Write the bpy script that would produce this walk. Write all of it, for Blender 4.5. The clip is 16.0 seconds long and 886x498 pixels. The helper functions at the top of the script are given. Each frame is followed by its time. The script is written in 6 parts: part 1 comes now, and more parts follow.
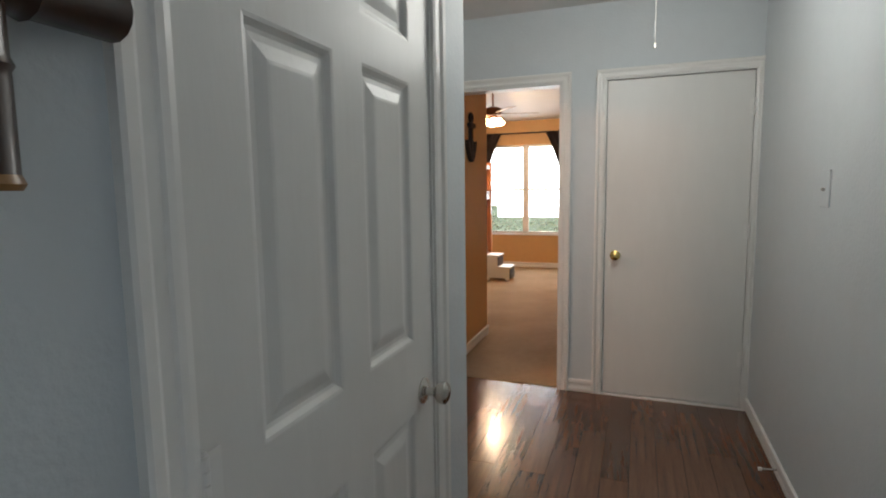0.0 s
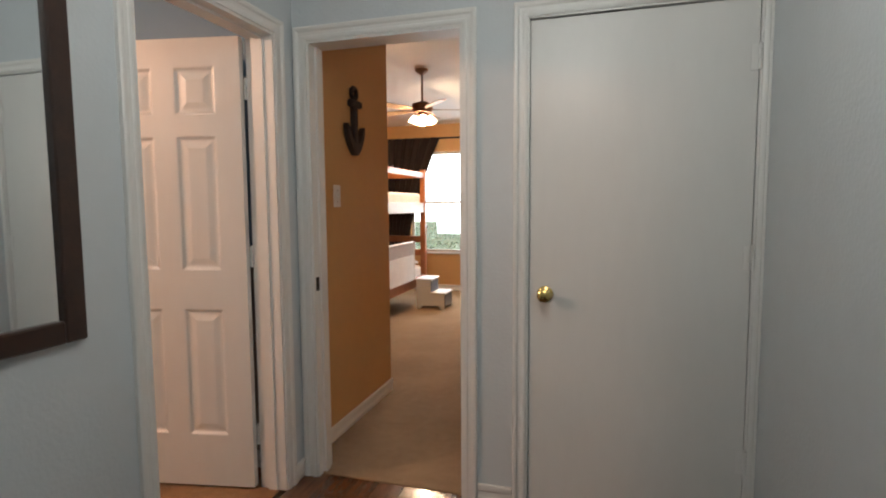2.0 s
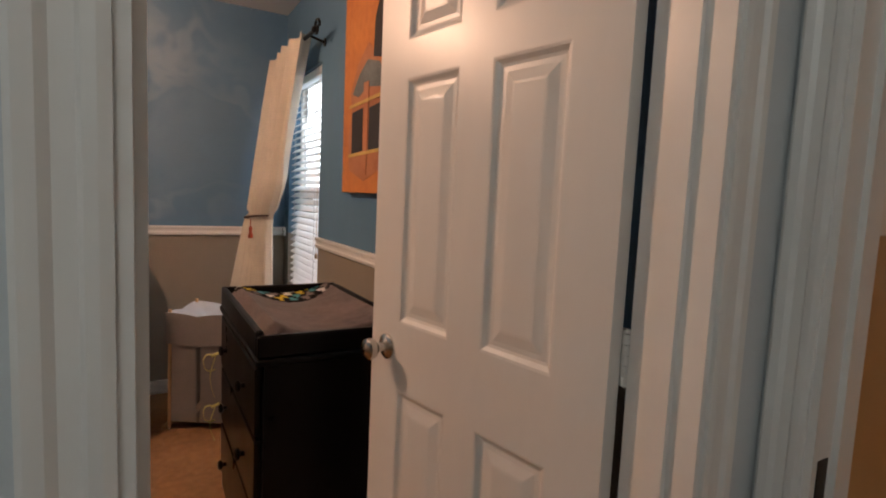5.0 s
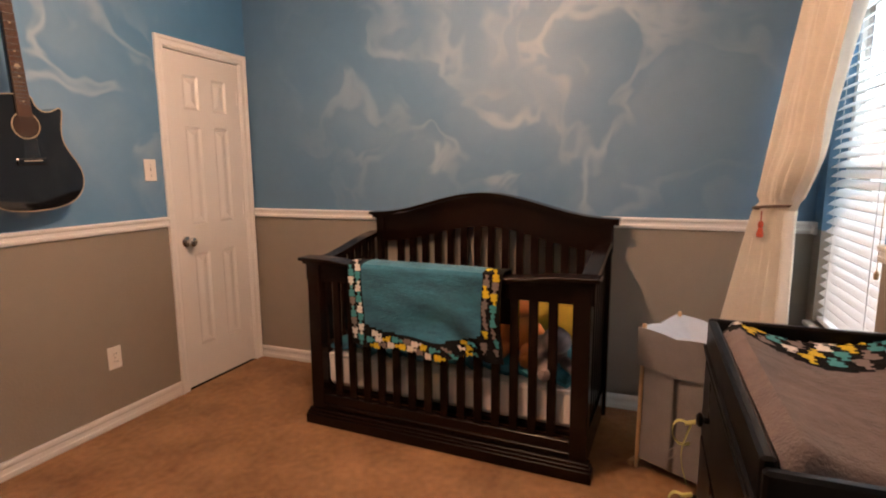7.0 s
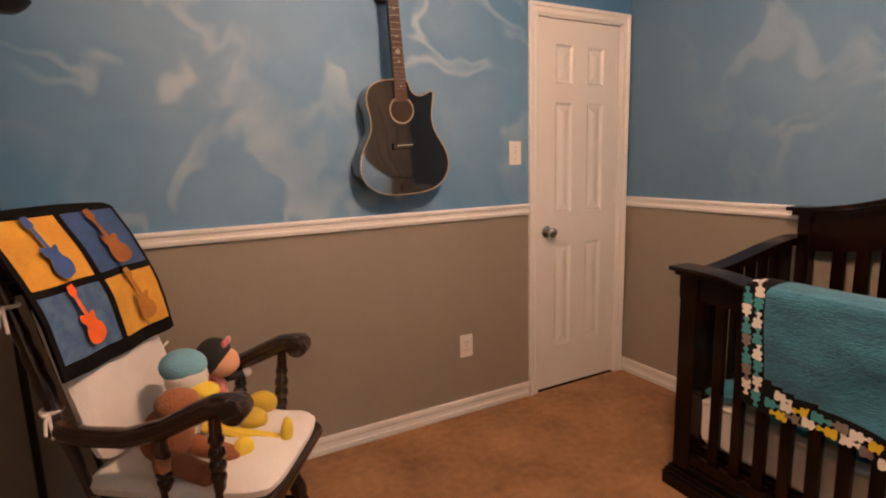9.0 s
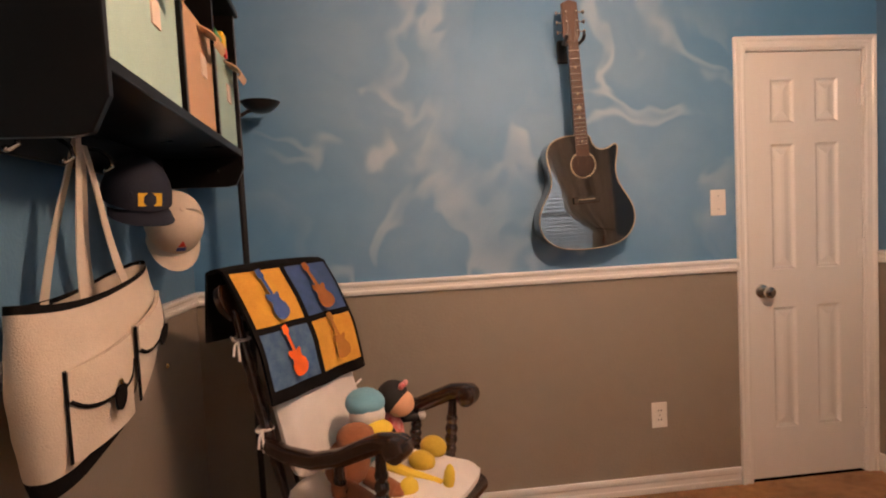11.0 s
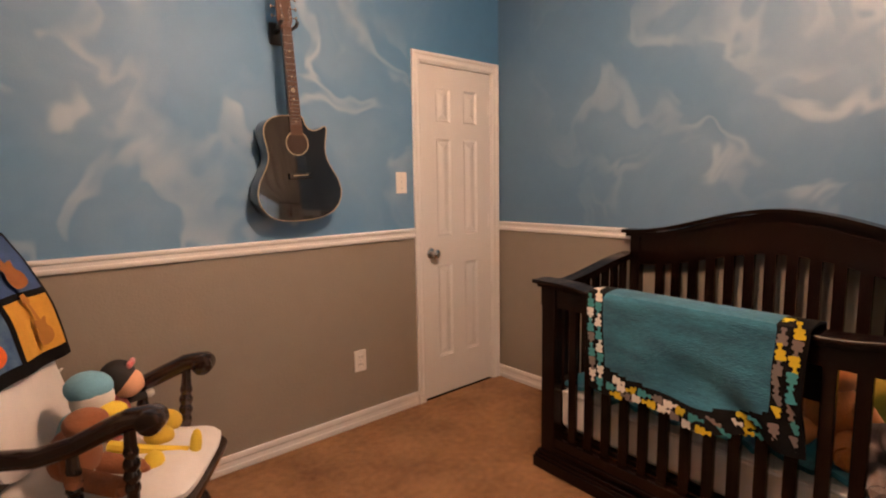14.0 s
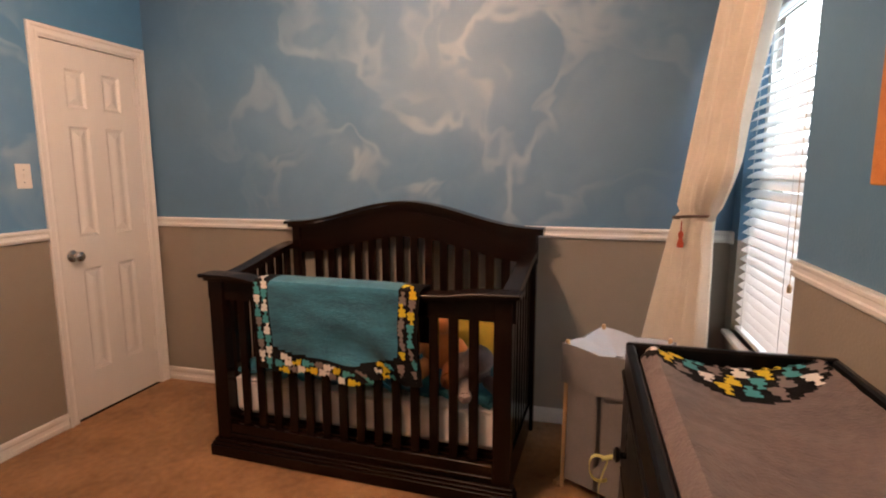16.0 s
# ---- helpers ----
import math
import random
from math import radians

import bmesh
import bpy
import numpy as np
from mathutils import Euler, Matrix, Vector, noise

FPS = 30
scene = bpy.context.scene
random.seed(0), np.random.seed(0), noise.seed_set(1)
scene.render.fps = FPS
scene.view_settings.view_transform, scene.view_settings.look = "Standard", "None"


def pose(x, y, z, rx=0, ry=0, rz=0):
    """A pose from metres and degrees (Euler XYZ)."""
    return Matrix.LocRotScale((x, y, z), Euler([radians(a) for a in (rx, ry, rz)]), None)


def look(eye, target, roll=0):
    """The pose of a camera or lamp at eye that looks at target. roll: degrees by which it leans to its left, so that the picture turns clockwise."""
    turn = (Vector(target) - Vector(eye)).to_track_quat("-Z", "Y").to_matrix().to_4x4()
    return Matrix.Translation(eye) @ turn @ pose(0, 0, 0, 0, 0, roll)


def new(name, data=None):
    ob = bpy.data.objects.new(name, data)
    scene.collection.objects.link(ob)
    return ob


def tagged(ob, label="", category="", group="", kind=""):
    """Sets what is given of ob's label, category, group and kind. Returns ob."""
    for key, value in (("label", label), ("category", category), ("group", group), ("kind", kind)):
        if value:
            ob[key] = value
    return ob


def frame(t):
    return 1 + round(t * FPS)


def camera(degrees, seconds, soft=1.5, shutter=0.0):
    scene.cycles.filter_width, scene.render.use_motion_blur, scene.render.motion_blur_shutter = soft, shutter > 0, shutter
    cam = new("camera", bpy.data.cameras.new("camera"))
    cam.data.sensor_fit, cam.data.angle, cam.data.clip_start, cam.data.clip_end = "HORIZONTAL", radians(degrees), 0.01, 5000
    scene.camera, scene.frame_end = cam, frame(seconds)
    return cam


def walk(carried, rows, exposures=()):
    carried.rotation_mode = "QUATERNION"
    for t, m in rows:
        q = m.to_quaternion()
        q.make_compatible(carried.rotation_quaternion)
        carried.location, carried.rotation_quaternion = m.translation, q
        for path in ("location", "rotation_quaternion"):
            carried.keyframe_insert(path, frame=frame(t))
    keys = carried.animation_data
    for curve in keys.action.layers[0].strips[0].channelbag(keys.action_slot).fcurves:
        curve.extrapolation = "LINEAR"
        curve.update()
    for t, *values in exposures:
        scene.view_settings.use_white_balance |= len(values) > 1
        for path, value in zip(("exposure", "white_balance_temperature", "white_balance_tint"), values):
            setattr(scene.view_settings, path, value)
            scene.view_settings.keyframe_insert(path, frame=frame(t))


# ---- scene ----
cam = camera(79.9, 16.0, soft=2.0)
PATH = [
    (0, (1.28, -1.419, 1.373), (0.59, 0.444, 1.147), -0.8),
    (0.5, (1.334, -1.005, 1.363), (0.855, 0.922, 1.124), 0.7),
    (1, (1.335, -0.658, 1.352), (0.983, 1.299, 1.133), -0.1),
    (1.5, (1.399, -0.317, 1.302), (0.969, 1.628, 1.122), -0.3),
    (2, (1.36, -0.05, 1.300), (0.79, 1.855, 1.134), -0.4),
    (2.5, (1.322, 0.262, 1.31), (0.531, 2.09, 1.128), -0.2),
    (3, (1.337, 0.568, 1.315), (0.283, 2.258, 1.139), -0.5),
    (3.2, (1.303, 0.678, 1.315), (0.157, 2.309, 1.146), -0.4),
    (5.3, (0.346, 1.39, 1.335), (-1.501, 2.13, 1.131), 1.3),
    (5.5, (0.29, 1.481, 1.343), (-1.627, 2.009, 1.13), 0.0),
    (6, (0.089, 1.579, 1.347), (-1.895, 1.598, 1.099), -0.3),
    (6.5, (-0.159, 1.505, 1.357), (-2.101, 1.122, 1.068), -0.8),
    (7, (-0.301, 1.386, 1.339), (-2.144, 0.67, 1.041), -0.4),
    (7.5, (-0.494, 1.326, 1.321), (-2.154, 0.255, 1.009), -0.6),
    (8, (-0.636, 1.199, 1.313), (-2.089, -0.133, 0.976), -0.6),
    (8.5, (-0.736, 1.081, 1.299), (-1.966, -0.457, 0.954), -0.8),
    (9, (-0.828, 1.055, 1.314), (-1.764, -0.682, 0.986), -1.6),
    (9.5, (-0.86, 1.045, 1.344), (-1.523, -0.821, 1.066), -2.6),
    (10, (-0.903, 1.072, 1.323), (-1.282, -0.885, 1.167), -3.7),
    (10.2, (-0.927, 1.084, 1.312), (-1.207, -0.893, 1.202), -3.7),
    (12.3, (-0.972, 1.143, 1.385), (-1.139, -0.845, 1.241), -2.7),
    (12.5, (-0.941, 1.139, 1.395), (-1.231, -0.831, 1.209), -2.3),
    (13, (-0.802, 1.094, 1.44), (-1.478, -0.766, 1.182), -1.7),
    (13.5, (-0.693, 1.171, 1.345), (-1.719, -0.53, 1.115), -1.4),
    (14, (-0.665, 1.256, 1.337), (-1.962, -0.246, 1.091), -1.0),
    (14.5, (-0.673, 1.369, 1.323), (-2.174, 0.071, 1.07), -1.1),
    (15, (-0.62, 1.435, 1.352), (-2.297, 0.384, 1.07), -0.9),
    (15.5, (-0.567, 1.443, 1.351), (-2.384, 0.659, 1.066), -0.5),
    (16, (-0.493, 1.439, 1.372), (-2.405, 0.931, 1.076), -0.1),
]
EXPOSURES = [(0, 0.0), (1.5, 0.0), (2.5, -0.15), (3.0, -0.3), (4.5, -0.5), (5.3, -0.65), (5.6, -0.55), (6.0, -0.22), (6.6, 0.0), (16, 0.0)]
NURSERY_WIN, NURSERY_BULB, BED_WIN, ENTRY_FILL, HALL_FILL, FAN_BULB = 12, 114, 46, 66, 18, 78
cam_rows = [(t, look(e, g, r)) for t, e, g, r in PATH]
walk(cam, cam_rows, EXPOSURES)

# ---- light ----
world = bpy.data.worlds.new("sky")
scene.world = world
world.use_nodes = True
wn = world.node_tree
sky = wn.nodes.new("ShaderNodeTexSky")
sky.sky_type, sky.sun_disc = "NISHITA", False
sky.sun_elevation, sky.sun_rotation = radians(38), radians(200)
wn.links.new(sky.outputs[0], wn.nodes["Background"].inputs[0])
wn.nodes["Background"].inputs[1].default_value = 0.12


def lamp(name, kind, m, power, color, size=0.1, size_y=None):
    data = bpy.data.lights.new(name, kind)
    data.energy, data.color = power, color
    if kind == "AREA":
        data.shape = "RECTANGLE"
        data.size, data.size_y = size, size_y or size
    elif kind == "SUN":
        data.angle = radians(size)
    else:
        data.shadow_soft_size = size
    ob = new(name, data)
    ob.matrix_world = m
    return ob


lamp("sun", "SUN", pose(0, 0, 20, 52, 0, 200), 1.5, (1, 0.95, 0.88), 8)
lamp("window_daylight", "AREA", look((-2.8, 2.28, 1.35), (-2.8, 0, 1.0)), NURSERY_WIN, (0.78, 0.89, 1.0), 0.7, 1.3)
lamp("ceiling_bulb", "POINT", pose(-1.75, 0.45, 2.27), NURSERY_BULB, (1.0, 0.60, 0.40), 0.09)
# soft fill added under the hall ceiling to balance the wall brightness
lamp("hall_bulb", "POINT", pose(1.2, 0.75, 2.18), HALL_FILL, (1.0, 1.0, 0.95), 0.3)
lamp("fan_bulb", "POINT", pose(-0.66, 5.9, 2.24), FAN_BULB, (1.0, 0.72, 0.45), 0.06)
lamp("bedroom_daylight", "AREA", look((-0.35, 7.8, 1.55), (-0.35, 4, 1.0)), BED_WIN, (0.9, 0.95, 1.0), 1.5, 1.4)
# added fill for the hall, as daylight from an unseen room behind it
lamp("entry_daylight", "AREA", look((-2.58, -3.1, 1.45), (1.9, 0.9, 1.45)), ENTRY_FILL, (0.88, 0.94, 1.0), 2.1, 1.7)

# ---- materials ----


def material(name, base, rough=0.6, metal=0.0, spots=0.0, scale=8.0, bump=0.0, bump_scale=120.0, second=None, stretch=(1, 1, 1),
             coat=0.0, spec=0.5, sheen=0.0):
    """Colour that drifts between two tones at a large and a fine scale, with a fine relief."""
    m = bpy.data.materials.new(name)
    m.use_nodes = True
    n, k = m.node_tree.nodes, m.node_tree.links
    b = n["Principled BSDF"]
    b.inputs["Roughness"].default_value, b.inputs["Metallic"].default_value = rough, metal
    b.inputs["Coat Weight"].default_value, b.inputs["Specular IOR Level"].default_value = coat, spec
    b.inputs["Sheen Weight"].default_value = sheen
    co = n.new("ShaderNodeTexCoord")
    mp = n.new("ShaderNodeMapping")
    mp.inputs["Scale"].default_value = stretch
    k.new(co.outputs["Object"], mp.inputs[0])
    t1, t2 = n.new("ShaderNodeTexNoise"), n.new("ShaderNodeTexNoise")
    for t, s in ((t1, scale), (t2, scale * 9)):
        t.inputs["Scale"].default_value, t.inputs["Detail"].default_value = s, 5
        k.new(mp.outputs[0], t.inputs["Vector"])
    add = n.new("ShaderNodeMath")
    add.operation = "MULTIPLY_ADD"
    add.inputs[1].default_value = 0.65
    mul = n.new("ShaderNodeMath")
    mul.operation = "MULTIPLY"
    mul.inputs[1].default_value = 0.35
    k.new(t2.outputs[0], mul.inputs[0])
    k.new(t1.outputs[0], add.inputs[0])
    k.new(mul.outputs[0], add.inputs[2])
    ramp = n.new("ShaderNodeValToRGB")
    ramp.color_ramp.elements[0].position, ramp.color_ramp.elements[1].position = 0.34, 0.66
    second = second or tuple(c * (1 - spots) for c in base)
    ramp.color_ramp.elements[0].color, ramp.color_ramp.elements[1].color = (*second, 1), (*base, 1)
    k.new(add.outputs[0], ramp.inputs[0])
    k.new(ramp.outputs[0], b.inputs["Base Color"])
    rr = n.new("ShaderNodeMapRange")
    rr.inputs[3].default_value, rr.inputs[4].default_value = max(0.02, rough - 0.07), min(1, rough + 0.07)
    k.new(t1.outputs[0], rr.inputs[0])
    k.new(rr.outputs[0], b.inputs["Roughness"])
    if bump:
        t3 = n.new("ShaderNodeTexNoise")
        t3.inputs["Scale"].default_value, t3.inputs["Detail"].default_value = bump_scale, 3
        k.new(mp.outputs[0], t3.inputs["Vector"])
        bp = n.new("ShaderNodeBump")
        bp.inputs["Strength"].default_value, bp.inputs["Distance"].default_value = bump, 0.004
        k.new(t3.outputs[0], bp.inputs["Height"])
        k.new(bp.outputs[0], b.inputs["Normal"])
    return m


def cloud_paint(name, blue, pale, seed, centre, reach):
    """Blue wall paint with sponged clouds and thin pale wisps round a centre."""
    m = material(name, blue, 0.5, spots=0.12, scale=1.2, bump=0.12, bump_scale=150)
    n, k = m.node_tree.nodes, m.node_tree.links
    b = n["Principled BSDF"]
    ramp = next(x for x in n if x.bl_idname == "ShaderNodeValToRGB")
    co = next(x for x in n if x.bl_idname == "ShaderNodeTexCoord")
    warp = n.new("ShaderNodeTexNoise")
    warp.inputs["Scale"].default_value, warp.inputs["Detail"].default_value = 1.4, 3
    shift = n.new("ShaderNodeMapping")
    shift.inputs["Location"].default_value = seed
    k.new(co.outputs["Object"], shift.inputs[0])
    k.new(shift.outputs[0], warp.inputs["Vector"])
    mixv = n.new("ShaderNodeVectorMath")
    mixv.operation = "MULTIPLY_ADD"
    mixv.inputs[1].default_value = (1.0, 1.0, 1.0)
    k.new(warp.outputs["Color"], mixv.inputs[0])
    k.new(shift.outputs[0], mixv.inputs[2])
    line = n.new("ShaderNodeTexNoise")
    line.inputs["Scale"].default_value, line.inputs["Detail"].default_value, line.inputs["Roughness"].default_value = 1.5, 3.0, 0.5
    line.inputs["Distortion"].default_value = 0.35
    k.new(mixv.outputs[0], line.inputs["Vector"])
    off = n.new("ShaderNodeMath")
    off.operation = "SUBTRACT"
    off.inputs[1].default_value = 0.5
    k.new(line.outputs[0], off.inputs[0])
    size = n.new("ShaderNodeMath")
    size.operation = "ABSOLUTE"
    k.new(off.outputs[0], size.inputs[0])
    wisp = n.new("ShaderNodeMapRange")
    wisp.interpolation_type = "SMOOTHERSTEP"
    wisp.inputs[1].default_value, wisp.inputs[2].default_value = 0.0, 0.075
    wisp.inputs[3].default_value, wisp.inputs[4].default_value = 1.0, 0.0
    k.new(size.outputs[0], wisp.inputs[0])
    fog = n.new("ShaderNodeTexNoise")
    fog.inputs["Scale"].default_value, fog.inputs["Detail"].default_value, fog.inputs["Roughness"].default_value = 1.5, 4, 0.5
    k.new(mixv.outputs[0], fog.inputs["Vector"])
    fogr = n.new("ShaderNodeMapRange")
    fogr.inputs[1].default_value, fogr.inputs[2].default_value = 0.36, 0.74
    k.new(fog.outputs[0], fogr.inputs[0])
    dist = n.new("ShaderNodeVectorMath")
    dist.operation = "DISTANCE"
    dist.inputs[1].default_value = centre
    k.new(co.outputs["Object"], dist.inputs[0])
    near = n.new("ShaderNodeMapRange")
    near.interpolation_type = "SMOOTHSTEP"
    near.inputs[1].default_value, near.inputs[2].default_value = reach * 0.25, reach
    near.inputs[3].default_value, near.inputs[4].default_value = 1.0, 0.0
    k.new(dist.outputs["Value"], near.inputs[0])

    def mul(a, c, f=None):
        q = n.new("ShaderNodeMath")
        q.operation = "MULTIPLY"
        k.new(a, q.inputs[0])
        if f is None:
            k.new(c, q.inputs[1])
        else:
            q.inputs[1].default_value = f
        return q.outputs[0]

    patch = n.new("ShaderNodeTexNoise")
    patch.inputs["Scale"].default_value = 2.2
    k.new(shift.outputs[0], patch.inputs["Vector"])
    patr = n.new("ShaderNodeMapRange")
    patr.inputs[1].default_value, patr.inputs[2].default_value = 0.34, 0.6
    k.new(patch.outputs[0], patr.inputs[0])
    core = mul(wisp.outputs[0], wisp.outputs[0])
    fine = mul(mul(mul(core, patr.outputs[0]), near.outputs[0]), None, 0.62)
    soft = mul(mul(fogr.outputs[0], near.outputs[0]), None, 0.43)
    tot = n.new("ShaderNodeMath")
    tot.operation, tot.use_clamp = "ADD", True
    k.new(fine, tot.inputs[0])
    k.new(soft, tot.inputs[1])
    mx = n.new("ShaderNodeMix")
    mx.data_type = "RGBA"
    mx.inputs[7].default_value = (*pale, 1)
    k.new(tot.outputs[0], mx.inputs[0])
    k.new(ramp.outputs[0], mx.inputs[6])
    k.new(mx.outputs[2], b.inputs["Base Color"])
    return m


def glass_material():
    m = bpy.data.materials.new("pane_glass")
    m.use_nodes = True
    b = m.node_tree.nodes["Principled BSDF"]
    b.inputs["Transmission Weight"].default_value, b.inputs["Roughness"].default_value, b.inputs["IOR"].default_value = 1.0, 0.0, 1.45
    return m


def glow(name, color, strength):
    m = bpy.data.materials.new(name)
    m.use_nodes = True
    b = m.node_tree.nodes["Principled BSDF"]
    b.inputs["Base Color"].default_value = (*color, 1)
    b.inputs["Emission Color"].default_value, b.inputs["Emission Strength"].default_value = (*color, 1), strength
    return m


HALL_PAINT = material("hall_paint", (0.62, 0.66, 0.68), 0.55, spots=0.06, scale=1.5, bump=0.35, bump_scale=70)
TRIM_PAINT = material("white_trim_paint", (0.80, 0.79, 0.76), 0.32, spots=0.05, scale=4, bump=0.05, bump_scale=60)
DOOR_PAINT = material("white_door_paint", (0.76, 0.75, 0.72), 0.34, spots=0.05, scale=3, bump=0.10, bump_scale=55, stretch=(1, 1, 0.25))
GREY_PAINT = material("taupe_wall_paint", (0.278, 0.242, 0.195), 0.5, spots=0.08, scale=1.6, bump=0.3, bump_scale=110)
BLUE_CRIB = cloud_paint("cloud_blue_paint", (0.105, 0.215, 0.345), (0.32, 0.42, 0.51), (3.1, 0.4, 1.7), (-3.28, 0.55, 2.0), 1.75)
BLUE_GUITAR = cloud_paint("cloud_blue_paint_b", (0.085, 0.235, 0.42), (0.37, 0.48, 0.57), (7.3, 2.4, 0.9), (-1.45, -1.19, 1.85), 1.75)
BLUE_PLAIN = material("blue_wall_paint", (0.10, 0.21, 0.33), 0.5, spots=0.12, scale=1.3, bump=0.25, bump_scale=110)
TAN_PAINT = material("tan_wall_paint", (0.60, 0.36, 0.15), 0.55, spots=0.08, scale=1.5, bump=0.25, bump_scale=110)
RUST_PAINT = material("rust_wall_paint", (0.45, 0.12, 0.05), 0.55, spots=0.08, scale=1.5, bump=0.25, bump_scale=110)
CEILING_PAINT = material("ceiling_paint", (0.74, 0.73, 0.71), 0.85, spots=0.05, scale=2, bump=0.6, bump_scale=60)
CARPET = material("brown_carpet", (0.42, 0.228, 0.102), 0.95, second=(0.19, 0.095, 0.041), scale=2.8, bump=1.0, bump_scale=420, sheen=0.1, spec=0.1)
BEIGE_CARPET = material("beige_carpet", (0.42, 0.285, 0.165), 0.95, second=(0.30, 0.195, 0.105), scale=2.2, bump=1.0, bump_scale=420, sheen=0.1, spec=0.1)
ESPRESSO = material("espresso_wood", (0.011, 0.0042, 0.0026), 0.22, second=(0.005, 0.002, 0.0015), scale=6, bump=0.04, bump_scale=40, stretch=(1, 1, 0.2), coat=0.0, spec=0.25)
BLACK_WOOD = material("black_wood", (0.005, 0.0042, 0.004), 0.3, second=(0.003, 0.0026, 0.0026), scale=6, bump=0.05, bump_scale=40, spec=0.2)
DARK_ROCKER = material("dark_turned_wood", (0.035, 0.016, 0.010), 0.22, second=(0.015, 0.008, 0.006), scale=9, bump=0.04, bump_scale=40, coat=0.4)
HONEY_WOOD = material("honey_wood", (0.42, 0.15, 0.05), 0.35, second=(0.28, 0.09, 0.03), scale=7, stretch=(1, 1, 0.2), coat=0.2)
CHROME = material("satin_nickel", (0.62, 0.59, 0.55), 0.22, 1.0, spots=0.1, scale=20)
BRASS = material("polished_brass", (0.83, 0.62, 0.22), 0.14, 1.0, spots=0.12, scale=25)
IRON = material("black_iron", (0.02, 0.018, 0.018), 0.4, 0.6, spots=0.2, scale=20)
MIRROR = material("mirror_glass", (0.9, 0.92, 0.92), 0.02, 1.0)
MIRROR.node_tree.nodes["Principled BSDF"].inputs["Roughness"].default_value = 0.02
for link in list(MIRROR.node_tree.nodes["Principled BSDF"].inputs["Roughness"].links):
    MIRROR.node_tree.links.remove(link)
GLASS = glass_material()
WHITE_CLOTH = material("white_cotton", (0.78, 0.74, 0.70), 0.9, spots=0.08, scale=14, bump=0.5, bump_scale=260, sheen=0.3)
CREAM_CLOTH = material("cream_curtain_cotton", (0.80, 0.73, 0.61), 0.9, spots=0.12, scale=9, bump=0.4, bump_scale=300, sheen=0.2)
TEAL_PLUSH = material("teal_plush", (0.034, 0.165, 0.245), 0.95, second=(0.010, 0.068, 0.11), scale=11, bump=1.0, bump_scale=130, sheen=0.12, stretch=(1, 0.5, 1.9))
GREY_PLUSH = material("mauve_grey_plush", (0.17, 0.125, 0.112), 0.95, second=(0.085, 0.066, 0.064), scale=5, bump=0.8, bump_scale=150, sheen=0.15)
GREY_CANVAS = material("grey_canvas", (0.215, 0.20, 0.19), 0.9, spots=0.15, scale=12, bump=0.6, bump_scale=300)
BLACK_CLOTH = material("black_cotton", (0.008, 0.0075, 0.0075), 0.9, spots=0.3, scale=18, bump=0.5, bump_scale=250, spec=0.08)
PLASTIC_WHITE = material("white_plastic", (0.78, 0.75, 0.70), 0.4, spots=0.04, scale=10)
BLIND_WHITE = material("white_blind_vinyl", (0.80, 0.82, 0.84), 0.45, spots=0.04, scale=10)
BLACK_PLASTIC = material("black_plastic", (0.012, 0.012, 0.013), 0.3, spots=0.2, scale=12)

# ---- mesh tools ----


def part(name, bm, mat, parent=None, label="", smooth=False):
    me = bpy.data.meshes.new(name)
    bm.normal_update()
    bm.to_mesh(me)
    bm.free()
    for mt in (mat if isinstance(mat, (list, tuple)) else [mat]):
        me.materials.append(mt)
    if smooth:
        me.shade_smooth()
        me.set_sharp_from_angle(angle=radians(40))
    ob = new(name, me)
    if parent:
        ob.parent = parent
    if label:
        tagged(ob, label)
    return ob


def thing(name, label, category, m=None, group="", kind=""):
    ob = new(name)
    ob.empty_display_size = 0.1
    if m is not None:
        ob.matrix_world = m
    return tagged(ob, label, category, group, kind)


def box(bm, x0, x1, y0, y1, z0, z1, bevel=0.0, m=None, mat=0, seg=1):
    r = bmesh.ops.create_cube(bm, size=1, matrix=Matrix.Translation(((x0 + x1) / 2, (y0 + y1) / 2, (z0 + z1) / 2)) @ Matrix.Diagonal((abs(x1 - x0), abs(y1 - y0), abs(z1 - z0), 1)))
    vs = r["verts"]
    if bevel:
        es = list({e for v in vs for e in v.link_edges})
        out = bmesh.ops.bevel(bm, geom=es, offset=bevel, segments=seg, affect="EDGES", profile=0.5)
        vs = list(set(out["verts"]) | {v for v in vs if v.is_valid})
    if mat:
        for f in {f for v in vs for f in v.link_faces}:
            f.material_index = mat
    if m is not None:
        bmesh.ops.transform(bm, matrix=m, verts=vs)
    return vs


def boxes(*args, bevel=0.0):
    bm = bmesh.new()
    for a in args:
        box(bm, *a, bevel=bevel)
    return bm


def lathe(bm, profile, m=Matrix(), seg=16, mat=0):
    """profile: (radius, height) pairs, turned round z."""
    rings = []
    for r, h in profile:
        rings.append([bm.verts.new(m @ Vector((r * math.cos(2 * math.pi * i / seg), r * math.sin(2 * math.pi * i / seg), h))) for i in range(seg)])
    for a, b in zip(rings, rings[1:]):
        for i in range(seg):
            f = bm.faces.new((a[i], a[(i + 1) % seg], b[(i + 1) % seg], b[i]))
            f.material_index = mat
    for ring, flip in ((rings[0], True), (rings[-1], False)):
        f = bm.faces.new(ring[::-1] if flip else ring)
        f.material_index = mat
    return bm


def between(a, b):
    a, b = Vector(a), Vector(b)
    return Matrix.Translation(a) @ (b - a).to_track_quat("Z", "Y").to_matrix().to_4x4(), (b - a).length


def rod(bm, a, b, r, seg=10, r2=None, mat=0):
    m, n = between(a, b)
    return lathe(bm, [(r, 0), (r if r2 is None else r2, n)], m, seg, mat)


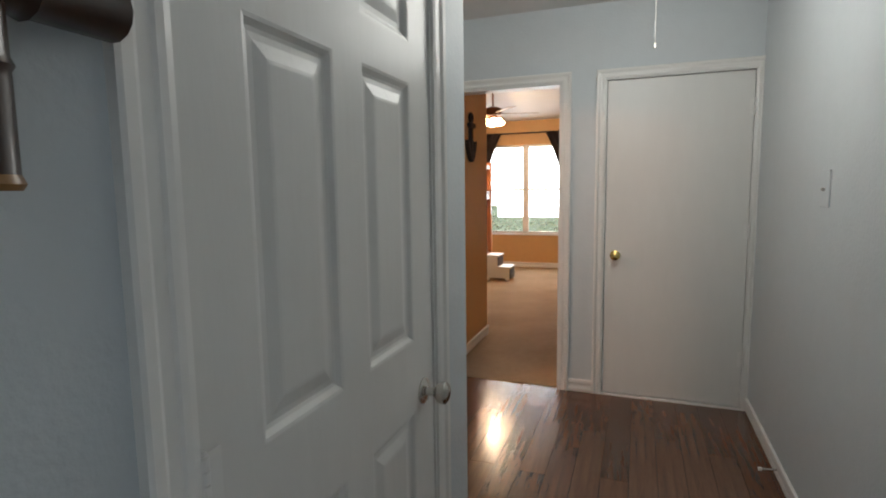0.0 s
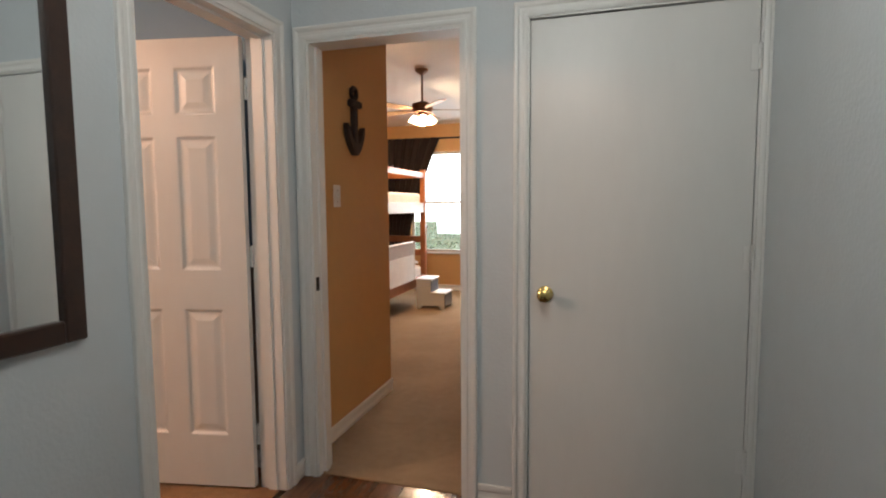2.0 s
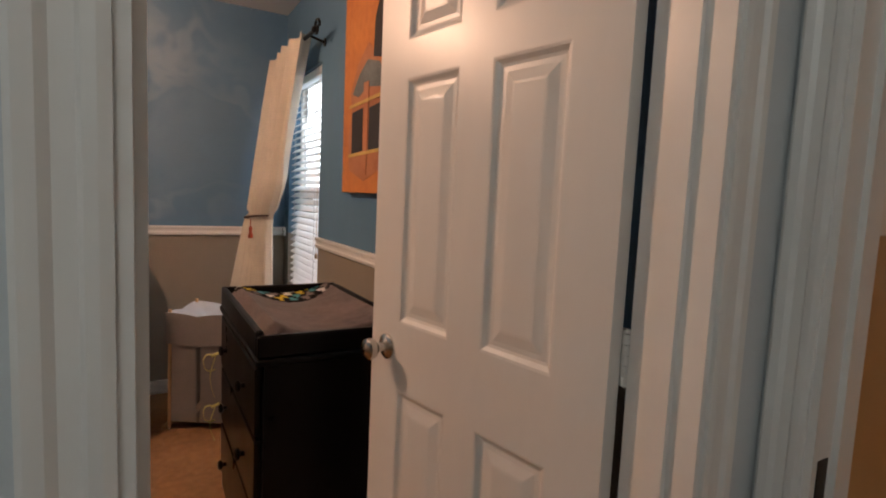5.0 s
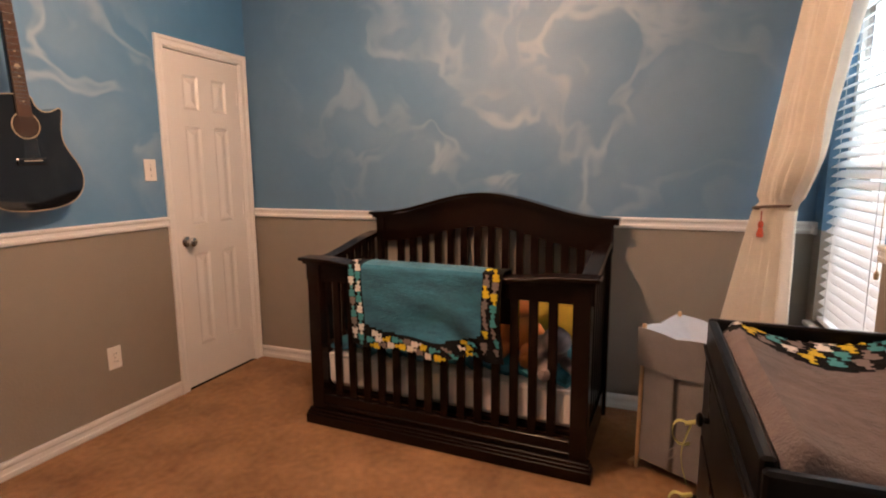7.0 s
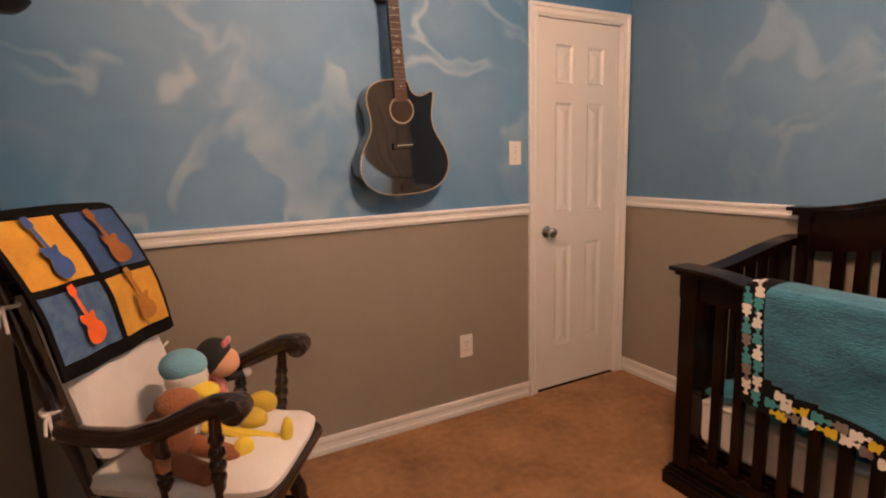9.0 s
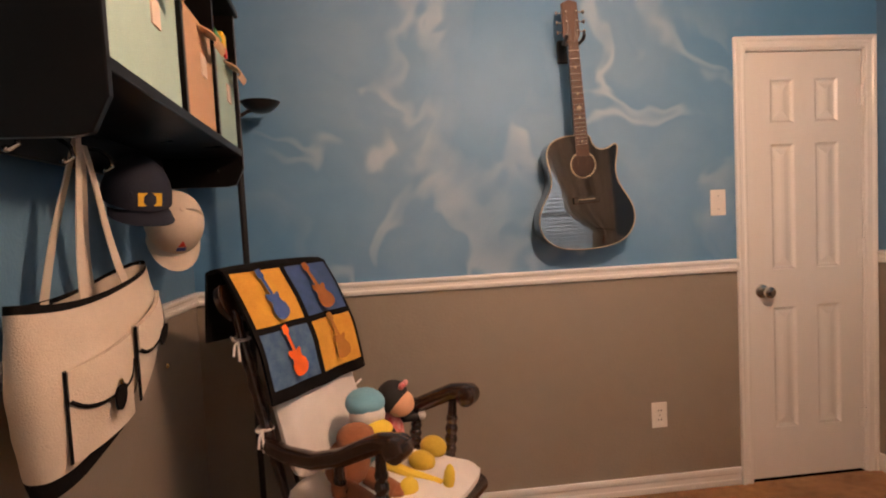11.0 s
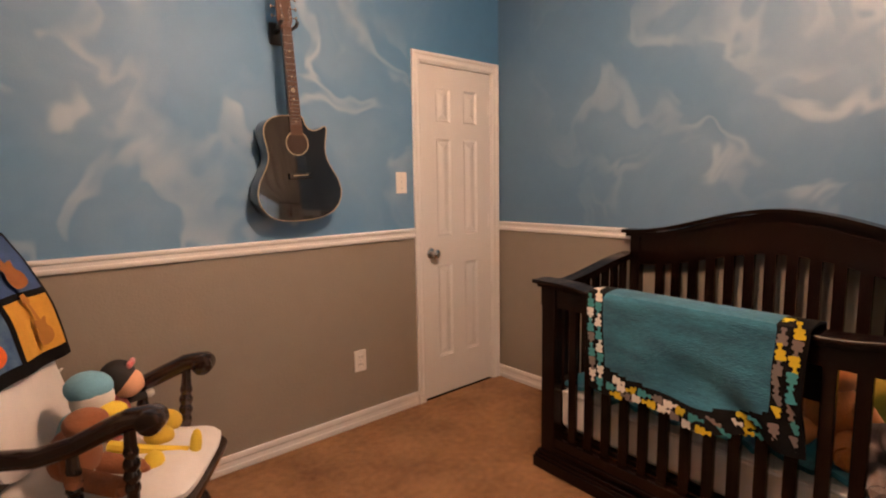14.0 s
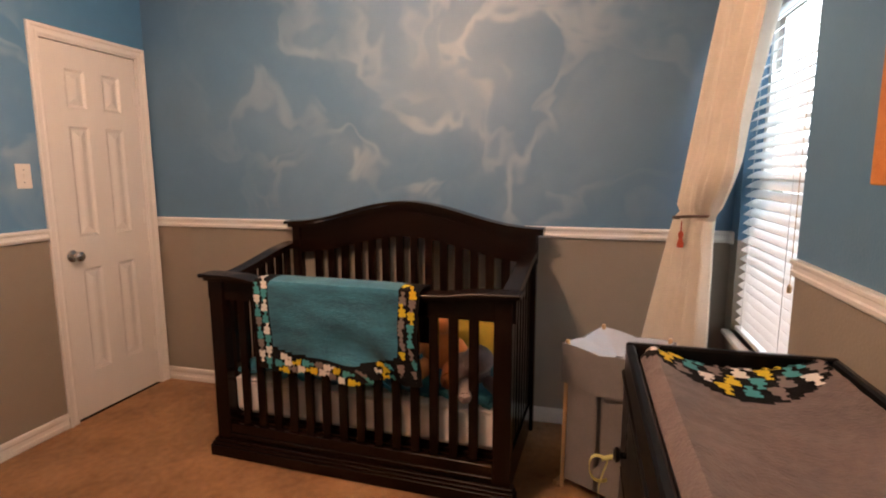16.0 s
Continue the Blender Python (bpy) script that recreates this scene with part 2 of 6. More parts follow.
def turned(bm, a, b, r, seg=10, beads=3):
    """A turned spindle: a rod that swells and narrows into beads."""
    m, n = between(a, b)
    prof = [(r * 0.7, 0)]
    for i in range(1, 40):
        u = i / 40
        w = 0.72 + 0.28 * math.sin(u * math.pi) ** 2
        if 0.2 < u < 0.8:
            w += 0.30 * abs(math.sin((u - 0.2) / 0.6 * math.pi * beads)) - 0.18
        prof.append((r * w, n * u))
    prof.append((r * 0.7, n))
    return lathe(bm, prof, m, seg)


def tube(bm, pts, radius, seg=8, closed=False, flat=1.0, mat=0):
    """Sweep a round or flattened section along points; radius a number or one for each point."""
    pts = [Vector(p) for p in pts]
    n = len(pts)
    rs = radius if isinstance(radius, (list, tuple)) else [radius] * n
    rings, up = [], None
    for i, p in enumerate(pts):
        d = (pts[(i + 1) % n] - pts[i - 1]) if closed else pts[min(i + 1, n - 1)] - pts[max(i - 1, 0)]
        d.normalize()
        if up is None:
            up = Vector((0, 0, 1)) if abs(d.z) < 0.9 else Vector((1, 0, 0))
        side = d.cross(up).normalized()
        up = side.cross(d).normalized()
        rings.append([bm.verts.new(p + rs[i] * (math.cos(2 * math.pi * j / seg) * side + flat * math.sin(2 * math.pi * j / seg) * up)) for j in range(seg)])
    for i in range(n if closed else n - 1):
        a, b = rings[i], rings[(i + 1) % n]
        for j in range(seg):
            f = bm.faces.new((a[j], a[(j + 1) % seg], b[(j + 1) % seg], b[j]))
            f.material_index = mat
    if not closed:
        for ring, flip in ((rings[0], True), (rings[-1], False)):
            f = bm.faces.new(ring[::-1] if flip else ring)
            f.material_index = mat
    bmesh.ops.recalc_face_normals(bm, faces=bm.faces)
    return bm


def prism(bm, outline, depth, m=Matrix(), mat=0, bevel=0.0):
    """An outline in local x, z, given depth along y."""
    lo = [bm.verts.new(m @ Vector((x, 0, z))) for x, z in outline]
    hi = [bm.verts.new(m @ Vector((x, depth, z))) for x, z in outline]
    fs = [bm.faces.new(lo), bm.faces.new(hi[::-1])]
    for i in range(len(lo)):
        j = (i + 1) % len(lo)
        fs.append(bm.faces.new((lo[j], lo[i], hi[i], hi[j])))
    for f in fs:
        f.material_index = mat
    bmesh.ops.recalc_face_normals(bm, faces=fs)
    if bevel:
        es = [e for e in {e for v in lo + hi for e in v.link_edges} if e.is_valid and e.calc_face_angle(0) > 0.6]
        bmesh.ops.bevel(bm, geom=es, offset=bevel, segments=2, affect="EDGES", profile=0.5)
    return bm


def sheet(bm, fn, nu, nv, thick=0.0, mat=0):
    """A surface from fn(u, v), with a thickness along its normals."""
    g = [[bm.verts.new(fn(i / nu, j / nv)) for j in range(nv + 1)] for i in range(nu + 1)]
    fs = []
    for i in range(nu):
        for j in range(nv):
            f = bm.faces.new((g[i][j], g[i + 1][j], g[i + 1][j + 1], g[i][j + 1]))
            f.material_index = mat(i / nu, j / nv) if callable(mat) else mat
            fs.append(f)
    if thick:
        bm.normal_update()
        bmesh.ops.solidify(bm, geom=fs, thickness=thick)
    return bm


def blob(bm, c, r, squash=(1, 1, 1), mat=0, sub=2, jitter=0.0, seed=0):
    out = bmesh.ops.create_icosphere(bm, subdivisions=sub, radius=1)
    for v in out["verts"]:
        k = 1 + jitter * noise.noise(v.co * 2.3 + Vector((seed, 0, 0)))
        v.co = Vector((c[0] + v.co.x * r * squash[0] * k, c[1] + v.co.y * r * squash[1] * k, c[2] + v.co.z * r * squash[2] * k))
    for f in {f for v in out["verts"] for f in v.link_faces}:
        f.material_index = mat
    return bm


# ---- plan ----
FAR = 2.125        # hall end wall
HR = 1.93          # hall right wall
PX, PY = 0.79, 0.10  # jut of the hall's near wall
NX = -0.13         # nursery face of the hall wall
CX, GY, WY = -3.285, -1.195, 2.13   # crib, guitar and window walls
TOP = 2.5
D0, D1, DH = 1.245, 1.985, 2.045    # nursery doorway
B0, B1 = 0.065, 0.805               # bedroom doorway
K0, K1 = 1.065, 1.905               # closet doorway
L0, L1 = -0.965, -0.165             # near door
W0, W1, WZ0, WZ1 = -3.17, -2.47, 0.62, 2.04   # nursery window
RAIL = 1.05


def structure(name, bm, mat, label, category="wall"):
    return tagged(part(name, bm, mat), label, category, kind="structure")


# hall
structure("wall_hall_end", boxes((-0.13, B0, FAR, FAR + 0.12, 0, TOP), (B0, B1, FAR, FAR + 0.12, DH, TOP), (B1, K0, FAR, FAR + 0.12, 0, TOP),
                                 (K0, K1, FAR, FAR + 0.12, DH, TOP), (K1, HR, FAR, FAR + 0.12, 0, TOP)), HALL_PAINT, "pale grey painted wall at the hall's end")
structure("wall_hall_right", boxes((HR, HR + 0.12, -4.6, FAR + 0.12, 0, TOP)), HALL_PAINT, "long pale grey painted hall wall")
structure("wall_hall_jut", boxes((PX - 0.12, PX, -1.7, L0, 0, TOP), (PX - 0.12, PX, L0, L1, DH, TOP), (PX - 0.12, PX, L1, PY, 0, TOP), (0.0, PX - 0.12, PY - 0.12, PY, 0, TOP)),
          HALL_PAINT, "pale grey painted wall that juts into the hall")
# unseen wall; its window opening is added to suit the fill lamp
structure("wall_entry_side", boxes((-2.72, -2.6, -4.72, -1.58, 0, 0.5), (-2.72, -2.6, -4.72, -1.58, 2.3, TOP), (-2.72, -2.6, -4.72, -4.2, 0.5, 2.3), (-2.72, -2.6, -2.0, -1.58, 0.5, 2.3), (-2.6, PX - 0.12, -1.7, -1.58, 0, TOP)), HALL_PAINT, "unseen pale wall with an opening added for the hall's fill light")
structure("wall_entry_back", boxes((-2.72, HR + 0.12, -4.72, -4.6, 0, TOP)), HALL_PAINT, "pale painted wall behind the hall")
structure("floor_hall", boxes((0, HR, -1.6, FAR, -0.12, -0.012), (-2.6, HR, -4.6, -1.6, -0.12, -0.0)), material("floor_underlay", (0.05, 0.03, 0.02), 0.8), "dark underlay below wooden hall planks", "floor")
structure("ceiling_hall", boxes((-0.13, 2.05, -1.58, FAR + 0.12, TOP, TOP + 0.1), (-2.72, 2.05, -4.72, -1.58, TOP, TOP + 0.1)), CEILING_PAINT, "plain white hall ceiling", "ceiling")

# nursery shell: upper blue, lower taupe, split at the chair rail
wall_split = RAIL


def split_wall(name, pieces, upper, label):
    lo, hi = bmesh.new(), bmesh.new()
    for x0, x1, y0, y1, z0, z1 in pieces:
        if z0 < wall_split:
            box(lo, x0, x1, y0, y1, z0, min(z1, wall_split))
        if z1 > wall_split:
            box(hi, x0, x1, y0, y1, max(z0, wall_split), z1)
    ob = structure(name, lo, GREY_PAINT, label)
    part("upper_wall", hi, upper, ob, "blue paint with pale sponged clouds")
    return ob


split_wall("wall_crib", [(CX - 0.12, CX, GY - 0.12, WY + 0.12, 0, TOP)], BLUE_CRIB, "nursery wall, cloudy blue above taupe")
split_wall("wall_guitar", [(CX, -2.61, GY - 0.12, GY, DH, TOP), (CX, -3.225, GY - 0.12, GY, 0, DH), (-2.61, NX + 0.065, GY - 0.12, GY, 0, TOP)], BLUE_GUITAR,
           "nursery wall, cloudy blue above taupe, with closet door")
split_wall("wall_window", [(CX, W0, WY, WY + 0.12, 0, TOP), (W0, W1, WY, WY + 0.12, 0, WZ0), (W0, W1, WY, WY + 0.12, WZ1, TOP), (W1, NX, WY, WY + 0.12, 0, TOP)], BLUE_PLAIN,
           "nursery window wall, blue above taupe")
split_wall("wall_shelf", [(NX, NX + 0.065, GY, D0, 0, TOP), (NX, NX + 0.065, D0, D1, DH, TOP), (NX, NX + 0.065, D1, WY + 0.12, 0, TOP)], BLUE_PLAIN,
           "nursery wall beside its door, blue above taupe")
structure("wall_hall_left", boxes((NX + 0.065, 0, PY, D0, 0, TOP), (NX + 0.065, 0, D0, D1, DH, TOP), (NX + 0.065, 0, D1, FAR, 0, TOP)), HALL_PAINT, "pale grey painted hall wall")
structure("floor_nursery", boxes((CX, -0.03, GY, WY, -0.12, 0)), CARPET, "worn brown nursery carpet with brushed patches", "floor")
structure("ceiling_nursery", boxes((CX - 0.12, -0.13, GY - 0.12, WY + 0.12, TOP, TOP + 0.1)), CEILING_PAINT, "plain white nursery ceiling", "ceiling")

# bedroom shell
BX, BY, BL = -0.04, 3.33, -2.06
V0, V1, VZ0, VZ1 = -1.46, 0.36, 0.58, 2.10
structure("wall_bedroom_entry", boxes((BX - 0.12, BX, FAR + 0.12, BY, 0, 3.1)), TAN_PAINT, "tan painted wall beside the bedroom entry")
structure("wall_bedroom_return", boxes((BL, BX - 0.12, BY - 0.12, BY, 0, 3.1)), TAN_PAINT, "tan painted bedroom wall")
structure("wall_bedroom_rust", boxes((BL - 0.12, BL, BY - 0.12, 7.77, 0, 3.1)), RUST_PAINT, "rust red painted bedroom wall")
structure("wall_bedroom_window", boxes((BL, V0, 7.65, 7.77, 0, 2.7), (V0, V1, 7.65, 7.77, 0, VZ0), (V0, V1, 7.65, 7.77, VZ1, 2.7), (V1, 2.3, 7.65, 7.77, 0, 2.7)), TAN_PAINT, "tan painted bedroom window wall")
structure("wall_bedroom_right", boxes((2.3, 2.42, FAR + 0.9, 7.77, 0, 3.1), (K0 - 0.16, K0 - 0.04, FAR + 0.12, FAR + 0.9, 0, 3.1), (K0 - 0.04, 2.42, FAR + 0.8, FAR + 0.9, 0, 3.1)), TAN_PAINT, "tan painted bedroom wall")
structure("floor_bedroom", boxes((BL, 2.3, FAR + 0.03, 7.65, -0.12, 0.0)), BEIGE_CARPET, "beige bedroom carpet", "floor")
bm = bmesh.new()
prism(bm, [(FAR + 0.12, 3.0), (5.2, 3.0), (7.77, 2.48), (7.77, 2.58), (5.2, 3.1), (FAR + 0.12, 3.1)], 4.6, Matrix(((0, 1, 0, -2.18), (1, 0, 0, 0), (0, 0, 1, 0), (0, 0, 0, 1))))
structure("ceiling_bedroom", bm, CEILING_PAINT, "white sloped bedroom ceiling", "ceiling")

# ---- doors, trim and windows ----


def moulding(bm, a, b, out, wide, deep, horizontal=True, flip=False):
    """A stepped strip from a to b on a wall whose outward way is out; wide runs up (or sideways for an upright strip)."""
    a, b, o = Vector(a), Vector(b), Vector(out)
    along = (b - a).normalized()
    up = Vector((0, 0, 1)) if horizontal else o.cross(along) * (-1 if flip else 1)
    prof = [(0, 0), (0, 0.55), (0.12, 0.75), (0.3, 0.8), (0.38, 0.55), (0.62, 0.5), (0.72, 0.95), (0.9, 1.0), (1, 0.8), (1, 0)]
    ends = [[bm.verts.new(p + up * (u * wide) + o * (d * deep)) for u, d in prof] for p in (a, b)]
    fs = [bm.faces.new(ends[0][::-1]), bm.faces.new(ends[1])]
    for i in range(len(prof)):
        j = (i + 1) % len(prof)
        fs.append(bm.faces.new((ends[0][i], ends[0][j], ends[1][j], ends[1][i])))
    bmesh.ops.recalc_face_normals(bm, faces=fs)
    return bm


def casing(parent, p0, p1, height, out, wide=0.06, deep=0.017):
    """Three mouldings round a doorway from p0 to p1 on one wall face."""
    a, b, o = Vector(p0), Vector(p1), Vector(out)
    s = (b - a).normalized()
    for p, way in ((a, -s), (b, s)):
        bm = bmesh.new()
        prof = [(0, 0), (0, 0.55), (0.15, 0.7), (0.3, 0.7), (0.36, 0.5), (0.6, 0.55), (0.72, 0.9), (0.92, 1.0), (1, 0.85), (1, 0)]
        ends = [[bm.verts.new(p + way * (u * wide) + o * (d * deep) + Vector((0, 0, z + (u * wide if z else 0)))) for u, d in prof] for z in (0, height)]
        fs = [bm.faces.new(ends[0][::-1]), bm.faces.new(ends[1])]
        for i in range(len(prof)):
            j = (i + 1) % len(prof)
            fs.append(bm.faces.new((ends[0][i], ends[0][j], ends[1][j], ends[1][i])))
        bmesh.ops.recalc_face_normals(bm, faces=fs)
        part("casing", bm, TRIM_PAINT, parent)
    bm = bmesh.new()
    prof = [(0, 0), (0, 0.55), (0.15, 0.7), (0.3, 0.7), (0.36, 0.5), (0.6, 0.55), (0.72, 0.9), (0.92, 1.0), (1, 0.85), (1, 0)]
    ends = []
    for p, way in ((a, -s), (b, s)):
        ends.append([bm.verts.new(p + way * (u * wide) + o * (d * deep) + Vector((0, 0, height + u * wide))) for u, d in prof])
    fs = [bm.faces.new(ends[0][::-1]), bm.faces.new(ends[1])]
    for i in range(len(prof)):
        j = (i + 1) % len(prof)
        fs.append(bm.faces.new((ends[0][i], ends[0][j], ends[1][j], ends[1][i])))
    bmesh.ops.recalc_face_normals(bm, faces=fs)
    part("casing", bm, TRIM_PAINT, parent)


def panel_piece(w, h, t):
    """A raised panel: a thin back plate with a sloped, proud field on both faces."""
    bm = bmesh.new()
    for s in (-1, 1):
        ring = []
        for inset, d in ((0.0, t * 0.5), (0.006, t * 0.46), (0.014, t * 0.26), (0.020, t * 0.20), (0.030, t * 0.22), (0.052, t * 0.40), (0.058, t * 0.42)):
            ring.append([bm.verts.new((x, s * d, z)) for x, z in ((inset, inset), (w - inset, inset), (w - inset, h - inset), (inset, h - inset))])
        for a, b in zip(ring, ring[1:]):
            for i in range(4):
                bm.faces.new((a[i], a[(i + 1) % 4], b[(i + 1) % 4], b[i]))
        bm.faces.new(ring[-1])
    bmesh.ops.recalc_face_normals(bm, faces=bm.faces)
    return bm


def knob_meshes(parent, x, z, t, mat, label, sides=(-1, 1)):
    for s in sides:
        bm = bmesh.new()
        m = pose(x, s * t / 2, z, 90 if s < 0 else -90)
        lathe(bm, [(0.0325, 0), (0.0325, 0.004), (0.027, 0.008), (0.012, 0.012), (0.0105, 0.030), (0.016, 0.034), (0.0245, 0.042), (0.0275, 0.052), (0.0265, 0.060), (0.019, 0.066), (0.006, 0.068)], m, 24)
        part("knob", bm, mat, parent, label, smooth=True)


def six_panel_leaf(parent, w, h, t=0.035, knob=None, knob_at=0.07, knob_label="", knob_z=0.93, sides=(-1, 1), paint=None):
    """Leaf along local +x from the hinge, y across its thickness."""
    paint = paint or DOOR_PAINT
    st, mid = 0.115, 0.10
    pw = (w - 2 * st - mid) / 2
    rows = [(0.24, 0.595), (1.008, 0.602), (1.70, 0.21)]
    rows = [(z * h / 2.03, q * h / 2.03) for z, q in rows]
    bm = bmesh.new()
    for x0, x1 in ((0, st), (st + pw, st + pw + mid), (w - st, w)):
        box(bm, x0, x1, -t / 2, t / 2, 0, h)
    zs = [0] + [v for z, q in rows for v in (z, z + q)] + [h]
    for z0, z1 in zip(zs[::2], zs[1::2]):
        for x0 in (st, st + pw + mid):
            box(bm, x0, x0 + pw, -t / 2, t / 2, z0, z1)
    part("leaf", bm, paint, parent)
    for z, q in rows:
        for x0 in (st, st + pw + mid):
            p = part("panel", panel_piece(pw, q, t), paint, parent)
            p.location = (x0, 0, z)
    if knob:
        knob_meshes(parent, w - knob_at, knob_z, t, knob, knob_label, sides)


def hinges(parent, zs, at=(0, 0), mat=None):
    for z in zs:
        bm = bmesh.new()
        for i in range(5):
            lathe(bm, [(0.008, z - 0.045 + i * 0.018), (0.008, z - 0.045 + i * 0.018 + 0.0168)], Matrix.Translation((at[0], at[1], 0)), 10)
        lathe(bm, [(0.004, z + 0.045), (0.006, z + 0.047), (0.004, z + 0.052)], Matrix.Translation((at[0], at[1], 0)), 10)
        box(bm, at[0], at[0] + 0.03, at[1] - 0.0012, at[1] + 0.0012, z - 0.045, z + 0.045)
        part("hinge", bm, mat or TRIM_PAINT, parent)


def jamb(parent, boxes_list):
    for b in boxes_list:
        part("jamb", boxes(b), TRIM_PAINT, parent)


# nursery door: wide open, hinged at the hall's end
frame1 = thing("door_frame_nursery", "white painted nursery door frame", "door frame", kind="structure")
jamb(frame1, [(NX - 0.002, 0.002, D0, D0 + 0.018, 0, DH), (NX - 0.002, 0.002, D1 - 0.018, D1, 0, DH), (NX - 0.002, 0.002, D0 + 0.018, D1 - 0.018, DH - 0.018, DH),
              (-0.085, -0.045, D0 + 0.018, D0 + 0.028, 0, DH - 0.018), (-0.085, -0.045, D1 - 0.028, D1 - 0.018, 0, DH - 0.018), (-0.085, -0.045, D0 + 0.028, D1 - 0.028, DH - 0.028, DH - 0.018)])
casing(frame1, (0, D0 + 0.006, 0), (0, D1 - 0.006, 0), DH - 0.006, (1, 0, 0))
casing(frame1, (NX, D0 + 0.006, 0), (NX, D1 - 0.006, 0), DH - 0.006, (-1, 0, 0))
door1 = thing("door_1", "white six-panel nursery door standing open", "door", pose(NX - 0.012, D1 - 0.012, 0.012, 0, 0, 180 + 10.5), kind="structure")
six_panel_leaf(door1, 0.71, 2.015, knob=CHROME, knob_label="satin nickel knob")
for c in list(door1.children):
    c.location += Vector((0.008, 0.0215, 0))
hinges(door1, (0.235, 1.06, 1.80))

# bedroom doorway: no leaf in sight
frame2 = thing("door_frame_bedroom", "white painted bedroom door frame without its leaf", "door frame", kind="structure")
jamb(frame2, [(B0, B0 + 0.018, FAR - 0.002, FAR + 0.122, 0, DH), (B1 - 0.018, B1, FAR - 0.002, FAR + 0.122, 0, DH), (B0 + 0.018, B1 - 0.018, FAR - 0.002, FAR + 0.122, DH - 0.018, DH),
              (B0 + 0.018, B0 + 0.028, FAR + 0.05, FAR + 0.09, 0, DH - 0.018), (B1 - 0.028, B1 - 0.018, FAR + 0.05, FAR + 0.09, 0, DH - 0.018)])
casing(frame2, (B0 + 0.006, FAR, 0), (B1 - 0.006, FAR, 0), DH - 0.006, (0, -1, 0))
casing(frame2, (B0 + 0.006, FAR + 0.12, 0), (B1 - 0.006, FAR + 0.12, 0), DH - 0.006, (0, 1, 0))
part("strike_plate", boxes((B0 + 0.018, B0 + 0.0195, FAR + 0.012, FAR + 0.04, 0.9, 0.965)), IRON, frame2, "dark metal strike plate")

# hall closet: flat slab door
frame3 = thing("door_frame_closet", "white painted hall closet door frame", "door frame", kind="structure")
jamb(frame3, [(K0, K0 + 0.012, FAR - 0.002, FAR + 0.1, 0, DH), (K1 - 0.012, K1, FAR - 0.002, FAR + 0.1, 0, DH), (K0 + 0.012, K1 - 0.012, FAR - 0.002, FAR + 0.1, DH - 0.012, DH), (K0, K1, FAR + 0.1, FAR + 0.12, 0, DH)])
for (a, b) in (((K0 + 0.004, FAR, 0), (K1 - 0.004, FAR, 0)),):
    casing(frame3, a, b, DH - 0.004, (0, -1, 0), wide=0.055)
part("sill_strip", boxes((K0 - 0.02, K1 + 0.015, FAR - 0.012, FAR + 0.03, -0.012, 0.012), bevel=0.003), TRIM_PAINT, frame3)
door2 = thing("door_2", "flat white hall closet door, shut", "door", pose(K1 - 0.015, FAR + 0.020, 0.018, 0, 0, 180), kind="structure")
part("leaf", boxes((0, K1 - K0 - 0.03, -0.0175, 0.0175, 0, 2.008), bevel=0.0015), DOOR_PAINT, door2)
knob_meshes(door2, K1 - K0 - 0.03 - 0.065, 0.915, 0.035, BRASS, "polished brass knob", sides=(1,))
hinges(door2, (0.30, 1.08, 1.80), at=(-0.004, 0.022))

# near door on the jut
frame4 = thing("door_frame_near", "white painted frame of the near hall door", "door frame", kind="structure")
jamb(frame4, [(PX - 0.12, PX + 0.002, L0, L0 + 0.012, 0, DH), (PX - 0.12, PX + 0.002, L1 - 0.012, L1, 0, DH), (PX - 0.12, PX + 0.002, L0 + 0.012, L1 - 0.012, DH - 0.012, DH), (PX - 0.12, PX - 0.09, L0, L1, 0, DH)])
casing(frame4, (PX, L0 + 0.005, 0), (PX, L1 - 0.005, 0), DH - 0.005, (1, 0, 0), wide=0.075)
door3 = thing("door_3", "white six-panel hall door, shut", "door", pose(PX - 0.020, L0 + 0.015, 0.012, 0, 0, 90), kind="structure")
six_panel_leaf(door3, L1 - L0 - 0.03, 2.015, knob=CHROME, knob_label="satin nickel knob", knob_z=0.862, knob_at=0.065, sides=(-1,))
hinges(door3, (0.26, 1.0, 1.80), at=(-0.004, -0.025))

# nursery closet door in the guitar wall
frame5 = thing("door_frame_nursery_closet", "white painted nursery closet door frame", "door frame", kind="structure")
jamb(frame5, [(-3.225, -3.21, GY - 0.1, GY + 0.002, 0, DH), (-2.625, -2.61, GY - 0.1, GY + 0.002, 0, DH), (-3.21, -2.625, GY - 0.1, GY + 0.002, DH - 0.015, DH), (-3.225, -2.61, GY - 0.12, GY - 0.1, 0, DH)])
casing(frame5, (-3.217, GY, 0), (-2.618, GY, 0), DH - 0.008, (0, 1, 0), wide=0.055)
door4 = thing("door_4", "narrow white six-panel closet door, shut", "door", pose(-3.207, GY - 0.022, 0.012, 0, 0, 0), kind="structure")
six_panel_leaf(door4, 0.579, 2.012, knob=CHROME, knob_label="satin nickel knob", knob_at=0.06, knob_z=0.905, sides=(1,))
hinges(door4, (0.26, 1.08, 1.80), at=(0.0, 0.024))


def run(name, a, b, out, z, wide, deep, label, category="trim"):
    bm = bmesh.new()
    moulding(bm, (*a, z), (*b, z), (*out, 0), wide, deep)
    return structure(name, bm, TRIM_PAINT, label, category)


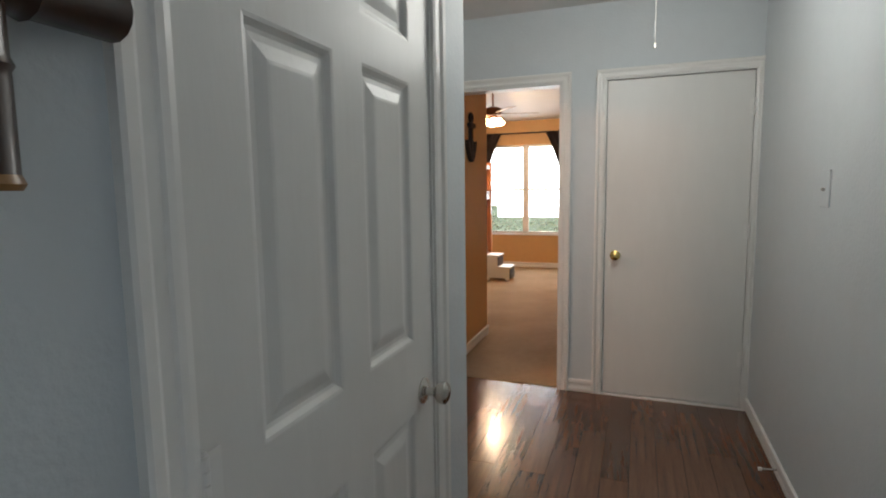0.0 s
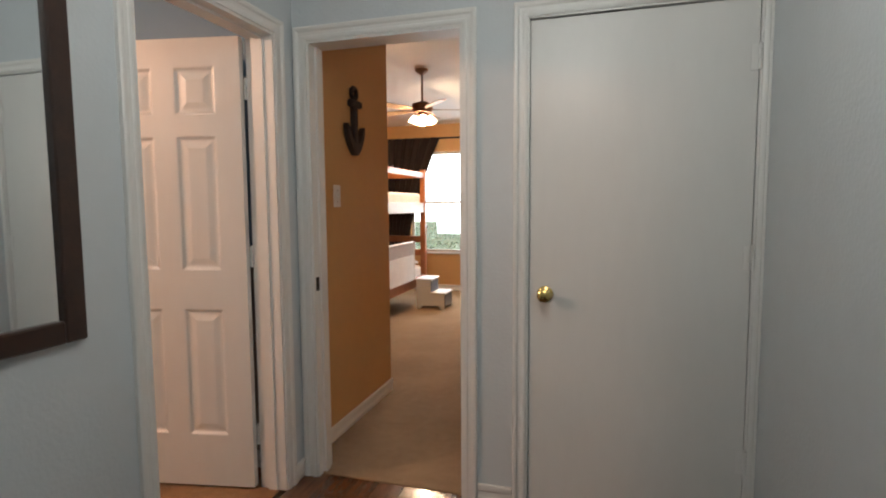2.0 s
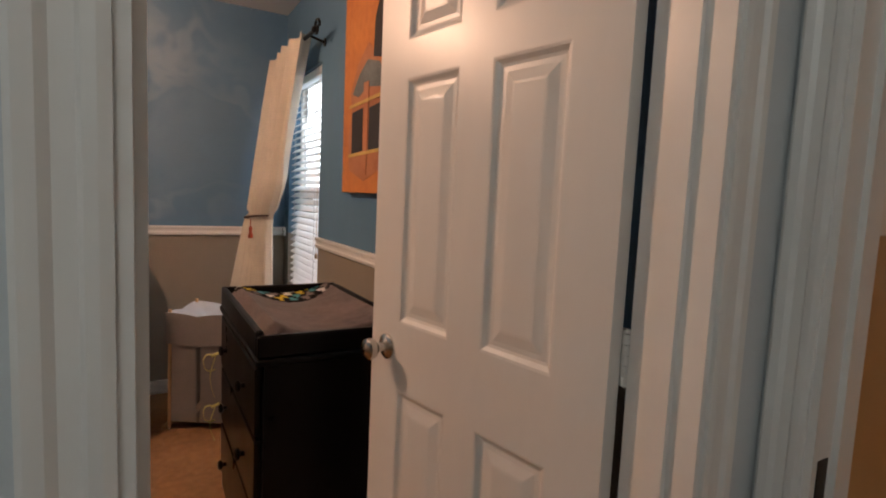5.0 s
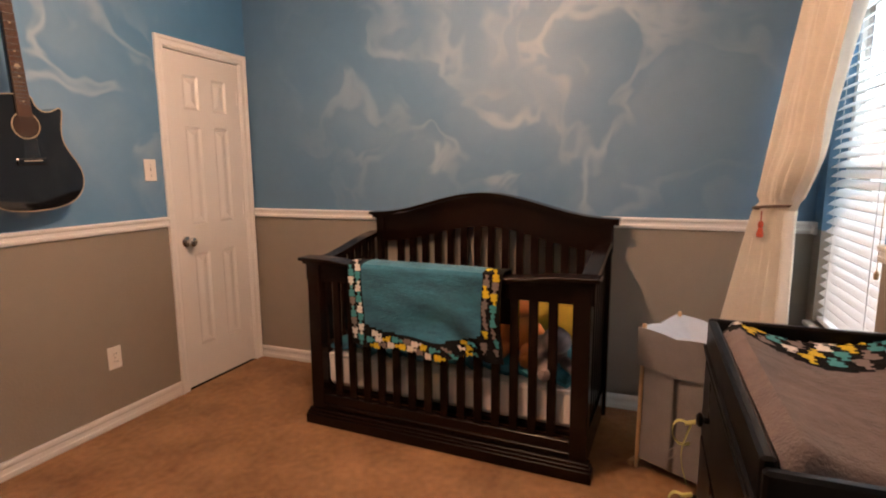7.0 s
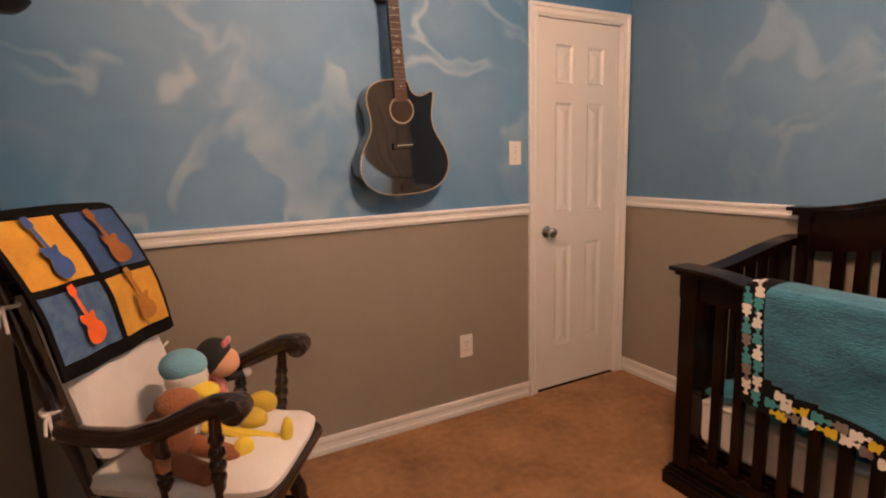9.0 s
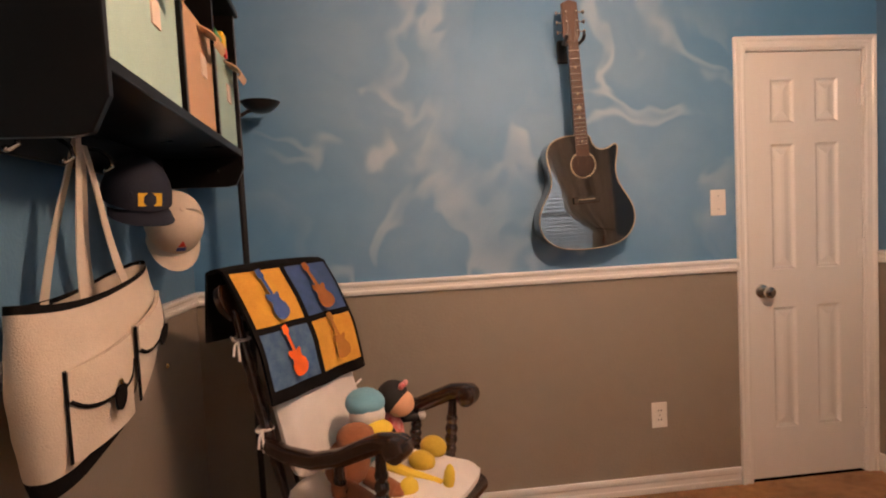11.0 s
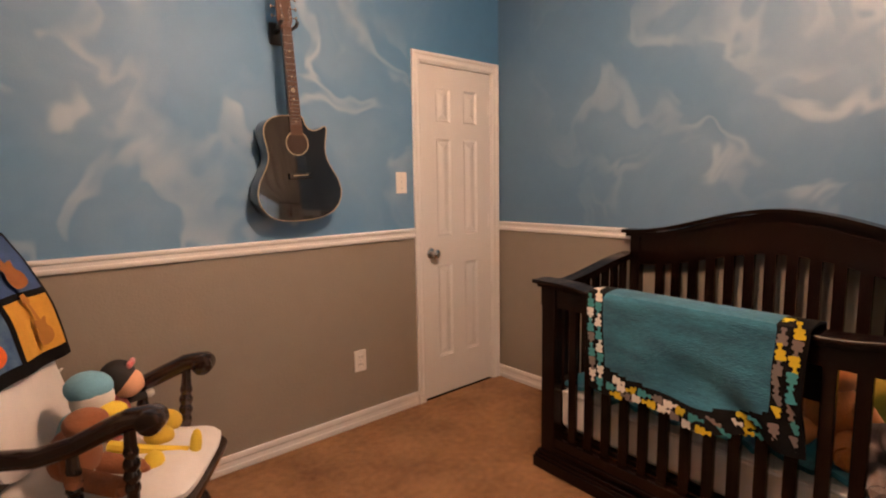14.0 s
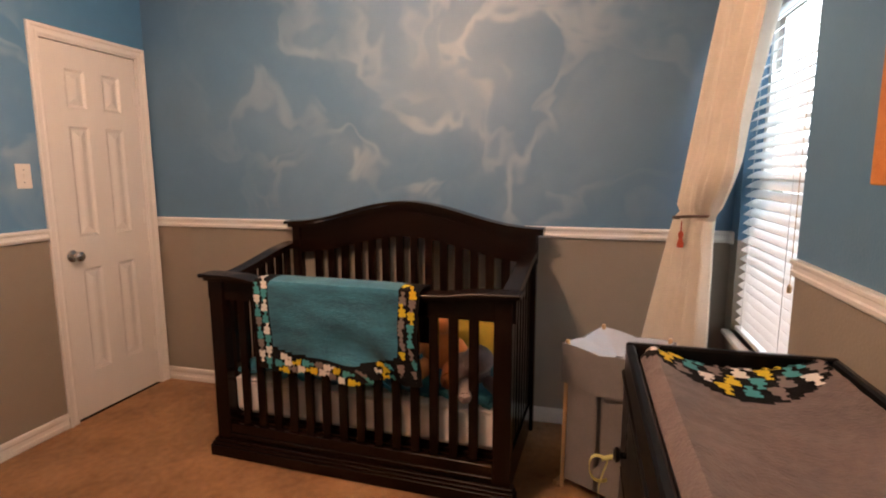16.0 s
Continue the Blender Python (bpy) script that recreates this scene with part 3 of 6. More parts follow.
RL = "white moulded chair rail"
for a, b, o in (((CX, GY), (CX, WY), (1, 0)), ((-2.56, GY), (NX, GY), (0, 1)), ((CX, WY), (W0 - 0.06, WY), (0, -1)), ((W1 + 0.005, WY), (NX, WY), (0, -1)),
                ((NX, GY), (NX, D0 - 0.058), (-1, 0))):
    run("trim_chair_rail", a, b, o, RAIL - 0.028, 0.058, 0.022, RL)
BL_ = "white painted baseboard"
for a, b, o in (((CX, GY), (CX, WY), (1, 0)), ((-2.56, GY), (NX, GY), (0, 1)), ((CX, WY), (NX, WY), (0, -1)), ((NX, GY), (NX, D0 - 0.058), (-1, 0)),
                ((HR, -4.5), (HR, FAR), (-1, 0)), ((B1 + 0.058, FAR), (K0 - 0.054, FAR), (0, -1)), ((0, PY), (0, D0 - 0.058), (1, 0)), ((0, D1 + 0.056), (0, FAR), (1, 0)),
                ((PX, L1 + 0.072), (PX, PY), (1, 0)), ((PX, -1.7), (PX, L0 - 0.072), (1, 0)), ((BX, FAR + 0.18), (BX, BY), (1, 0)), ((BL, 7.65), (2.3, 7.65), (0, -1)), ((BX, BY), (BL, BY), (0, 1))):
    run("baseboard", a, b, o, 0.0, 0.085, 0.014, BL_, "baseboard")


def window(name, x0, x1, z0, z1, y, mullion, label, out=0.07):
    """Two-sash window set in a wall whose room face is y; the street is at +y."""
    w = thing(name, label, "window", kind="structure")
    yf = y + out
    part("window_frame", boxes((x0, x0 + 0.035, yf, yf + 0.04, z0, z1), (x1 - 0.035, x1, yf, yf + 0.04, z0, z1), (x0 + 0.035, x1 - 0.035, yf, yf + 0.04, z0, z0 + 0.035), (x0 + 0.035, x1 - 0.035, yf, yf + 0.04, z1 - 0.035, z1)), PLASTIC_WHITE, w)
    zm = (z0 + z1) / 2
    part("meeting_rail", boxes((x0 + 0.035, x1 - 0.035, yf - 0.005, yf + 0.035, zm - 0.02, zm + 0.02)), PLASTIC_WHITE, w)
    if mullion:
        part("mullion", boxes((mullion - 0.05, mullion + 0.05, yf - 0.01, yf + 0.045, z0, z1)), PLASTIC_WHITE, w)
    part("window_sill", boxes((x0 - 0.03, x1 + 0.03, y - 0.035, yf, z0 - 0.022, z0), bevel=0.004), TRIM_PAINT, w)
    for a, b in ((z0 + 0.035, zm - 0.02), (zm + 0.02, z1 - 0.035)):
        spans = ((x0 + 0.035, mullion - 0.05), (mullion + 0.05, x1 - 0.035)) if mullion else ((x0 + 0.035, x1 - 0.035),)
        for c, d in spans:
            p = part("pane", boxes((c, d, yf + 0.015, yf + 0.019, a, b)), GLASS, w)
            p.visible_shadow = False
    return w


window("window_1", W0, W1, WZ0, WZ1, WY, None, "white two-sash nursery window behind blinds")
window("window_2", V0, V1, VZ0, VZ1, 7.65, -0.56, "white double bedroom window")

# hall planks
PLANKS = [material("laminate_%s" % c, a, 0.2, second=b, scale=9, bump=0.05, bump_scale=30, stretch=(4, 0.22, 1), coat=0.3) for c, a, b in
          (("umber", (0.16, 0.062, 0.026), (0.075, 0.03, 0.014)), ("walnut", (0.19, 0.08, 0.036), (0.09, 0.038, 0.017)), ("dark", (0.125, 0.05, 0.022), (0.06, 0.025, 0.012)))]
random.seed(4)
floor_hall = bpy.data.objects["floor_hall"]
plank_mesh = []
for mt in PLANKS:
    bm = boxes((0.0006, 0.1264, 0.0006, 1.2194, -0.012, 0.0), bevel=0.0008)
    me = bpy.data.meshes.new("plank")
    bm.to_mesh(me)
    bm.free()
    me.materials.append(mt)
    plank_mesh.append(me)
for i in range(16):
    y = -1.6 - random.random() * 1.1
    while y < FAR:
        p = new("plank", random.choice(plank_mesh))
        p.parent = floor_hall
        x1 = min(1.0, (HR - i * 0.127) / 0.127)
        y1 = min(1.22, FAR + 0.028 - y)
        y0 = max(y, -1.598)
        p.location, p.scale = (i * 0.127, y0, 0), (x1, (y + y1 - y0) / 1.22, 1)
        y += 1.22
structure("threshold", boxes((B0, B1, FAR + 0.0285, FAR + 0.045, -0.01, 0.006), bevel=0.002), BEIGE_CARPET, "carpet edge at the bedroom doorway", "threshold")

# ---- nursery: crib ----


def arch(u, lo, hi):
    """A crest that is level at its ends and swells to the middle; u from 0 to 1."""
    w = 0.5 - 0.5 * math.cos(2 * math.pi * min(max(u, 0), 1))
    return lo + (hi - lo) * (w ** 1.15)


crib = thing("crib", "dark espresso wooden crib with an arched slatted headboard", "crib")
CF, CB, CY0, CY1 = -2.53, -3.20, -0.245, 1.19      # front face, headboard face, ends


def curved_board(bm, y0, y1, top, bottom, x0, x1, n=28, ends=0.0):
    """A board in the y-z plane between two height functions of u, from x0 to x1."""
    prof = [(y0 + (y1 - y0) * i / n, i / n) for i in range(n + 1)]
    rows = []
    for y, u in prof:
        rows.append([bm.verts.new((x0, y, bottom(u))), bm.verts.new((x1, y, bottom(u))), bm.verts.new((x1, y, top(u))), bm.verts.new((x0, y, top(u)))])
    for a, b in zip(rows, rows[1:]):
        for i in range(4):
            bm.faces.new((a[i], a[(i + 1) % 4], b[(i + 1) % 4], b[i]))
    bm.faces.new(rows[0])
    bm.faces.new(rows[-1][::-1])
    bmesh.ops.recalc_face_normals(bm, faces=bm.faces)
    return bm


for y0, y1 in ((CY0, CY0 + 0.075), (CY1 - 0.075, CY1)):
    part("front_post", boxes((CF - 0.06, CF, y0, y1, 0.0, 0.865), bevel=0.004), ESPRESSO, crib)
    part("back_post", boxes((CB - 0.05, CB, y0 + 0.02, y1 - 0.0, 0.0, 1.05), bevel=0.004), ESPRESSO, crib)
bm = bmesh.new()
dip = lambda u: 0.885 - 0.022 * (0.5 - 0.5 * math.tanh((abs(u - 0.5) - 0.33) * 22))
curved_board(bm, CY0 - 0.012, CY1 + 0.012, lambda u: dip(u) - 0.02, lambda u: 0.775, CF - 0.045, CF - 0.012, 40)
part("front_rail", bm, ESPRESSO, crib)
bm = bmesh.new()
curved_board(bm, CY0 - 0.035, CY1 + 0.035, lambda u: dip(u) + 0.012, lambda u: dip(u) - 0.006, CF - 0.08, CF + 0.028, 48)
curved_board(bm, CY0 - 0.018, CY1 + 0.018, lambda u: dip(u) - 0.006, lambda u: dip(u) - 0.022, CF - 0.068, CF + 0.014, 48)
bmesh.ops.bevel(bm, geom=[e for e in bm.edges if e.calc_face_angle(0) > 0.8], offset=0.004, segments=1, affect="EDGES")
part("front_cap", bm, ESPRESSO, crib)
slats, pitch = 14, (CY1 - CY0 - 0.15) / 15
sl = None
for i in range(slats):
    y = CY0 + 0.075 + pitch * (i + 1)
    if sl is None:
        sl = part("slat", boxes((CF - 0.04, CF - 0.018, -0.020, 0.020, 0.14, 0.78), bevel=0.003), ESPRESSO, crib)
        sl.location.y = y
    else:
        o = new("slat", sl.data)
        o.parent, o.location.y = crib, y
bm = boxes((CF - 0.05, CF - 0.006, CY0 + 0.075, CY1 - 0.075, 0.02, 0.165), bevel=0.003)
part("front_board", bm, ESPRESSO, crib)
for z0, z1, o in ((0.0, 0.055, 0.026), (0.0555, 0.07, 0.020), (0.0705, 0.085, 0.012)):
    part("plinth_strip", boxes((CF - 0.04, CF + o, CY0 - o, CY1 + o, z0, z1), bevel=0.003), ESPRESSO, crib)
part("front_moulding", boxes((CF - 0.02, CF + 0.004, CY0 + 0.075, CY1 - 0.075, 0.105, 0.118), bevel=0.003), ESPRESSO, crib)
top = lambda u: arch(u, 1.07, 1.195)
under = lambda u: arch(u, 0.90, 1.012)
bm = bmesh.new()
curved_board(bm, CY0 + 0.03, CY1 + 0.005, lambda u: top(u) - 0.02, under, CB - 0.04, CB - 0.012, 40)
part("headboard", bm, ESPRESSO, crib)
bm = bmesh.new()
curved_board(bm, CY0 - 0.015, CY1 + 0.035, lambda u: top(u) + 0.012, lambda u: top(u) - 0.006, CB - 0.06, CB + 0.028, 48)
curved_board(bm, CY0 + 0.003, CY1 + 0.032, lambda u: top(u) - 0.006, lambda u: top(u) - 0.024, CB - 0.055, CB + 0.014, 48)
curved_board(bm, CY0 + 0.04, CY1 - 0.0, lambda u: top(u) - 0.05, lambda u: top(u) - 0.06, CB - 0.02, CB - 0.006, 48)
part("headboard_cap", bm, ESPRESSO, crib)
for i in range(slats):
    u = (i + 1) / (slats + 1)
    y = CY0 + 0.095 + (CY1 - CY0 - 0.17) * u
    part("slat", boxes((CB - 0.036, CB - 0.016, y - 0.022, y + 0.022, 0.16, under((y - CY0 - 0.03) / (CY1 - CY0 - 0.025)) + 0.01)), ESPRESSO, crib)
part("back_board", boxes((CB - 0.045, CB - 0.008, CY0 + 0.095, CY1 - 0.075, 0.05, 0.165)), ESPRESSO, crib)
for y0, y1 in ((CY0 + 0.012, CY0 + 0.05), (CY1 - 0.05, CY1 - 0.012)):
    bm = bmesh.new()
    n = 24
    rows = []
    for i in range(n + 1):
        u = i / n
        x = CF - 0.06 + (CB - CF + 0.06) * u
        s = u * u * (3 - 2 * u)
        z = 0.868 + 0.085 * s
        rows.append([bm.verts.new(c) for c in ((x, y0 - 0.016, z - 0.02), (x, y1 + 0.016, z - 0.02), (x, y1 + 0.016, z + 0.012), (x, y0 - 0.016, z + 0.012))])
    for a, b in zip(rows, rows[1:]):
        for i in range(4):
            bm.faces.new((a[i], a[(i + 1) % 4], b[(i + 1) % 4], b[i]))
    bm.faces.new(rows[0]), bm.faces.new(rows[-1][::-1])
    bmesh.ops.recalc_face_normals(bm, faces=bm.faces)
    part("side_cap", bm, ESPRESSO, crib)
    part("side_board", boxes((CB, CF - 0.06, y0, y1, 0.02, 0.165)), ESPRESSO, crib)
    for i in range(1, 8):
        u = i / 8
        x = CF - 0.06 + (CB - CF + 0.06) * u
        part("slat", boxes((x - 0.02, x + 0.02, y0 + 0.008, y1 - 0.008, 0.16, 0.85 + 0.085 * u * u * (3 - 2 * u))), ESPRESSO, crib)

bm = boxes((CB + 0.005, CF - 0.06, CY0 + 0.055, CY1 - 0.055, 0.19, 0.385), bevel=0.03)
mattress = tagged(part("crib_mattress", bm, WHITE_CLOTH, smooth=True), "white crib mattress lying inside the crib", "mattress")
bm = bmesh.new()
tube(bm, [(CB + 0.03, CY0 + 0.08, 0.372), (CF - 0.062, CY0 + 0.08, 0.372), (CF - 0.062, CY1 - 0.08, 0.372), (CB + 0.03, CY1 - 0.08, 0.372)], 0.006, 6, closed=True)
part("piping", bm, WHITE_CLOTH, mattress, smooth=True)
part("support_board", boxes((CB + 0.0, CF - 0.055, CY0 + 0.052, CY1 - 0.052, 0.165, 0.188)), ESPRESSO, crib)
random.seed(8)
bm = bmesh.new()
BLUE_SPOT = material("dark_blue_cloth", (0.03, 0.10, 0.22), 0.9, spots=0.3, scale=20, bump=0.4)
sheet(bm, lambda u, v: Vector((CF - 0.075 - 0.52 * u, CY0 + 0.075 + (CY1 - CY0 - 0.15) * v, 0.405 + 0.035 * noise.noise(Vector((u * 4, v * 11, 2))) + 0.03 * noise.noise(Vector((u * 9, v * 23, 5))))), 14, 46, 0.018)
tagged(part("crib_blanket", bm, material("teal_print_cotton", (0.03, 0.22, 0.27), 0.9, second=(0.02, 0.06, 0.12), scale=9, bump=0.5, bump_scale=200), smooth=True), "rumpled teal patterned blanket on the crib mattress", "blanket")
YELLOW_CLOTH = material("yellow_plush", (0.66, 0.46, 0.05), 0.9, spots=0.25, scale=14, bump=0.8, bump_scale=200, sheen=0.08)
ORANGE_CLOTH = material("orange_plush", (0.62, 0.22, 0.06), 0.9, spots=0.25, scale=14, bump=0.8, bump_scale=200, sheen=0.08)
BROWN_PLUSH = material("brown_plush", (0.30, 0.11, 0.045), 0.95, spots=0.3, scale=16, bump=1.0, bump_scale=170, sheen=0.08)
bm = bmesh.new()
blob(bm, (-3.06, 0.98, 0.60), 0.17, (0.34, 1.0, 1.05), sub=3, jitter=0.12)
tagged(part("yellow_cushion", bm, YELLOW_CLOTH, smooth=True), "plump yellow cushion leaning on the crib headboard", "cushion")


def plush(name, label, m, body, head, limbs, mats, extra=None):
    """A soft toy: one body, a head and limbs, each a part."""
    t = thing(name, label, "soft toy", m)
    bm = bmesh.new()
    blob(bm, body[0], body[1], body[2], sub=3, jitter=0.08)
    part("body", bm, mats[0], t, smooth=True)
    bm = bmesh.new()
    blob(bm, head[0], head[1], head[2], sub=3, jitter=0.05)
    part("head", bm, mats[1], t, smooth=True)
    for pts, r in limbs:
        bm = bmesh.new()
        tube(bm, pts, r, 10)
        for p, q in ((pts[0], r if not isinstance(r, list) else r[0]), (pts[-1], r if not isinstance(r, list) else r[-1])):
            blob(bm, p, q, sub=1)
        part("limb", bm, mats[2], t, smooth=True)
    for nm, mat, fn in extra or ():
        bm = bmesh.new()
        fn(bm)
        part(nm, bm, mat, t, smooth=True)
    return t


plush("plush_bear", "orange brown plush bear sitting in the crib", pose(-2.86, 0.80, 0.42, 0, 0, -90), ((0, 0, 0.10), 0.10, (1, 0.8, 1.1)), ((0, 0.02, 0.27), 0.085, (1, 0.95, 0.95)),
      [([(0.08, 0.03, 0.15), (0.15, 0.08, 0.08)], 0.035), ([(-0.08, 0.03, 0.15), (-0.15, 0.08, 0.08)], 0.035), ([(0.06, 0.05, 0.04), (0.09, 0.18, 0.03)], 0.042), ([(-0.06, 0.05, 0.04), (-0.09, 0.18, 0.03)], 0.042)],
      (ORANGE_CLOTH, ORANGE_CLOTH, ORANGE_CLOTH), [("ear", ORANGE_CLOTH, lambda b: blob(b, (0.065, 0, 0.345), 0.03, sub=2)), ("ear", ORANGE_CLOTH, lambda b: blob(b, (-0.065, 0, 0.345), 0.03, sub=2))])
plush("plush_dog", "dark grey plush dog lying in the crib", pose(-2.74, 0.97, 0.43, 0, 0, -60), ((0, 0, 0.07), 0.085, (1, 1.3, 0.8)), ((0, 0.12, 0.15), 0.065, (1, 1, 0.95)),
      [([(0.05, 0.1, 0.04), (0.08, 0.2, 0.02)], 0.028), ([(-0.05, 0.1, 0.04), (-0.08, 0.2, 0.02)], 0.028)], (GREY_PLUSH, GREY_PLUSH, GREY_PLUSH))

# guitar motif used on the blanket border and pad strip
MOTIF = [material("print_%s" % n, c, 0.9, spots=0.1, scale=30) for n, c in (("white", (0.80, 0.77, 0.72)), ("yellow", (0.70, 0.52, 0.02)), ("teal", (0.05, 0.28, 0.31)), ("grey", (0.20, 0.16, 0.15)))]


def motif(bm, o, ux, uz, s, turn, mat):
    """A small flat guitar shape: a two-lobed body, a neck and a head, at o in the plane of ux and uz."""
    c, d = math.cos(turn), math.sin(turn)
    shape = [(-0.10, 0.2), (-0.28, 0.16), (-0.32, 0.02), (-0.22, -0.12), (-0.34, -0.26), (-0.30, -0.46), (0, -0.5), (0.30, -0.46), (0.34, -0.26), (0.22, -0.12), (0.32, 0.02), (0.28, 0.16), (0.10, 0.2),
             (0.09, 0.42), (0.18, 0.44), (0.15, 0.62), (-0.15, 0.62), (-0.18, 0.44), (-0.09, 0.42)]
    vs = [bm.verts.new(o(x * c - z * d, x * d + z * c, s) if callable(o) else Vector(o) + s * ((x * c - z * d) * ux + (x * d + z * c) * uz)) for x, z in shape]
    f = bm.faces.new(vs)
    f.material_index = mat


# blanket over the crib front
TY0, TY1, TZ0 = 0.045, 0.82, 0.492
towel = thing("draped_blanket", "teal plush blanket with a guitar print border on the crib rail", "blanket")


def drape(u, v):
    """u along the rail, v from the back edge over the rail down to the front hem."""
    y = TY0 + (TY1 - TY0) * u
    cup = (max(0, v - 0.45) / 0.55) * (2 * u - 1)
    wob = 0.032 * math.sin(9.0 * ((v - 0.42) * 1.6 - 1.1 * (2 * u - 1.05) ** 2)) * min(1, 4 * max(0, v - 0.5)) * math.exp(-((u - 0.72) / 0.3) ** 2) - 0.012 * cup * cup + 0.006 * math.sin(u * 21) + 0.009 * math.sin((u * 1.3 + v) * 11) * max(0, v - 0.45) + 0.010 * noise.noise(Vector((u * 5, v * 5, 1)))
    zt = 0.884
    sag = 0.018 * math.sin(u * math.pi)
    if v < 0.3:
        w = v / 0.3
        return Vector((CF - 0.098 - 0.004 * math.sin(u * 9), y, zt - 0.25 * (1 - w) - 0.004))
    if v < 0.42:
        w = (v - 0.3) / 0.12
        return Vector((CF - 0.098 + 0.137 * w, y, zt + 0.009 * math.sin(w * math.pi)))
    w = (v - 0.42) / 0.58
    return Vector((CF + 0.041 + wob * w + 0.004 * w, y + 0.006 * math.sin(v * 9 + u * 5), zt - (zt - TZ0 + 0.012 * math.sin(u * 13)) * w))


def in_border(u, v):
    w = (v - 0.42) / 0.58
    low = 0.83 - 0.22 * abs(2 * u - 1) ** 2.4
    return 1 if (u < 0.105 or u > 0.875 or w > low) else 0


bm = bmesh.new()
sheet(bm, drape, 60, 60, 0.008, mat=lambda u, v: in_border(u + 0.008, v + 0.008))
part("cloth", bm, [TEAL_PLUSH, BLACK_CLOTH], towel, smooth=True)
random.seed(3)
bm = bmesh.new()
rows = []
for k in range(2):
    for i in range(-1, 7):
        rows.append((0.028 + 0.048 * k, 0.07 + i * 0.128 + 0.06 * k, 0))
        rows.append((0.908 + 0.056 * k, 0.07 + i * 0.128 + 0.06 * k, 0))
for k in range(6):
    for i in range(12):
        u, w = 0.15 + i * 0.066 - 0.03 * (k % 2), 0.60 + 0.074 * k
        if 0.12 < u < 0.86 and w > 0.865 - 0.22 * abs(2 * u - 1) ** 2.4:
            rows.append((u, w, 1))
for i, (u, w, lie) in enumerate(rows):
    v = 0.42 + 0.58 * w
    if v > 0.985:
        continue
    c = drape(u, v)
    def spot(a, b, s, c=c, flat=v < 0.42):
        return Vector((c.x - b * s, c.y + a * s, c.z + 0.0105)) if flat else Vector((c.x + 0.0105, c.y + a * s, c.z + b * s))
    motif(bm, spot, None, None, 0.050, random.choice((0, math.pi)) + random.uniform(-0.15, 0.15) + (math.pi / 2 if lie else 0), i % 4 if random.random() < 0.7 else random.randrange(4))
tagged(part("print", bm, MOTIF, towel, "white, yellow, teal and grey guitar print"), kind="stuff")

# the crib stands a little askew, its far end off the wall
askew = Matrix.Translation((-2.55, -0.25, 0)) @ Matrix.Rotation(radians(-2.6), 4, "Z") @ Matrix.Translation((2.53, 0.25, 0))
for name in ("crib", "crib_mattress", "crib_blanket", "yellow_cushion", "plush_bear", "plush_dog", "draped_blanket"):
    ob = bpy.data.objects[name]
    ob.matrix_world = askew @ ob.matrix_basis

# ---- dresser with changing pad ----
DX0, DX1, DY0, DY1, DT = -1.975, -1.15, 1.565, 2.07, 0.905
dresser = thing("dresser", "black wooden dresser with a raised changing tray rim", "dresser")
bm = boxes((DX0, DX1, DY0 + 0.02, DY1, 0.06, 0.80))
part("body", bm, BLACK_WOOD, dresser)
part("plinth", boxes((DX0 - 0.008, DX1 + 0.008, DY0 + 0.008, DY1, 0, 0.07), bevel=0.004), BLACK_WOOD, dresser)
part("top", boxes((DX0 - 0.012, DX1 + 0.012, DY0 - 0.006, DY1 + 0.004, 0.80, 0.822), bevel=0.005), BLACK_WOOD, dresser)
for nm, b in (("tray_side", (DX1 - 0.02, DX1 + 0.004, DY0, DY1, 0.8225, DT - 0.012)), ("tray_side", (DX0 - 0.004, DX0 + 0.02, DY0, DY1, 0.8225, DT)), ("tray_side", (DX0 + 0.02, DX1 - 0.02, DY0 - 0.002, DY0 + 0.022, 0.8225, DT)), ("tray_side", (DX0 + 0.02, DX1 - 0.02, DY1 - 0.022, DY1, 0.8225, DT))):
    part(nm, boxes(b, bevel=0.006), BLACK_WOOD, dresser)
for i, (z0, z1) in enumerate(((0.09, 0.31), (0.325, 0.555), (0.57, 0.785))):
    d = part("drawer", boxes((DX0 + 0.025, DX1 - 0.025, DY0 - 0.002, DY0 + 0.0195, z0, z1), bevel=0.004), BLACK_WOOD, dresser)
    for x in (DX0 + 0.2, DX1 - 0.2):
        bm = bmesh.new()
        lathe(bm, [(0.008, 0), (0.008, 0.012), (0.018, 0.018), (0.02, 0.026), (0.012, 0.032)], pose(x, DY0 - 0.002, (z0 + z1) / 2, 90), 14)
        part("knob", bm, BLACK_WOOD, d, "round black knob", smooth=True)
pad = thing("changing_pad", "mauve grey plush changing pad with a guitar print band", "changing pad")
PX0, PX1, PY0, PY1 = DX0 + 0.03, DX1 - 0.028, DY0 + 0.03, DY1 - 0.03


def pad_top(u, v):
    x = PX0 + (PX1 - PX0) * u
    y = PY0 + (PY1 - PY0) * v
    e = (2 * v - 1) ** 4
    ends = max(0, abs(2 * u - 1) - 0.9) / 0.1
    z = 0.876 + 0.058 * (2 * v - 1) ** 2 + 0.004 * noise.noise(Vector((x * 9, y * 9, 0))) + 0.003 * noise.noise(Vector((x * 30, y * 30, 3)))
    z -= 0.045 * max(0, abs(2 * v - 1) - 0.86) / 0.14 * 1.0 + 0.035 * ends ** 2
    return Vector((x, y, z))


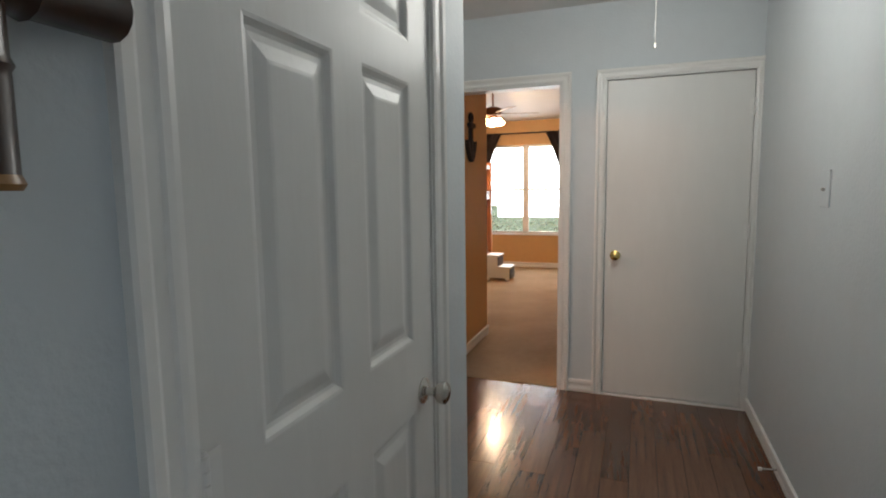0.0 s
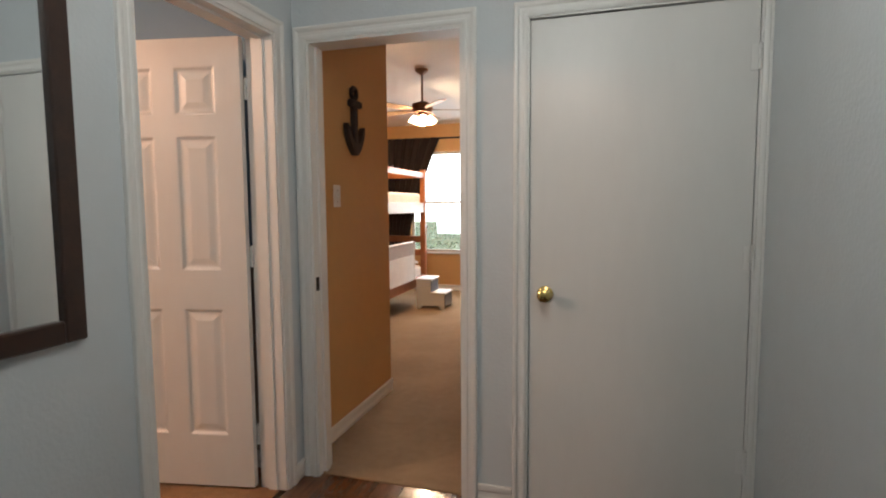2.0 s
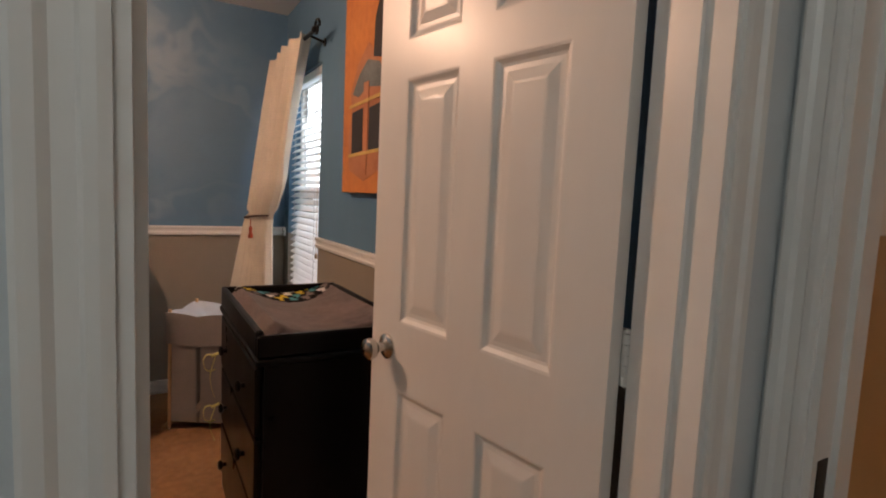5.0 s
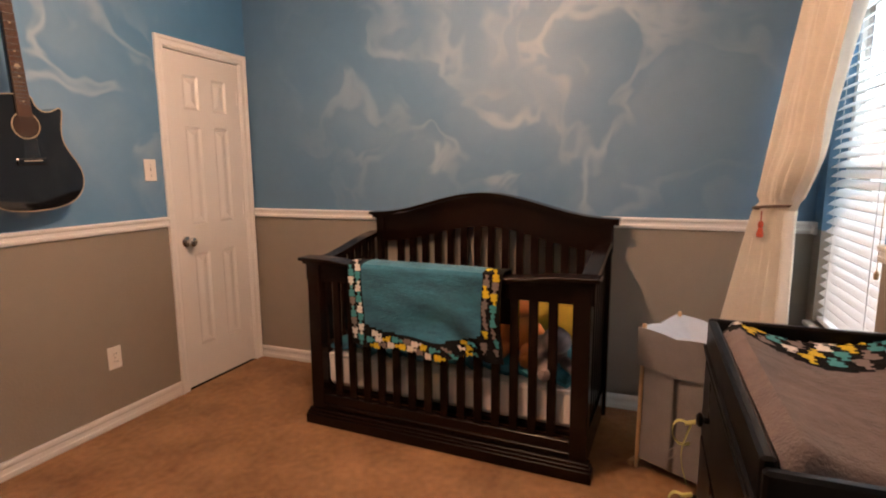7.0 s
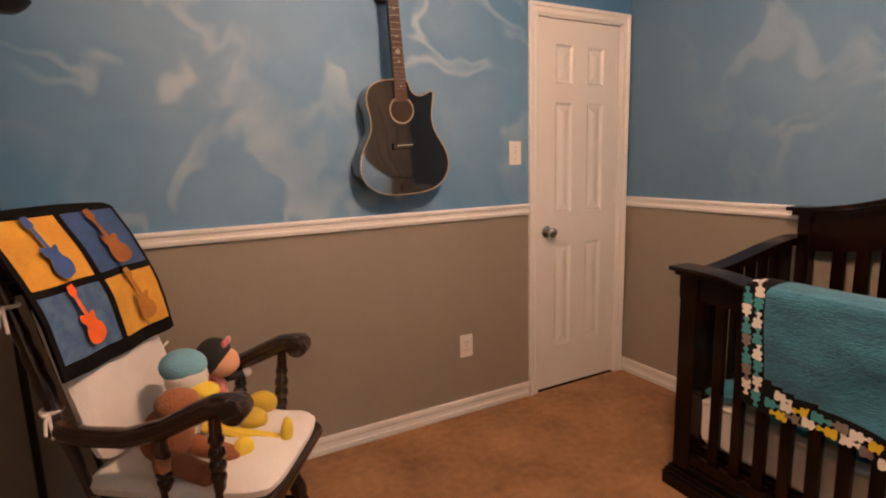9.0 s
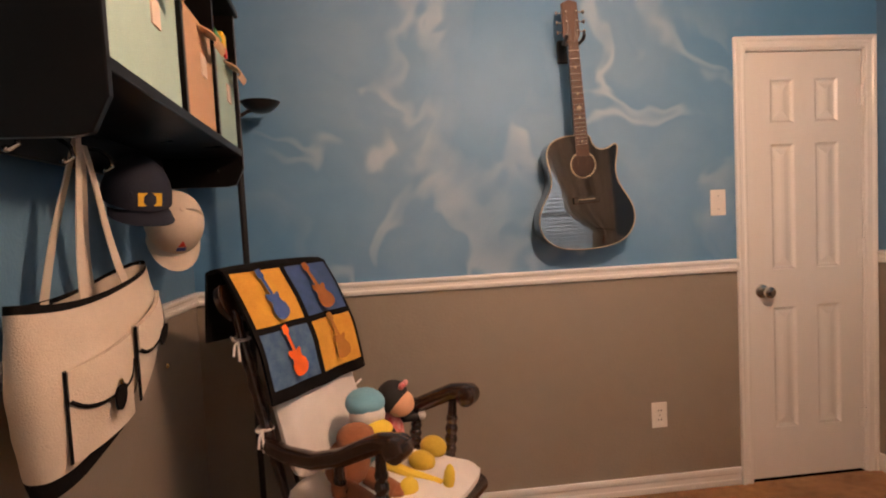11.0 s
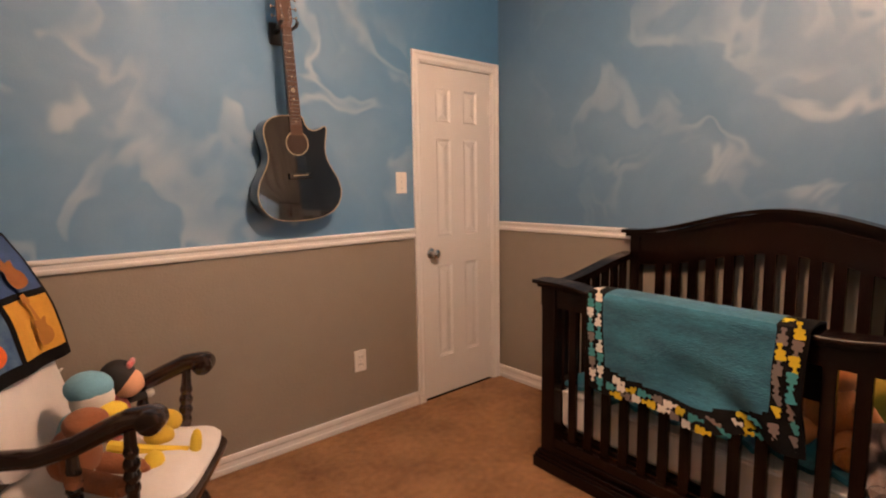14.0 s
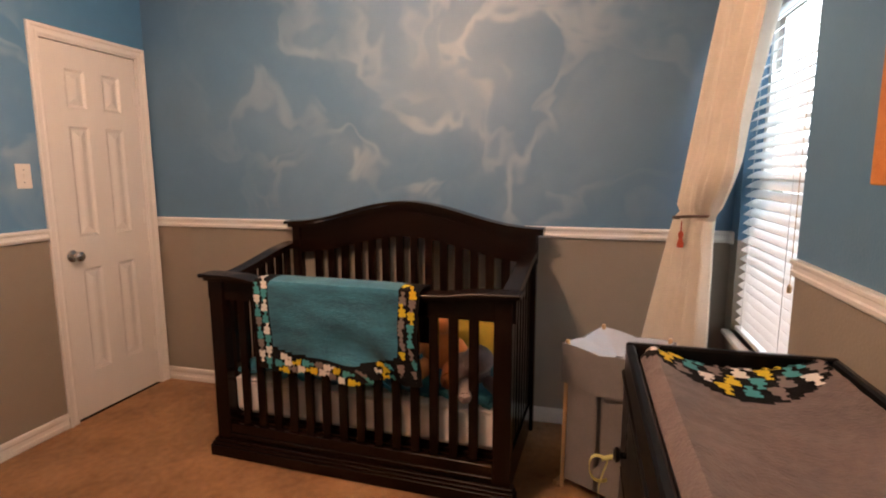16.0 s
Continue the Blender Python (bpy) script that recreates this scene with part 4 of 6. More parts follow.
bm = bmesh.new()
strip = lambda u, v: 1 if u < 0.06 + 0.25 * math.sin(v * math.pi) ** 0.8 else 0
n1, n2 = 64, 40
sheet(bm, pad_top, n1, n2, 0, mat=lambda u, v: strip(u + 0.008, v + 0.012))
edge = [v for v in bm.verts if v.is_boundary]
ext = bmesh.ops.extrude_edge_only(bm, edges=[e for e in bm.edges if e.is_boundary])
for v in [g for g in ext["geom"] if isinstance(g, bmesh.types.BMVert)]:
    v.co.z = 0.8235
bmesh.ops.recalc_face_normals(bm, faces=bm.faces)
part("cover", bm, [GREY_PLUSH, BLACK_CLOTH], pad, smooth=True)
bm = bmesh.new()
random.seed(11)
for i in range(8):
    for j in range(8):
        u, v = 0.034 + i * 0.070, 0.07 + j * 0.124 + (0.062 if i % 2 else 0)
        if v < 0.95 and u + 0.02 < 0.06 + 0.25 * math.sin(v * math.pi) ** 0.8:
            def spot(a, b, s, u=u, v=v):
                p = pad_top(u + b * s / (PX1 - PX0), v + a * s / (PY1 - PY0))
                return p + Vector((0, 0, 0.0035))
            motif(bm, spot, None, None, 0.056, (math.pi if j % 2 else 0) + random.uniform(-0.12, 0.12), (i + j) % 4)
tagged(part("print", bm, MOTIF, pad, "white, yellow, teal and grey guitar print"), kind="stuff")
# ribbons on the dresser knobs
RIBBON = material("yellow_green_ribbon", (0.55, 0.52, 0.18), 0.7, spots=0.15, scale=30)
for z, n in ((0.63, 0.17), (0.42, 0.14)):
    bm = bmesh.new()
    sheet(bm, lambda u, v, z=z, n=n: Vector((DX0 + 0.19 + 0.014 * v + 0.006 * math.sin(u * 7), DY0 - 0.045 - 0.02 * math.sin(u * 3), z + 0.03 - n * u)), 12, 2, 0.0015)
    sheet(bm, lambda u, v, z=z: Vector((DX0 + 0.19 + 0.014 * v, DY0 - 0.045 - 0.045 * math.sin(u * math.pi), z + 0.03 - 0.05 * u + 0.02 * math.sin(u * 6))), 12, 2, 0.0015)
    rod(bm, (DX0 + 0.197, DY0 - 0.06, z + 0.03), (DX0 + 0.197, DY0 - 0.03, z + 0.04), 0.006)
    tagged(part("ribbon", bm, RIBBON), "yellow green ribbon tied to a dresser knob", "ribbon", "ribbons on the dresser")

# ---- hamper ----
hm = thing("laundry_hamper", "grey canvas laundry hamper with white liner and wooden legs", "hamper", pose(-2.75, 1.605, 0, 0, 0, -30))
a = 0.17
bm = bmesh.new()


def bag(u, v):
    ang = 2 * math.pi * u
    q = max(abs(math.cos(ang)), abs(math.sin(ang)))
    k = a / q * (0.96 - 0.05 * math.sin(v * math.pi)) * (1 - 0.04 * (1 - v))
    sag = 0.016 * (1 - (abs(math.sin(2 * ang))) ** 1.0) * (v ** 3)
    return Vector((k * math.cos(ang), k * math.sin(ang), 0.045 + (0.60 - sag) * v))


sheet(bm, bag, 48, 14, 0.003)
bmesh.ops.remove_doubles(bm, verts=bm.verts, dist=0.0005)
part("bag", bm, GREY_CANVAS, hm, smooth=True)
bm = bmesh.new()
sheet(bm, lambda u, v: Vector((bag(u, 1.0).x * (1.03 - 0.01 * v), bag(u, 1.0).y * (1.03 - 0.01 * v), bag(u, 1.0).z + 0.008 - 0.17 * v)), 48, 6, 0.003)
part("cuff", bm, GREY_CANVAS, hm, smooth=True)
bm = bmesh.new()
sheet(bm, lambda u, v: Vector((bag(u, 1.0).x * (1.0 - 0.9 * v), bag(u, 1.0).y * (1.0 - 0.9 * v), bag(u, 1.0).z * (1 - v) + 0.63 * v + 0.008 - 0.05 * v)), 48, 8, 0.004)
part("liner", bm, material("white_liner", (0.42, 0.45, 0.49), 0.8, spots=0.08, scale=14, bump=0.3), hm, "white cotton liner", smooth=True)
BIRCH = material("birch_wood", (0.55, 0.36, 0.19), 0.5, spots=0.2, scale=9, stretch=(1, 1, 0.2))
for sx in (-1, 1):
    for sy in (-1, 1):
        bm = bmesh.new()
        rod(bm, (sx * (a - 0.012), sy * (a - 0.012), 0), (sx * (a - 0.018), sy * (a - 0.018), 0.668), 0.009, 8)
        part("leg", bm, BIRCH, hm)
for sy in (-1, 1):
    part("foot_bar", boxes((-a, a, sy * (a + 0.014) - 0.01, sy * (a + 0.014) + 0.01, 0.0, 0.02)), BIRCH, hm)

# ---- curtain, rod and blind ----
rodt = thing("curtain_rod", "black iron curtain rod with a scrolled finial", "curtain rod")
bm = bmesh.new()
rod(bm, (-3.27, 2.04, 2.15), (-2.32, 2.04, 2.15), 0.011, 12)
part("pole", bm, IRON, rodt, smooth=True)
bm = bmesh.new()
pts = [(-2.32 + 0.05 * math.cos(i / 9 * math.pi) * (1 - i / 26) + 0.05, 2.04, 2.15 + 0.05 * math.sin(i / 9 * math.pi) * (1 - i / 26)) for i in range(22)]
tube(bm, pts, 0.007, 8)
blob(bm, (-2.30, 2.04, 2.15), 0.02, sub=2)
part("finial", bm, IRON, rodt, smooth=True)
for x in (-3.24, -2.42):
    bm = bmesh.new()
    rod(bm, (x, 2.04, 2.15), (x, WY - 0.003, 2.13), 0.007)
    lathe(bm, [(0.022, 0), (0.022, 0.006)], pose(x, WY - 0.0005, 2.13, 90), 14)
    part("bracket", bm, IRON, rodt)

cur = thing("curtain", "cream cotton curtain gathered by a tie-back", "curtain")


def curtain(u, v):
    """u across the folds, v from the rod to the hem."""
    tie = 0.475
    z = 2.17 - (2.17 - 0.06) * v
    if v < tie:
        s = (1 - v / tie)
        e = s ** 0.75
    else:
        s = (v - tie) / (1 - tie)
        e = 0.30 * (1 - math.exp(-4 * s))
    lx, ly = -3.235 + 0.02 * v, 2.045 - 0.13 * min(1, v / tie) - 0.11 * max(0, (v - tie) / (1 - tie))
    rx = -3.035 + (0.60 * e if v < tie else 0.035 * s)
    ry = 2.03 - 0.02 * (1 - abs(2 * v - 1)) + 0.0
    fold = (math.sin(u * 2 * math.pi * 4.2 + 1.5 * math.sin(v * 2.2)) + 0.35 * math.sin(u * 2 * math.pi * 9.7 + 2.0 * v)) * (0.021 + 0.016 * e + 0.012 * v)
    fine = 0.004 * noise.noise(Vector((u * 30, v * 4, 0)))
    bulge = 0.022 * math.exp(-((v - tie + 0.06) / 0.05) ** 2) + 0.012 * math.exp(-((v - tie - 0.05) / 0.05) ** 2)
    pinch = 0.5 if abs(v - tie) < 0.01 else 1.0
    belly = 0.10 * u * math.exp(-((v - tie + 0.085) / 0.075) ** 2) if v < tie else 0.0
    flare = 0.07 * (1 - u) * max(0, (v - tie) / (1 - tie)) ** 0.8
    return Vector((lx + (rx - lx) * u + belly, ly + (ry - ly) * u - (fold * pinch) - bulge * math.sin(u * math.pi) - flare + fine - 0.025 * v, z))


bm = bmesh.new()
sheet(bm, curtain, 110, 70, 0.002)
part("panel", bm, CREAM_CLOTH, cur, smooth=True)
bm = bmesh.new()
c = curtain(0.5, 0.475)
ring = [(c.x + 0.098 * math.cos(q) * 0.86 - 0.0, c.y + 0.055 * math.sin(q) + 0.052 * math.cos(q), c.z - 0.012 + 0.012 * math.cos(q)) for q in [i * 2 * math.pi / 26 for i in range(26)]]
tube(bm, ring, 0.007, 8, closed=True)
part("tie_back", bm, material("braided_cord", (0.10, 0.06, 0.04), 0.8, spots=0.3, scale=60), cur, "dark braided tie-back cord", smooth=True)
bm = bmesh.new()
tx, ty, tz = c.x + 0.03, c.y - 0.055, c.z - 0.03
rod(bm, (tx, ty, tz), (tx, ty, tz - 0.05), 0.003)
lathe(bm, [(0.006, 0.03), (0.012, 0.02), (0.012, 0.004), (0.008, 0.0), (0.016, -0.03), (0.014, -0.045)], Matrix.Translation((tx, ty, tz - 0.075)), 12)
part("tassel", bm, material("red_tassel", (0.45, 0.07, 0.03), 0.8, spots=0.3, scale=40), cur, "red and white tassel", smooth=True)

blind = thing("window_blind", "white slatted blind lowered over the nursery window", "blind")
part("head_rail", boxes((W0 + 0.01, W1 - 0.01, WY + 0.012, WY + 0.06, WZ1 - 0.05, WZ1 - 0.004), bevel=0.004), BLIND_WHITE, blind)
slat = None
z = WZ1 - 0.075
i = 0
while z > WZ0 + 0.05:
    if slat is None:
        bm = bmesh.new()
        sheet(bm, lambda u, v: Vector((-2.82 + (W1 - W0 - 0.03) * (u - 0.5), WY + 0.034 + 0.046 * (v - 0.5), 0.030 * (v - 0.5) + 0.004 * math.cos((v - 0.5) * math.pi))), 1, 5, 0.0025)
        slat = part("slat", bm, BLIND_WHITE, blind, smooth=True)
        slat.location.z = z
    else:
        o = new("slat", slat.data)
        o.parent, o.location.z = blind, z
        o.rotation_euler.x = 0.0
    z -= 0.041
part("bottom_rail", boxes((W0 + 0.012, W1 - 0.012, WY + 0.012, WY + 0.056, WZ0 + 0.012, WZ0 + 0.032), bevel=0.003), BLIND_WHITE, blind)
for x in (W0 + 0.12, W1 - 0.12):
    bm = bmesh.new()
    rod(bm, (x, WY + 0.008, WZ0 + 0.02), (x, WY + 0.008, WZ1 - 0.03), 0.0014, 5)
    part("cord", bm, BLIND_WHITE, blind)
bm = bmesh.new()
rod(bm, (W1 - 0.05, WY + 0.004, 0.98), (W1 - 0.05, WY + 0.004, WZ1 - 0.05), 0.0012, 5)
lathe(bm, [(0.003, 0.03), (0.008, 0.02), (0.007, 0.0)], Matrix.Translation((W1 - 0.05, WY + 0.004, 0.95)), 10)
part("pull_cord", bm, BIRCH, blind, "pull cord with a wooden bead")

# ---- canvas picture ----
pic = thing("canvas_picture", "orange canvas painting of a guitar, unframed", "picture")
QX0, QX1, QZ0, QZ1 = -1.965, -1.365, 1.335, 2.225
ORANGE_PAINT = material("sunset_paint", (0.62, 0.24, 0.06), 0.6, second=(0.42, 0.13, 0.03), scale=3.5, bump=0.4, bump_scale=200)
bm = boxes((QX0, QX1, WY - 0.042, WY - 0.004, QZ0, QZ1), bevel=0.003)
part("canvas", bm, ORANGE_PAINT, pic)
PAINTS = [material("paint_%s" % n, c, 0.6, second=d, scale=9, bump=0.3, bump_scale=200) for n, c, d in
          (("charcoal", (0.03, 0.028, 0.03), (0.012, 0.012, 0.015)), ("slate", (0.16, 0.19, 0.20), (0.07, 0.09, 0.10)), ("straw", (0.62, 0.45, 0.14), (0.45, 0.3, 0.08)), ("rose", (0.50, 0.22, 0.11), (0.34, 0.12, 0.05)))]


def daub(nm, outline, mat, lift):
    bm = bmesh.new()
    prism(bm, [(QX0 + x, QZ0 + z) for x, z in outline], 0.0016, Matrix.Translation((0, WY - 0.042 - lift, 0)))
    part(nm, bm, PAINTS[mat], pic)


daub("painted_body", [(0.10, 0.10), (0.08, 0.24), (0.12, 0.34), (0.10, 0.44), (0.18, 0.55), (0.30, 0.62), (0.40, 0.55), (0.50, 0.46), (0.47, 0.35), (0.52, 0.22), (0.46, 0.10), (0.28, 0.05)], 3, 0.0020)
daub("painted_shade", [(0.13, 0.43), (0.20, 0.50), (0.30, 0.55), (0.42, 0.52), (0.50, 0.46), (0.44, 0.42), (0.3, 0.44), (0.2, 0.41)], 1, 0.0040)
for x0 in (0.13, 0.33):
    daub("painted_pickup", [(x0, 0.17), (x0 + 0.13, 0.18), (x0 + 0.13, 0.36), (x0, 0.35)], 0, 0.0040)
daub("painted_neck", [(0.27, 0.08), (0.315, 0.08), (0.325, 0.46), (0.265, 0.46)], 3, 0.0060)
for z0 in (0.155, 0.37):
    daub("painted_line", [(0.10, z0), (0.51, z0 + 0.012), (0.51, z0 + 0.026), (0.10, z0 + 0.014)], 2, 0.0080)
daub("painted_figure", [(0.36, 0.55), (0.50, 0.52), (0.53, 0.62), (0.49, 0.74), (0.42, 0.78), (0.37, 0.70)], 0, 0.0040)

# ---- guitar wall ----
guitar = thing("acoustic_guitar", "glossy black acoustic cutaway guitar hanging on the wall", "guitar", pose(-1.812, -1.075, 1.172, 0, 2.9, 0))
LACQUER = material("black_lacquer", (0.008, 0.008, 0.009), 0.05, spots=0.2, scale=5, coat=1.0)
ROSEWOOD = material("rosewood", (0.085, 0.034, 0.017), 0.4, second=(0.045, 0.018, 0.010), scale=14, stretch=(1, 1, 0.2))
IVORY = material("ivory_binding", (0.36, 0.31, 0.22), 0.4, spots=0.1, scale=30)
half = [(0.0, 0.0), (0.09, 0.006), (0.15, 0.03), (0.188, 0.075), (0.2, 0.13), (0.188, 0.185), (0.160, 0.235), (0.140, 0.275), (0.134, 0.31), (0.138, 0.35), (0.146, 0.39), (0.145, 0.43), (0.125, 0.465), (0.085, 0.485), (0.035, 0.49)]
cut = [(0.0, 0.0), (0.09, 0.006), (0.15, 0.03), (0.188, 0.075), (0.2, 0.13), (0.188, 0.185), (0.160, 0.235), (0.140, 0.275), (0.132, 0.31), (0.133, 0.35), (0.142, 0.395), (0.148, 0.43), (0.138, 0.443), (0.115, 0.428), (0.085, 0.418), (0.058, 0.428), (0.042, 0.452), (0.035, 0.49)]
outline = [(-x, z) for x, z in reversed(cut)] + half[1:]


def smooth_loop(pts, n=3):
    for _ in range(n):
        out = []
        for i, p in enumerate(pts):
            q = pts[(i + 1) % len(pts)]
            out += [(0.75 * p[0] + 0.25 * q[0], 0.75 * p[1] + 0.25 * q[1]), (0.25 * p[0] + 0.75 * q[0], 0.25 * p[1] + 0.75 * q[1])]
        pts = out
    return pts


outline = smooth_loop([(x * 1.07, z) for x, z in outline], 2)
bm = bmesh.new()
prism(bm, outline, 0.1, Matrix.Translation((0, -0.1, 0)))
part("body", bm, LACQUER, guitar)
bm = bmesh.new()
tube(bm, [(x, 0.0, z) for x, z in outline], 0.003, 6, closed=True)
part("binding", bm, IVORY, guitar, "thin ivory binding")
# no hole is cut: a flat disc carries the inside's shade as dark brown
bm = bmesh.new()
lathe(bm, [(0.048, 0), (0.048, 0.0012)], pose(0, 0.0005, 0.362, -90), 32)
part("sound_hole", bm, material("hole_shadow_wood", (0.035, 0.014, 0.006), 0.7, spots=0.5, scale=20), guitar, "dark brown disc painted as the sound hole's shaded inside")
bm = bmesh.new()
for i in range(40):
    q = 2 * math.pi * i / 40
    box(bm, -0.0035, 0.0035, 0.0005, 0.002, 0.051, 0.057, m=pose(0, 0, 0.362, 0, math.degrees(q), 0))
tagged(part("rosette", bm, IVORY, guitar, "inlaid rosette ring"), kind="stuff")
part("bridge", boxes((-0.058, 0.058, 0.0, 0.009, 0.198, 0.226), bevel=0.003), LACQUER, guitar)
part("saddle", boxes((-0.036, 0.036, 0.0095, 0.012, 0.213, 0.217)), IVORY, guitar)
bm = bmesh.new()
prism(bm, [(-0.028, 0.40), (0.028, 0.40), (0.0215, 0.875), (-0.0215, 0.875)], 0.009, Matrix.Translation((0, 0.001, 0)))
part("fingerboard", bm, ROSEWOOD, guitar)
bm = bmesh.new()
for i in range(19):
    z = 0.875 - 0.64 * (1 - 2 ** (-(i + 1) / 12))
    if z > 0.41:
        box(bm, -0.025, 0.025, 0.0102, 0.0115, z - 0.0012, z + 0.0012)
tagged(part("fret", bm, CHROME, guitar), kind="stuff")
for z in (0.46, 0.56, 0.66, 0.77):
    bm = bmesh.new()
    lathe(bm, [(0.005, 0), (0.005, 0.0012)], pose(0, 0.0102, z, -90), 10)
    part("inlay", bm, IVORY, guitar)
bm = bmesh.new()
lathe(bm, [(0.011, 0), (0.011, 0.0012)], pose(0, 0.0102, 0.6, -90), 8)
part("inlay", bm, IVORY, guitar)
bm = bmesh.new()
prism(bm, smooth_loop([(-0.03, 0.455), (0.03, 0.455), (0.022, 0.87), (-0.022, 0.87)], 0), 0.02, Matrix.Translation((0, -0.021, 0)), bevel=0.006)
part("neck", bm, LACQUER, guitar)
bm = bmesh.new()
prism(bm, [(-0.022, 0.872), (0.022, 0.872), (0.036, 0.905), (0.034, 1.04), (0.0, 1.052), (-0.034, 1.04), (-0.036, 0.905)], 0.015, Matrix.Translation((0, -0.016, 0)), bevel=0.002)
part("headstock", bm, ROSEWOOD, guitar, "brown wooden headstock")
for s in (-1, 1):
    for z in (0.92, 0.96, 1.0):
        bm = bmesh.new()
        rod(bm, (s * 0.034, -0.008, z), (s * 0.052, -0.008, z), 0.003, 8)
        blob(bm, (s * 0.058, -0.008, z), 0.009, (0.7, 0.6, 1.1), sub=2)
        rod(bm, (s * 0.022, -0.002, z), (s * 0.022, 0.012, z), 0.004, 8)
        part("tuner", bm, CHROME, guitar, smooth=True)
bm = bmesh.new()
for i in range(6):
    x = (i - 2.5) / 2.5
    rod(bm, (x * 0.027, 0.0125, 0.215), (x * 0.017, 0.0125, 0.876), 0.0006, 4)
    rod(bm, (x * 0.017, 0.0125, 0.876), ((-1 if x < 0 else 1) * 0.022, 0.008, 0.92 + 0.04 * (2.5 - abs(i - 2.5)) * 0.8), 0.0006, 4)
tagged(part("string", bm, CHROME, guitar), kind="stuff")
hang = thing("guitar_hanger", "black forked guitar hanger on the wall", "hanger")
bm = bmesh.new()
gx, gz = -1.766, 2.04
rod(bm, (gx, GY + 0.004, gz), (gx, GY + 0.11, gz + 0.005), 0.006)
for s in (-1, 1):
    tube(bm, [(gx, GY + 0.105, gz + 0.004), (gx + s * 0.034, GY + 0.108, gz + 0.004), (gx + s * 0.038, GY + 0.15, gz + 0.01), (gx + s * 0.036, GY + 0.165, gz + 0.024)], 0.008, 8)
part("fork", bm, BLACK_PLASTIC, hang, smooth=True)
part("base", boxes((gx - 0.03, gx + 0.03, GY, GY + 0.018, gz - 0.05, gz + 0.05), bevel=0.006), BLACK_PLASTIC, hang)


def wall_plate(name, label, m, w, h, kind):
    """A cover plate in local x-z, facing local +y."""
    t = thing(name, label, "switch" if kind == "switch" else "outlet", m)
    part("plate", boxes((-w / 2, w / 2, 0, 0.006, -h / 2, h / 2), bevel=0.0025), PLASTIC_WHITE, t)
    if kind == "switch":
        part("toggle", boxes((-0.005, 0.005, 0.006, 0.017, -0.004, 0.014), bevel=0.0015), PLASTIC_WHITE, t)
        zs = (-0.03, 0.03)
    elif kind == "rocker":
        part("rocker", boxes((-0.017, 0.017, 0.006, 0.0095, -0.034, 0.034), bevel=0.002), PLASTIC_WHITE, t)
        zs = (-0.048, 0.048)
    else:
        for z in (-0.021, 0.021):
            s = part("socket", boxes((-0.016, 0.016, 0.006, 0.0085, z - 0.014, z + 0.014), bevel=0.003), PLASTIC_WHITE, t)
            part("slots", boxes((-0.008, -0.005, 0.0086, 0.0091, z - 0.004, z + 0.006), (0.005, 0.008, 0.0086, 0.0091, z - 0.004, z + 0.006)), BLACK_PLASTIC, s)
        zs = (0.0,)
    for z in zs:
        bm = bmesh.new()
        lathe(bm, [(0.003, 0), (0.0025, 0.001)], pose(0, 0.006, z, -90), 8)
        part("screw", bm, CHROME, t)


wall_plate("light_switch", "white light switch on the blue nursery wall", pose(-2.474, GY + 0.0005, 1.345), 0.075, 0.12, "switch")
wall_plate("wall_outlet", "white outlet low on the taupe wall", pose(-2.16, GY + 0.0005, 0.372), 0.075, 0.12, "outlet")
wall_plate("light_switch", "white light switch on the tan bedroom wall", pose(BX + 0.0005, 2.588, 1.352, 0, 0, -90), 0.075, 0.12, "switch")

# ---- rocking chair ----
ROCKER_AT = pose(-0.855, -0.545, 0, 0, 0, 57.3)
RC = ROCKER_AT @ Matrix.Translation((-0.037, 0, 0)) @ Matrix.Diagonal((0.86, 1, 1, 1))
chair = thing("rocking_chair", "dark turned-wood rocking chair with white cushions", "rocking chair", RC)


def seat_shape(u, v):
    ang = 2 * math.pi * u
    x = 0.27 * math.copysign(abs(math.cos(ang)) ** 0.6, math.cos(ang))
    y = 0.02 + 0.25 * math.copysign(abs(math.sin(ang)) ** 0.6, math.sin(ang))
    return x, y


